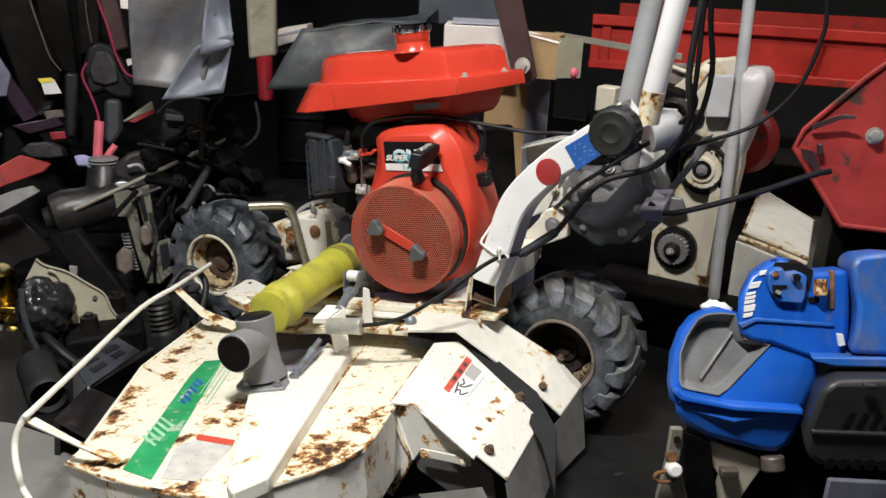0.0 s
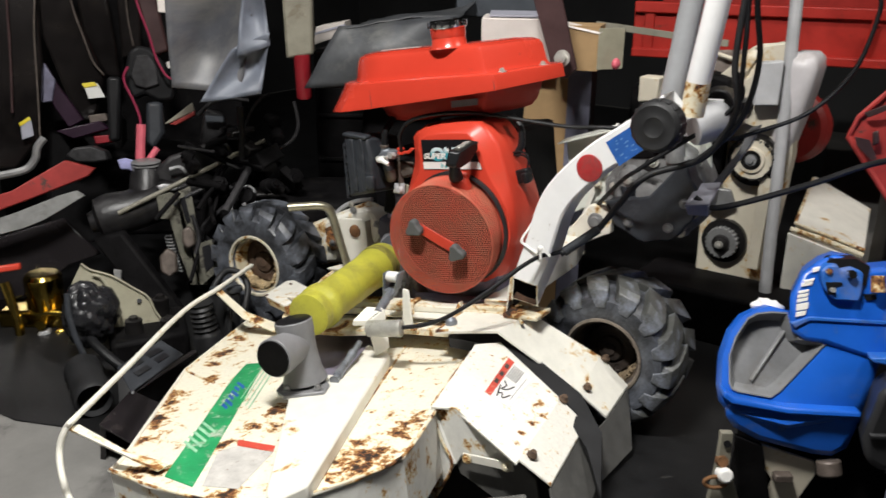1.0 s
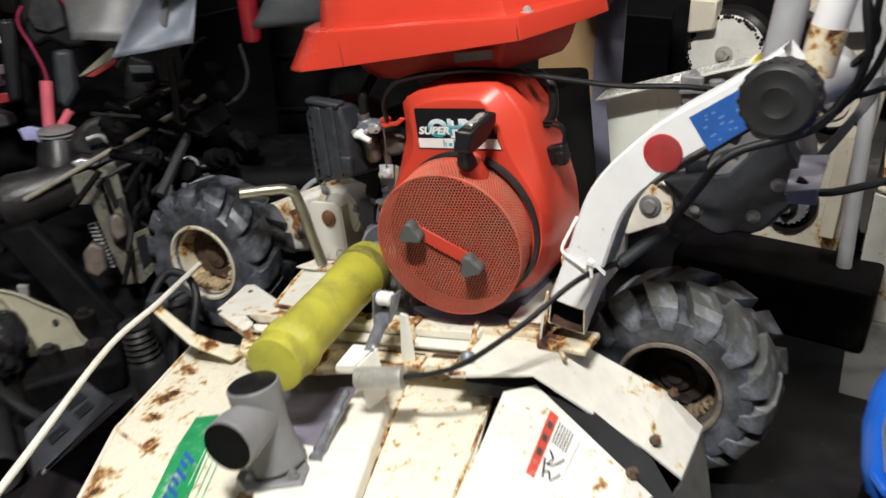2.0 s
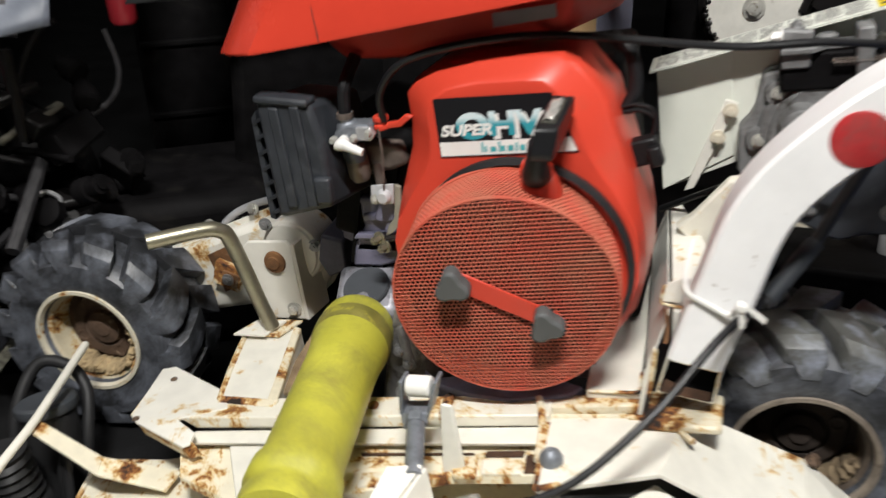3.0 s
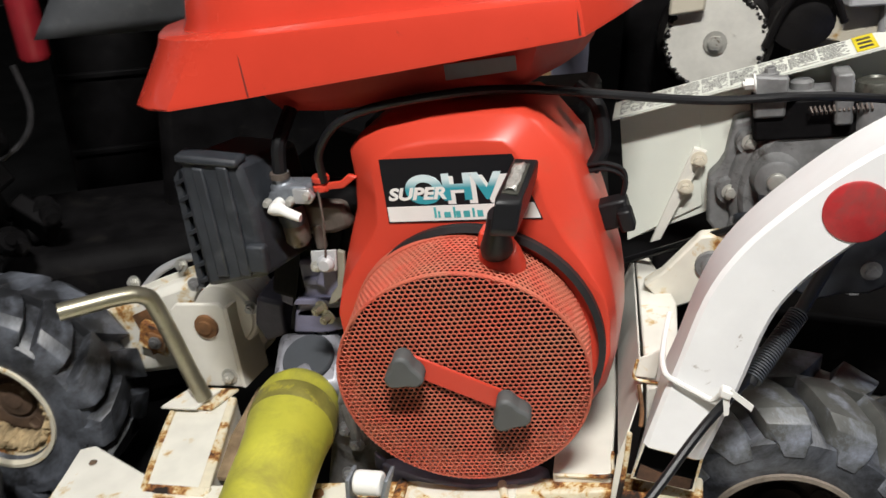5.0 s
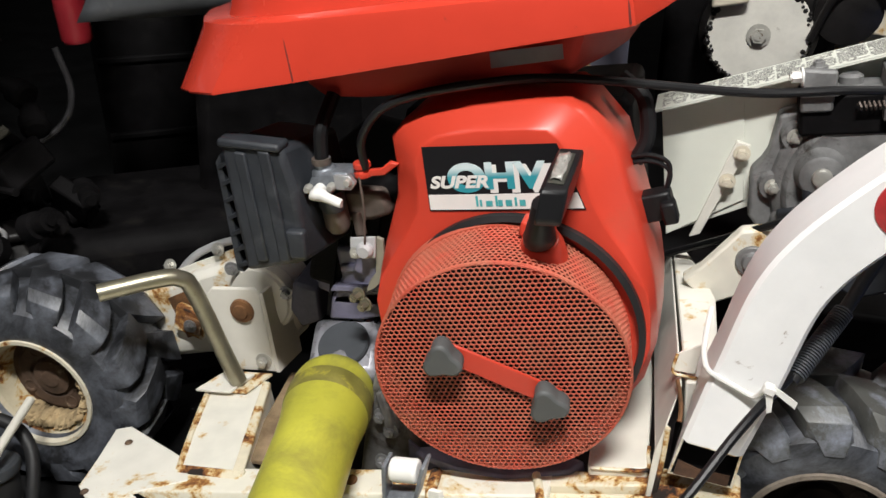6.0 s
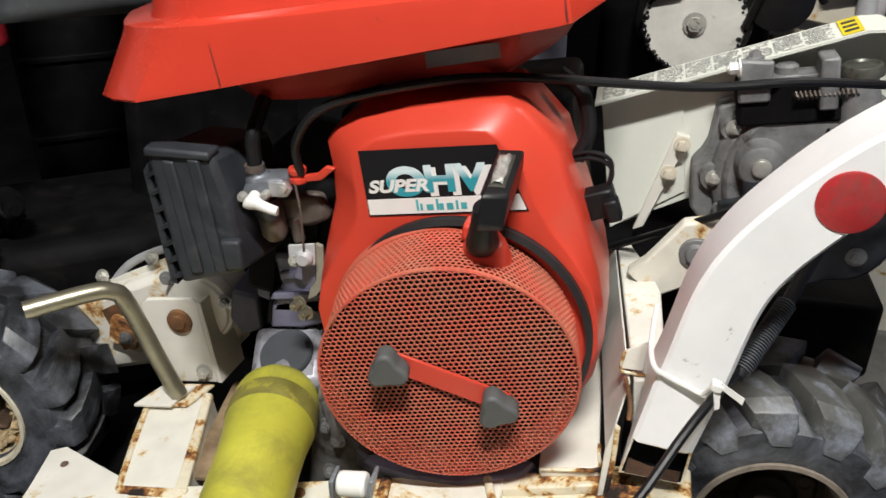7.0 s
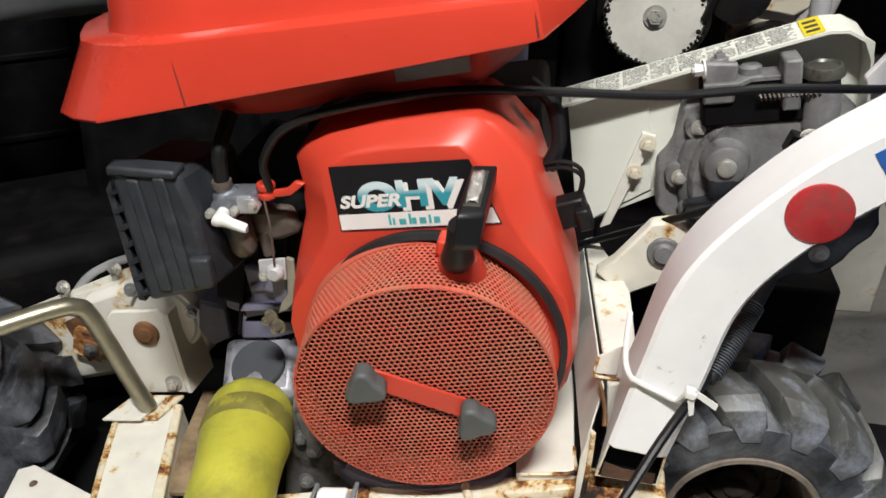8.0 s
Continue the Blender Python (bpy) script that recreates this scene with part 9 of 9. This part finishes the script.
room_part("top_face", prism(bmesh.new(), flat_z([(-0.655, -0.386), (-0.688, -0.245), (-0.590, -0.262), (-0.540, -0.436)], 0.10), (0, 0, -0.006)), BLACK_GREY, tray, bevel=0.002)
for a, b in (((-0.640, -0.375), (-0.648, -0.335)), ((-0.652, -0.315), (-0.658, -0.275)), ((-0.600, -0.385), (-0.610, -0.345)), ((-0.618, -0.320), (-0.626, -0.285))):
    room_part("slot", prism(bmesh.new(), flat_z([a, (a[0] + 0.022, a[1] - 0.004), (b[0] + 0.022, b[1] - 0.004), b], 0.1005), (0, 0, 0.0015)), STICKER_BLACK, tray)
room_part("side_face", prism(bmesh.new(), [(-0.655, -0.386, 0.098), (-0.540, -0.436, 0.098), (-0.535, -0.440, 0.0), (-0.660, -0.390, 0.0)], (0.002, 0.006, 0)), GREY_PAINT, tray, bevel=0.002)
room_part("end_face", prism(bmesh.new(), [(-0.540, -0.436, 0.098), (-0.590, -0.262, 0.098), (-0.590, -0.262, 0.0), (-0.540, -0.436, 0.0)], (-0.005, 0, 0)), OIL_AND_SHADE, tray)
apron = thing("black_apron", "black steel apron sheet leaning under the mower deck", "steel part", m=Matrix.Translation((-0.52, -0.4, 0)))
room_part("sheet", prism(bmesh.new(), [(-0.505, -0.535, 0.085), (-0.552, -0.425, 0.095), (-0.590, -0.235, 0.10), (-0.640, -0.200, 0.0), (-0.615, -0.470, 0.0), (-0.520, -0.535, 0.0)], (0.01, 0.006, -0.004)), SHEET_BLACK, apron, bevel=0.002)
room_part("fold", prism(bmesh.new(), [(-0.505, -0.537, 0.085), (-0.552, -0.427, 0.096), (-0.42, -0.40, 0.070), (-0.40, -0.52, 0.060)], (0, 0, -0.004)), SHEET_BLACK, apron, bevel=0.001)
duct = thing("black_duct", "short black rubber duct lying on the floor", "duct", m=Matrix.Translation((-0.72, -0.42, 0)))
room_part("duct", lathe(bmesh.new(), (-0.805, -0.375, 0.042), (-0.66, -0.445, 0.042), [(0.030, 0.06), (0.034, 0.0), (0.041, 0.0), (0.042, 0.1), (0.039, 0.2), (0.039, 0.85), (0.041, 0.95), (0.036, 1.0), (0.031, 0.9)], 28, caps=False), RUBBER_DARK, duct, smooth=50)
crate = thing("engine_base", "oily black engine base casting on the floor", "machine part", m=Matrix.Translation((-0.85, -0.15, 0)))
room_part("casting", prism(bmesh.new(), [(-0.97, -0.20, 0.0), (-0.80, -0.30, 0.0), (-0.72, -0.14, 0.0), (-0.86, -0.04, 0.0)], (0.0, 0.0, 0.075)), OIL_AND_SHADE, crate, bevel=0.012)
for x, y, h in ((-0.90, -0.19, 0.03), (-0.82, -0.22, 0.04), (-0.78, -0.15, 0.025), (-0.86, -0.11, 0.05)):
    room_part("boss", lathe(bmesh.new(), (x, y, 0.072), (x, y, 0.075 + h), [(0.022, 0), (0.020, 0.8), (0.012, 0.85), (0.010, 1)], 18), GREASE, crate)
room_part("hose", tube(bmesh.new(), [(-0.95, -0.24, 0.06), (-0.90, -0.30, 0.10), (-0.80, -0.33, 0.08), (-0.72, -0.30, 0.03), (-0.68, -0.22, 0.02)], 0.011, 10), BLACK, crate)

bell = thing("rubber_bellows", "black rubber bellows and capped filter bowl with a hose loop", "bellows", m=Matrix.Translation((-0.70, -0.08, 0)))
prof = [(0.034, 0.0), (0.034, 0.45)]
for k in range(6):
    prof += [(0.031, 0.48 + 0.085 * k), (0.026, 0.52 + 0.085 * k)]
room_part("bellows", lathe(bmesh.new(), (-0.675, -0.115, 0.0), (-0.690, -0.122, 0.150), prof + [(0.030, 0.995), (0.0, 1.0)], 28), RUBBER_DARK, bell, smooth=50)
room_part("filter_bowl", lathe(bmesh.new(), (-0.690, -0.050, 0.0), (-0.707, -0.026, 0.148), [(0.030, 0), (0.034, 0.5), (0.036, 0.9), (0.030, 1.0)], 28), RUBBER_DARK, bell, smooth=50)
room_part("filter_cap", lathe(bmesh.new(), (-0.706, -0.027, 0.140), (-0.709, -0.024, 0.156), [(0.038, 0), (0.041, 0.3), (0.040, 0.8), (0.036, 1.0), (0.0, 0.95)], 32), SLATE, bell, "dusty grey cap", smooth=40)
room_part("hose", tube(bmesh.new(), [(-0.752, -0.062, 0.02), (-0.768, -0.030, 0.11), (-0.764, 0.022, 0.166), (-0.728, 0.040, 0.166), (-0.690, 0.030, 0.140), (-0.672, -0.004, 0.090), (-0.668, -0.030, 0.02)], 0.0085, 12), RUBBER_DARK, bell)
room_part("hose", tube(bmesh.new(), [(-0.655, -0.085, 0.0), (-0.650, -0.080, 0.09), (-0.640, -0.075, 0.12), (-0.636, -0.09, 0.06), (-0.63, -0.10, 0.0)], 0.006, 10), RUBBER_DARK, bell)

# blue-cowled engine in front on the right
UX, VX = Vector((0.84, 0.54, 0)).normalized(), Vector((-0.54, 0.84, 0)).normalized()
O = Vector((0.594, -0.102, 0))
blue = thing("blue_engine", "small engine with a blue plastic cowl and black silencer guard", "engine", m=Matrix.Translation((0.7, 0.0, 0)))


def uv(pts, v=0.0, lean=0.0, z0=0.25):
    out = []
    for u, z in pts:
        away = v + lean * (z - z0)
        out.append(O + UX * u + VX * away + Vector((0, 0, z * 0.95 - 0.34 * away)))
    return out




NOSE = [(0.045, 0.470), (0.022, 0.463), (-0.001, 0.451), (-0.023, 0.423), (-0.040, 0.380), (-0.047, 0.327), (-0.045, 0.297), (-0.031, 0.277), (0.060, 0.254), (0.178, 0.275), (0.219, 0.368), (0.140, 0.403), (0.085, 0.421), (0.078, 0.443), (0.075, 0.462)]
TRAY = [(0.045, 0.458), (0.022, 0.455), (0.006, 0.446), (-0.016, 0.413), (-0.029, 0.380), (-0.032, 0.333), (-0.028, 0.322), (-0.019, 0.318), (0.032, 0.309), (0.048, 0.320), (0.127, 0.402), (0.120, 0.404), (0.087, 0.411), (0.074, 0.437), (0.071, 0.457)]
LEAN = 0.55


def shrunk(pts, f, c=(0.045, 0.37)):
    return [(c[0] + (u - c[0]) * f, c[1] + (z - c[1]) * f) for u, z in pts]


BK = VX + UX * 0.42 + Vector((0, 0, -0.30))
cowl = bmesh.new()
loft(cowl, [uv([(u + 0.075, z) for u, z in shrunk(NOSE, 0.8, (0.09, 0.36))], 0.20, 0.2), uv(NOSE, 0.034, LEAN), uv(shrunk(NOSE, 0.992, (0.09, 0.36)), 0.021, LEAN),
            uv([(a * 0.86 + c * 0.14, b * 0.86 + e * 0.14) for (a, b), (c, e) in zip(NOSE, TRAY)], 0.013, LEAN), uv(TRAY, 0.012, LEAN)], caps=False)
nose = room_part("cowl_nose", cowl, BLUE, blue, "blue plastic cowl nose", smooth=50)
inner = bmesh.new()
loft(inner, [uv(shrunk(TRAY, 1.02), 0.009, LEAN), uv(shrunk(TRAY, 0.985), 0.009, LEAN), uv(shrunk(TRAY, 0.95), 0.014, LEAN), uv(shrunk(TRAY, 0.80), 0.036, LEAN)], caps=False)
room_part("intake_tray", inner, TRAY_GREY, blue, "dusty grey intake tray", smooth=25)
room_part("tray_bottom", prism(bmesh.new(), uv(shrunk(TRAY, 0.82), 0.035, LEAN), VX * 0.004), TRAY_GREY, blue)
room_part("tray_fold", prism(bmesh.new(), uv([(0.072, 0.425), (0.076, 0.422), (0.012, 0.330), (0.008, 0.333)], 0.029, LEAN), VX * 0.010), TRAY_GREY, blue, bevel=0.002)
room_part("cowl_skirt", prism(bmesh.new(), uv([(-0.045, 0.300), (-0.040, 0.270), (-0.026, 0.250), (0.016, 0.226), (0.110, 0.200), (0.141, 0.197), (0.163, 0.212), (0.180, 0.278)], 0.030), BK * 0.15), BLUE, blue, bevel=0.012)
room_part("lip", prism(bmesh.new(), uv([(-0.049, 0.310), (-0.036, 0.298), (0.054, 0.282), (0.170, 0.278), (0.170, 0.289), (0.053, 0.293), (-0.030, 0.308), (-0.046, 0.322)], 0.008, 0.3), VX * 0.03), BLUE, blue, bevel=0.003)
foam = bmesh.new()
foam_at = uv([(0.058, 0.458)], 0.060, LEAN)[0]
bmesh.ops.create_icosphere(foam, subdivisions=3, radius=1, matrix=Matrix.Translation(foam_at) @ pose(0, 0, 0, 20, 30, 33) @ Matrix.Diagonal((0.026, 0.02, 0.019, 1)))
for v in foam.verts:
    v.co += (v.co - foam_at) * (0.5 * noise.noise(v.co * 45) + 0.2 * noise.noise(v.co * 120))
room_part("foam_pad", foam, STICKER_WHITE, blue, "crumpled white foam pad", smooth=30)
UPPER = [(0.068, 0.441), (0.070, 0.488), (0.090, 0.533), (0.118, 0.556), (0.143, 0.566), (0.178, 0.559), (0.201, 0.543), (0.262, 0.550), (0.264, 0.472), (0.262, 0.423), (0.255, 0.385), (0.210, 0.372), (0.126, 0.403), (0.093, 0.407), (0.073, 0.423)]
room_part("cowl_top", prism(bmesh.new(), uv(UPPER, 0.035, 0.35), BK * 0.16), BLUE, blue, bevel=0.009)
room_part("cowl_ledge", prism(bmesh.new(), uv([(0.070, 0.440), (0.100, 0.452), (0.235, 0.446), (0.235, 0.441), (0.100, 0.446), (0.076, 0.432)], 0.031, 0.35), VX * 0.01), BLUE_WORN, blue, bevel=0.001)
room_part("recess", prism(bmesh.new(), uv([(0.118, 0.540), (0.136, 0.558), (0.176, 0.559), (0.199, 0.546), (0.192, 0.510), (0.150, 0.520)], 0.032, 0.35), VX * 0.02), BLACK, blue)
room_part("catch", prism(bmesh.new(), uv([(0.116, 0.537), (0.126, 0.547), (0.143, 0.547), (0.146, 0.538), (0.166, 0.542), (0.184, 0.534), (0.181, 0.499), (0.176, 0.482), (0.136, 0.484), (0.121, 0.502), (0.116, 0.518)], 0.022, 0.35), VX * 0.03), BLUE_WORN, blue, bevel=0.003)
room_part("catch_hole", rod(bmesh.new(), uv([(0.127, 0.536)], 0.018, 0.35)[0], uv([(0.127, 0.536)], 0.026, 0.35)[0], 0.005, n=14), WHITE_HEAVY, blue)
room_part("catch_pin", rod(bmesh.new(), uv([(0.160, 0.532)], 0.010, 0.35)[0], uv([(0.160, 0.532)], 0.026, 0.35)[0], 0.007, n=14), CHROME, blue)
room_part("catch_slot", prism(bmesh.new(), uv([(0.122, 0.516), (0.147, 0.517), (0.149, 0.512), (0.137, 0.508), (0.138, 0.495), (0.125, 0.494)], 0.0205, 0.35), VX * 0.004), BLACK, blue)
room_part("slot_pin", rod(bmesh.new(), uv([(0.131, 0.503)], 0.014, 0.35)[0], uv([(0.131, 0.503)], 0.022, 0.35)[0], 0.004), STEEL, blue)
for u, z, w, h in ((0.078, 0.452, 0.010, 0.006), (0.079, 0.463, 0.012, 0.010), (0.080, 0.478, 0.011, 0.004), (0.081, 0.486, 0.011, 0.004), (0.083, 0.494, 0.010, 0.003), (0.088, 0.507, 0.011, 0.004), (0.092, 0.514, 0.010, 0.003), (0.106, 0.533, 0.008, 0.006)):
    room_part("white_mark", prism(bmesh.new(), uv([(u, z), (u + w * 1.5, z + 0.004), (u + w * 1.5 + 0.002, z + h + 0.005), (u + 0.001, z + h + 0.001)], 0.0325, 0.35), VX * 0.004), STICKER_WHITE, blue)
room_part("oil_neck", rod(bmesh.new(), uv([(0.205, 0.500)], 0.02, 0.35)[0], uv([(0.205, 0.530)], 0.02, 0.35)[0], 0.011, n=10), WHITE_HEAVY, blue, "rusty bolt")
room_part("gap", prism(bmesh.new(), uv([(0.188, 0.494), (0.209, 0.496), (0.209, 0.486), (0.192, 0.484)], 0.032, 0.35), VX * 0.01), BLACK, blue)
room_part("rust_edge", prism(bmesh.new(), uv([(0.229, 0.545), (0.236, 0.545), (0.234, 0.475), (0.228, 0.475)], 0.031, 0.35), VX * 0.01), RUST, blue)
TANK2 = [(0.240, 0.395), (0.249, 0.440), (0.251, 0.482), (0.243, 0.523), (0.238, 0.562), (0.252, 0.579), (0.30, 0.586), (0.47, 0.58), (0.475, 0.39)]
room_part("fuel_tank", prism(bmesh.new(), uv(TANK2, 0.0, 0.3), BK * 0.22), BLUE_WORN, blue, "worn blue plastic fuel tank", bevel=0.014)
room_part("tank_flange", prism(bmesh.new(), uv([(0.169, 0.389), (0.48, 0.395), (0.48, 0.376), (0.211, 0.373), (0.177, 0.380)], -0.012, 0.3), BK * 0.2), BLUE_WORN, blue, bevel=0.003)
room_part("tank_tag", prism(bmesh.new(), uv([(0.232, 0.429), (0.243, 0.428), (0.247, 0.409), (0.236, 0.406)], 0.018, 0.35), VX * 0.004), STICKER_WHITE, blue)
MUF = [(0.143, 0.256), (0.152, 0.311), (0.156, 0.338), (0.175, 0.360), (0.255, 0.363), (0.40, 0.363), (0.40, 0.196), (0.181, 0.196), (0.156, 0.212)]
guard3 = room_part("silencer_guard", prism(bmesh.new(), uv(MUF, -0.045), BK * 0.12), GUARD_BLACK, blue, "black plastic silencer guard", bevel=0.012)
room_part("guard_ridge", prism(bmesh.new(), uv([(0.152, 0.266), (0.40, 0.263), (0.40, 0.255), (0.154, 0.257)], -0.051), VX * 0.012), GUARD_BLACK, guard3, bevel=0.003)
for k in range(8):
    u = 0.210 + 0.022 * k
    room_part("guard_slot", prism(bmesh.new(), uv([(u, 0.302), (u + 0.008, 0.300), (u - 0.001, 0.269), (u - 0.009, 0.273)], -0.0465), VX * 0.003), STICKER_BLACK, guard3)
    room_part("guard_slot", prism(bmesh.new(), uv([(u - 0.020, 0.213), (u - 0.008, 0.213), (u - 0.009, 0.190), (u - 0.021, 0.193)], -0.0465), VX * 0.003), STICKER_BLACK, guard3)
room_part("guard_hook", rod(bmesh.new(), uv([(0.215, 0.352)], -0.055)[0], uv([(0.232, 0.352)], -0.055)[0], 0.004), GUARD_BLACK, guard3)
room_part("lower_engine", prism(bmesh.new(), uv([(0.05, 0.04), (0.36, 0.04), (0.36, 0.25), (0.06, 0.26)], 0.07), VX * 0.16), OIL_AND_SHADE, blue, bevel=0.01)
room_part("dark_channel", prism(bmesh.new(), uv([(-0.018, 0.235), (0.030, 0.215), (0.042, 0.165), (0.058, 0.10), (0.045, 0.0), (0.004, 0.0), (0.004, 0.10)], 0.036), VX * 0.01), OIL_AND_SHADE, blue, bevel=0.002)
room_part("base_plate", prism(bmesh.new(), uv([(0.031, 0.215), (0.125, 0.182), (0.131, 0.158), (0.107, 0.100), (0.090, 0.0), (0.050, 0.0), (0.059, 0.143), (0.043, 0.167)], 0.048), VX * 0.008), CREAM, blue, bevel=0.002)
room_part("base_nut", box(bmesh.new(), uv([(0.072, 0.153)], 0.042)[0], (0.030, 0.02, 0.014), (0, 0, 33)), BOWL_BROWN, blue, bevel=0.002)
room_part("drain_bolt", rod(bmesh.new(), uv([(0.139, 0.192)], 0.035)[0], uv([(0.142, 0.162)], 0.025)[0], 0.02, n=14), BOWL_BROWN, blue, "brown oily drain boss", bevel=0.004)
room_part("lower_plate", prism(bmesh.new(), uv([(0.198, 0.172), (0.40, 0.166), (0.40, 0.06), (0.198, 0.06)], -0.05), VX * 0.01), LAVENDER_DIM, blue, bevel=0.003)
room_part("hitch", prism(bmesh.new(), uv([(-0.043, 0.241), (-0.023, 0.241), (-0.021, 0.170), (0.003, 0.103), (0.003, 0.0), (-0.050, 0.0), (-0.050, 0.102), (-0.043, 0.181)], 0.03), VX * 0.012), BEIGE, blue, "grey hitch plate", bevel=0.002)
room_part("hitch_hole", rod(bmesh.new(), uv([(-0.031, 0.220)], 0.028)[0], uv([(-0.031, 0.220)], 0.034)[0], 0.006), BLACK, blue)
room_part("hitch_pin", lathe(bmesh.new(), uv([(-0.036, 0.186)], 0.022)[0], uv([(-0.036, 0.186)], 0.035)[0], [(0.009, 0), (0.010, 0.5), (0.010, 1)], 16), RUST, blue)
room_part("hitch_ring", tube(bmesh.new(), [uv([(-0.047 + 0.018 * math.cos(a), 0.148 + 0.011 * math.sin(a))], 0.014)[0] for a in (0, 0.8, 1.6, 2.4, 3.2, 4.0, 4.8, 5.6, 6.28)], 0.0035), RUST, blue)
room_part("hitch_knob", lathe(bmesh.new(), uv([(-0.033, 0.162)], 0.006)[0], uv([(-0.033, 0.162)], 0.03)[0], [(0.010, 0), (0.013, 0.2), (0.013, 1)], 16), STICKER_WHITE, blue, bevel=0.002)
for u in (0.08, 0.32):
    room_part("foot", prism(bmesh.new(), uv([(u, 0.0), (u + 0.04, 0.0), (u + 0.04, 0.06), (u, 0.06)], 0.08), VX * 0.12), OIL_AND_SHADE, blue)

# mower parts that hang in the air above it: strut, bar and cables


def lean(pts):
    return [LEANING @ Vector(p) for p in pts]


a, b = lean([(-0.105, 0.40, 0.95), (-0.028, 0.42, 0.695)])
d = (b - a).normalized()
s = Vector((0.03, 0.012, 0.006))
strut = part("strut", prism(bmesh.new(), [a - s, a + s, b + s * 0.8, b + d * 0.015, b - s * 0.8], (0, 0.008, 0)), BROWN_IRON, mower, "dark brown iron strut", bevel=0.002)
bolt(lean([(-0.027, 0.40, 0.728)])[0], (0.1, -1, 0.1), strut, STEEL, 0.012, 0.01)
room_part("tie_bar", prism(bmesh.new(), [(-0.159, 0.865, 0.776), (0.201, 0.877, 0.747), (0.201, 0.877, 0.730), (-0.159, 0.865, 0.759)], (0, 0.006, 0)), BEIGE, tiller, "flat steel tie bar", bevel=0.001)
for pts, r in (([(0.425, 0.275, 1.1), (0.412, 0.275, 0.899), (0.432, 0.272, 0.767), (0.414, 0.252, 0.655), (0.351, 0.219, 0.578)], 0.0055),
               ([(0.405, 0.272, 1.1), (0.400, 0.272, 0.899), (0.405, 0.266, 0.80), (0.41, 0.253, 0.68)], 0.005),
               ([(0.66, 0.36, 0.60), (0.622, 0.331, 0.588), (0.531, 0.307, 0.541), (0.395, 0.262, 0.487), (0.349, 0.253, 0.502)], 0.006)):
    part("cable", tube(bmesh.new(), lean(pts), r, 9), BLACK, mower, "black cable")
piv = lean([(0.353, 0.25, 0.654)])[0]
part("pivot_drum", lathe(bmesh.new(), piv + Vector((-0.02, -0.02, -0.01)), piv + Vector((0.03, 0.03, 0.0)), [(0.034, 0), (0.036, 0.1), (0.036, 0.9), (0.03, 1)], 28), GREY_LIGHT, mower, bevel=0.002)
part("pivot_plate", prism(bmesh.new(), lean([(0.30, 0.28, 0.60), (0.36, 0.29, 0.62), (0.37, 0.29, 0.69), (0.34, 0.28, 0.69), (0.29, 0.27, 0.62)]), (0, 0.01, 0)), WHITE_CLEAN, mower, bevel=0.002)
part("lever_bracket", prism(bmesh.new(), lean([(0.338, 0.228, 0.491), (0.379, 0.248, 0.496), (0.378, 0.318, 0.524), (0.331, 0.320, 0.514)]), (0, 0, -0.008)), LAVENDER, mower, "lavender-grey lever bracket", bevel=0.002)
# Front lip takes the dimmer lavender as its painted shade.
part("lever_bracket", prism(bmesh.new(), lean([(0.338, 0.227, 0.490), (0.379, 0.247, 0.495), (0.380, 0.250, 0.468), (0.345, 0.232, 0.470)]), (0, 0.006, 0)), LAVENDER_DIM, mower, bevel=0.002)
part("link_arm", prism(bmesh.new(), lean([(0.352, 0.332, 0.505), (0.372, 0.334, 0.510), (0.420, 0.350, 0.600), (0.432, 0.352, 0.640), (0.412, 0.350, 0.630), (0.395, 0.345, 0.580)]), (0, 0.010, 0)), GREY_PAINT, mower, "worn grey link arm", bevel=0.002)
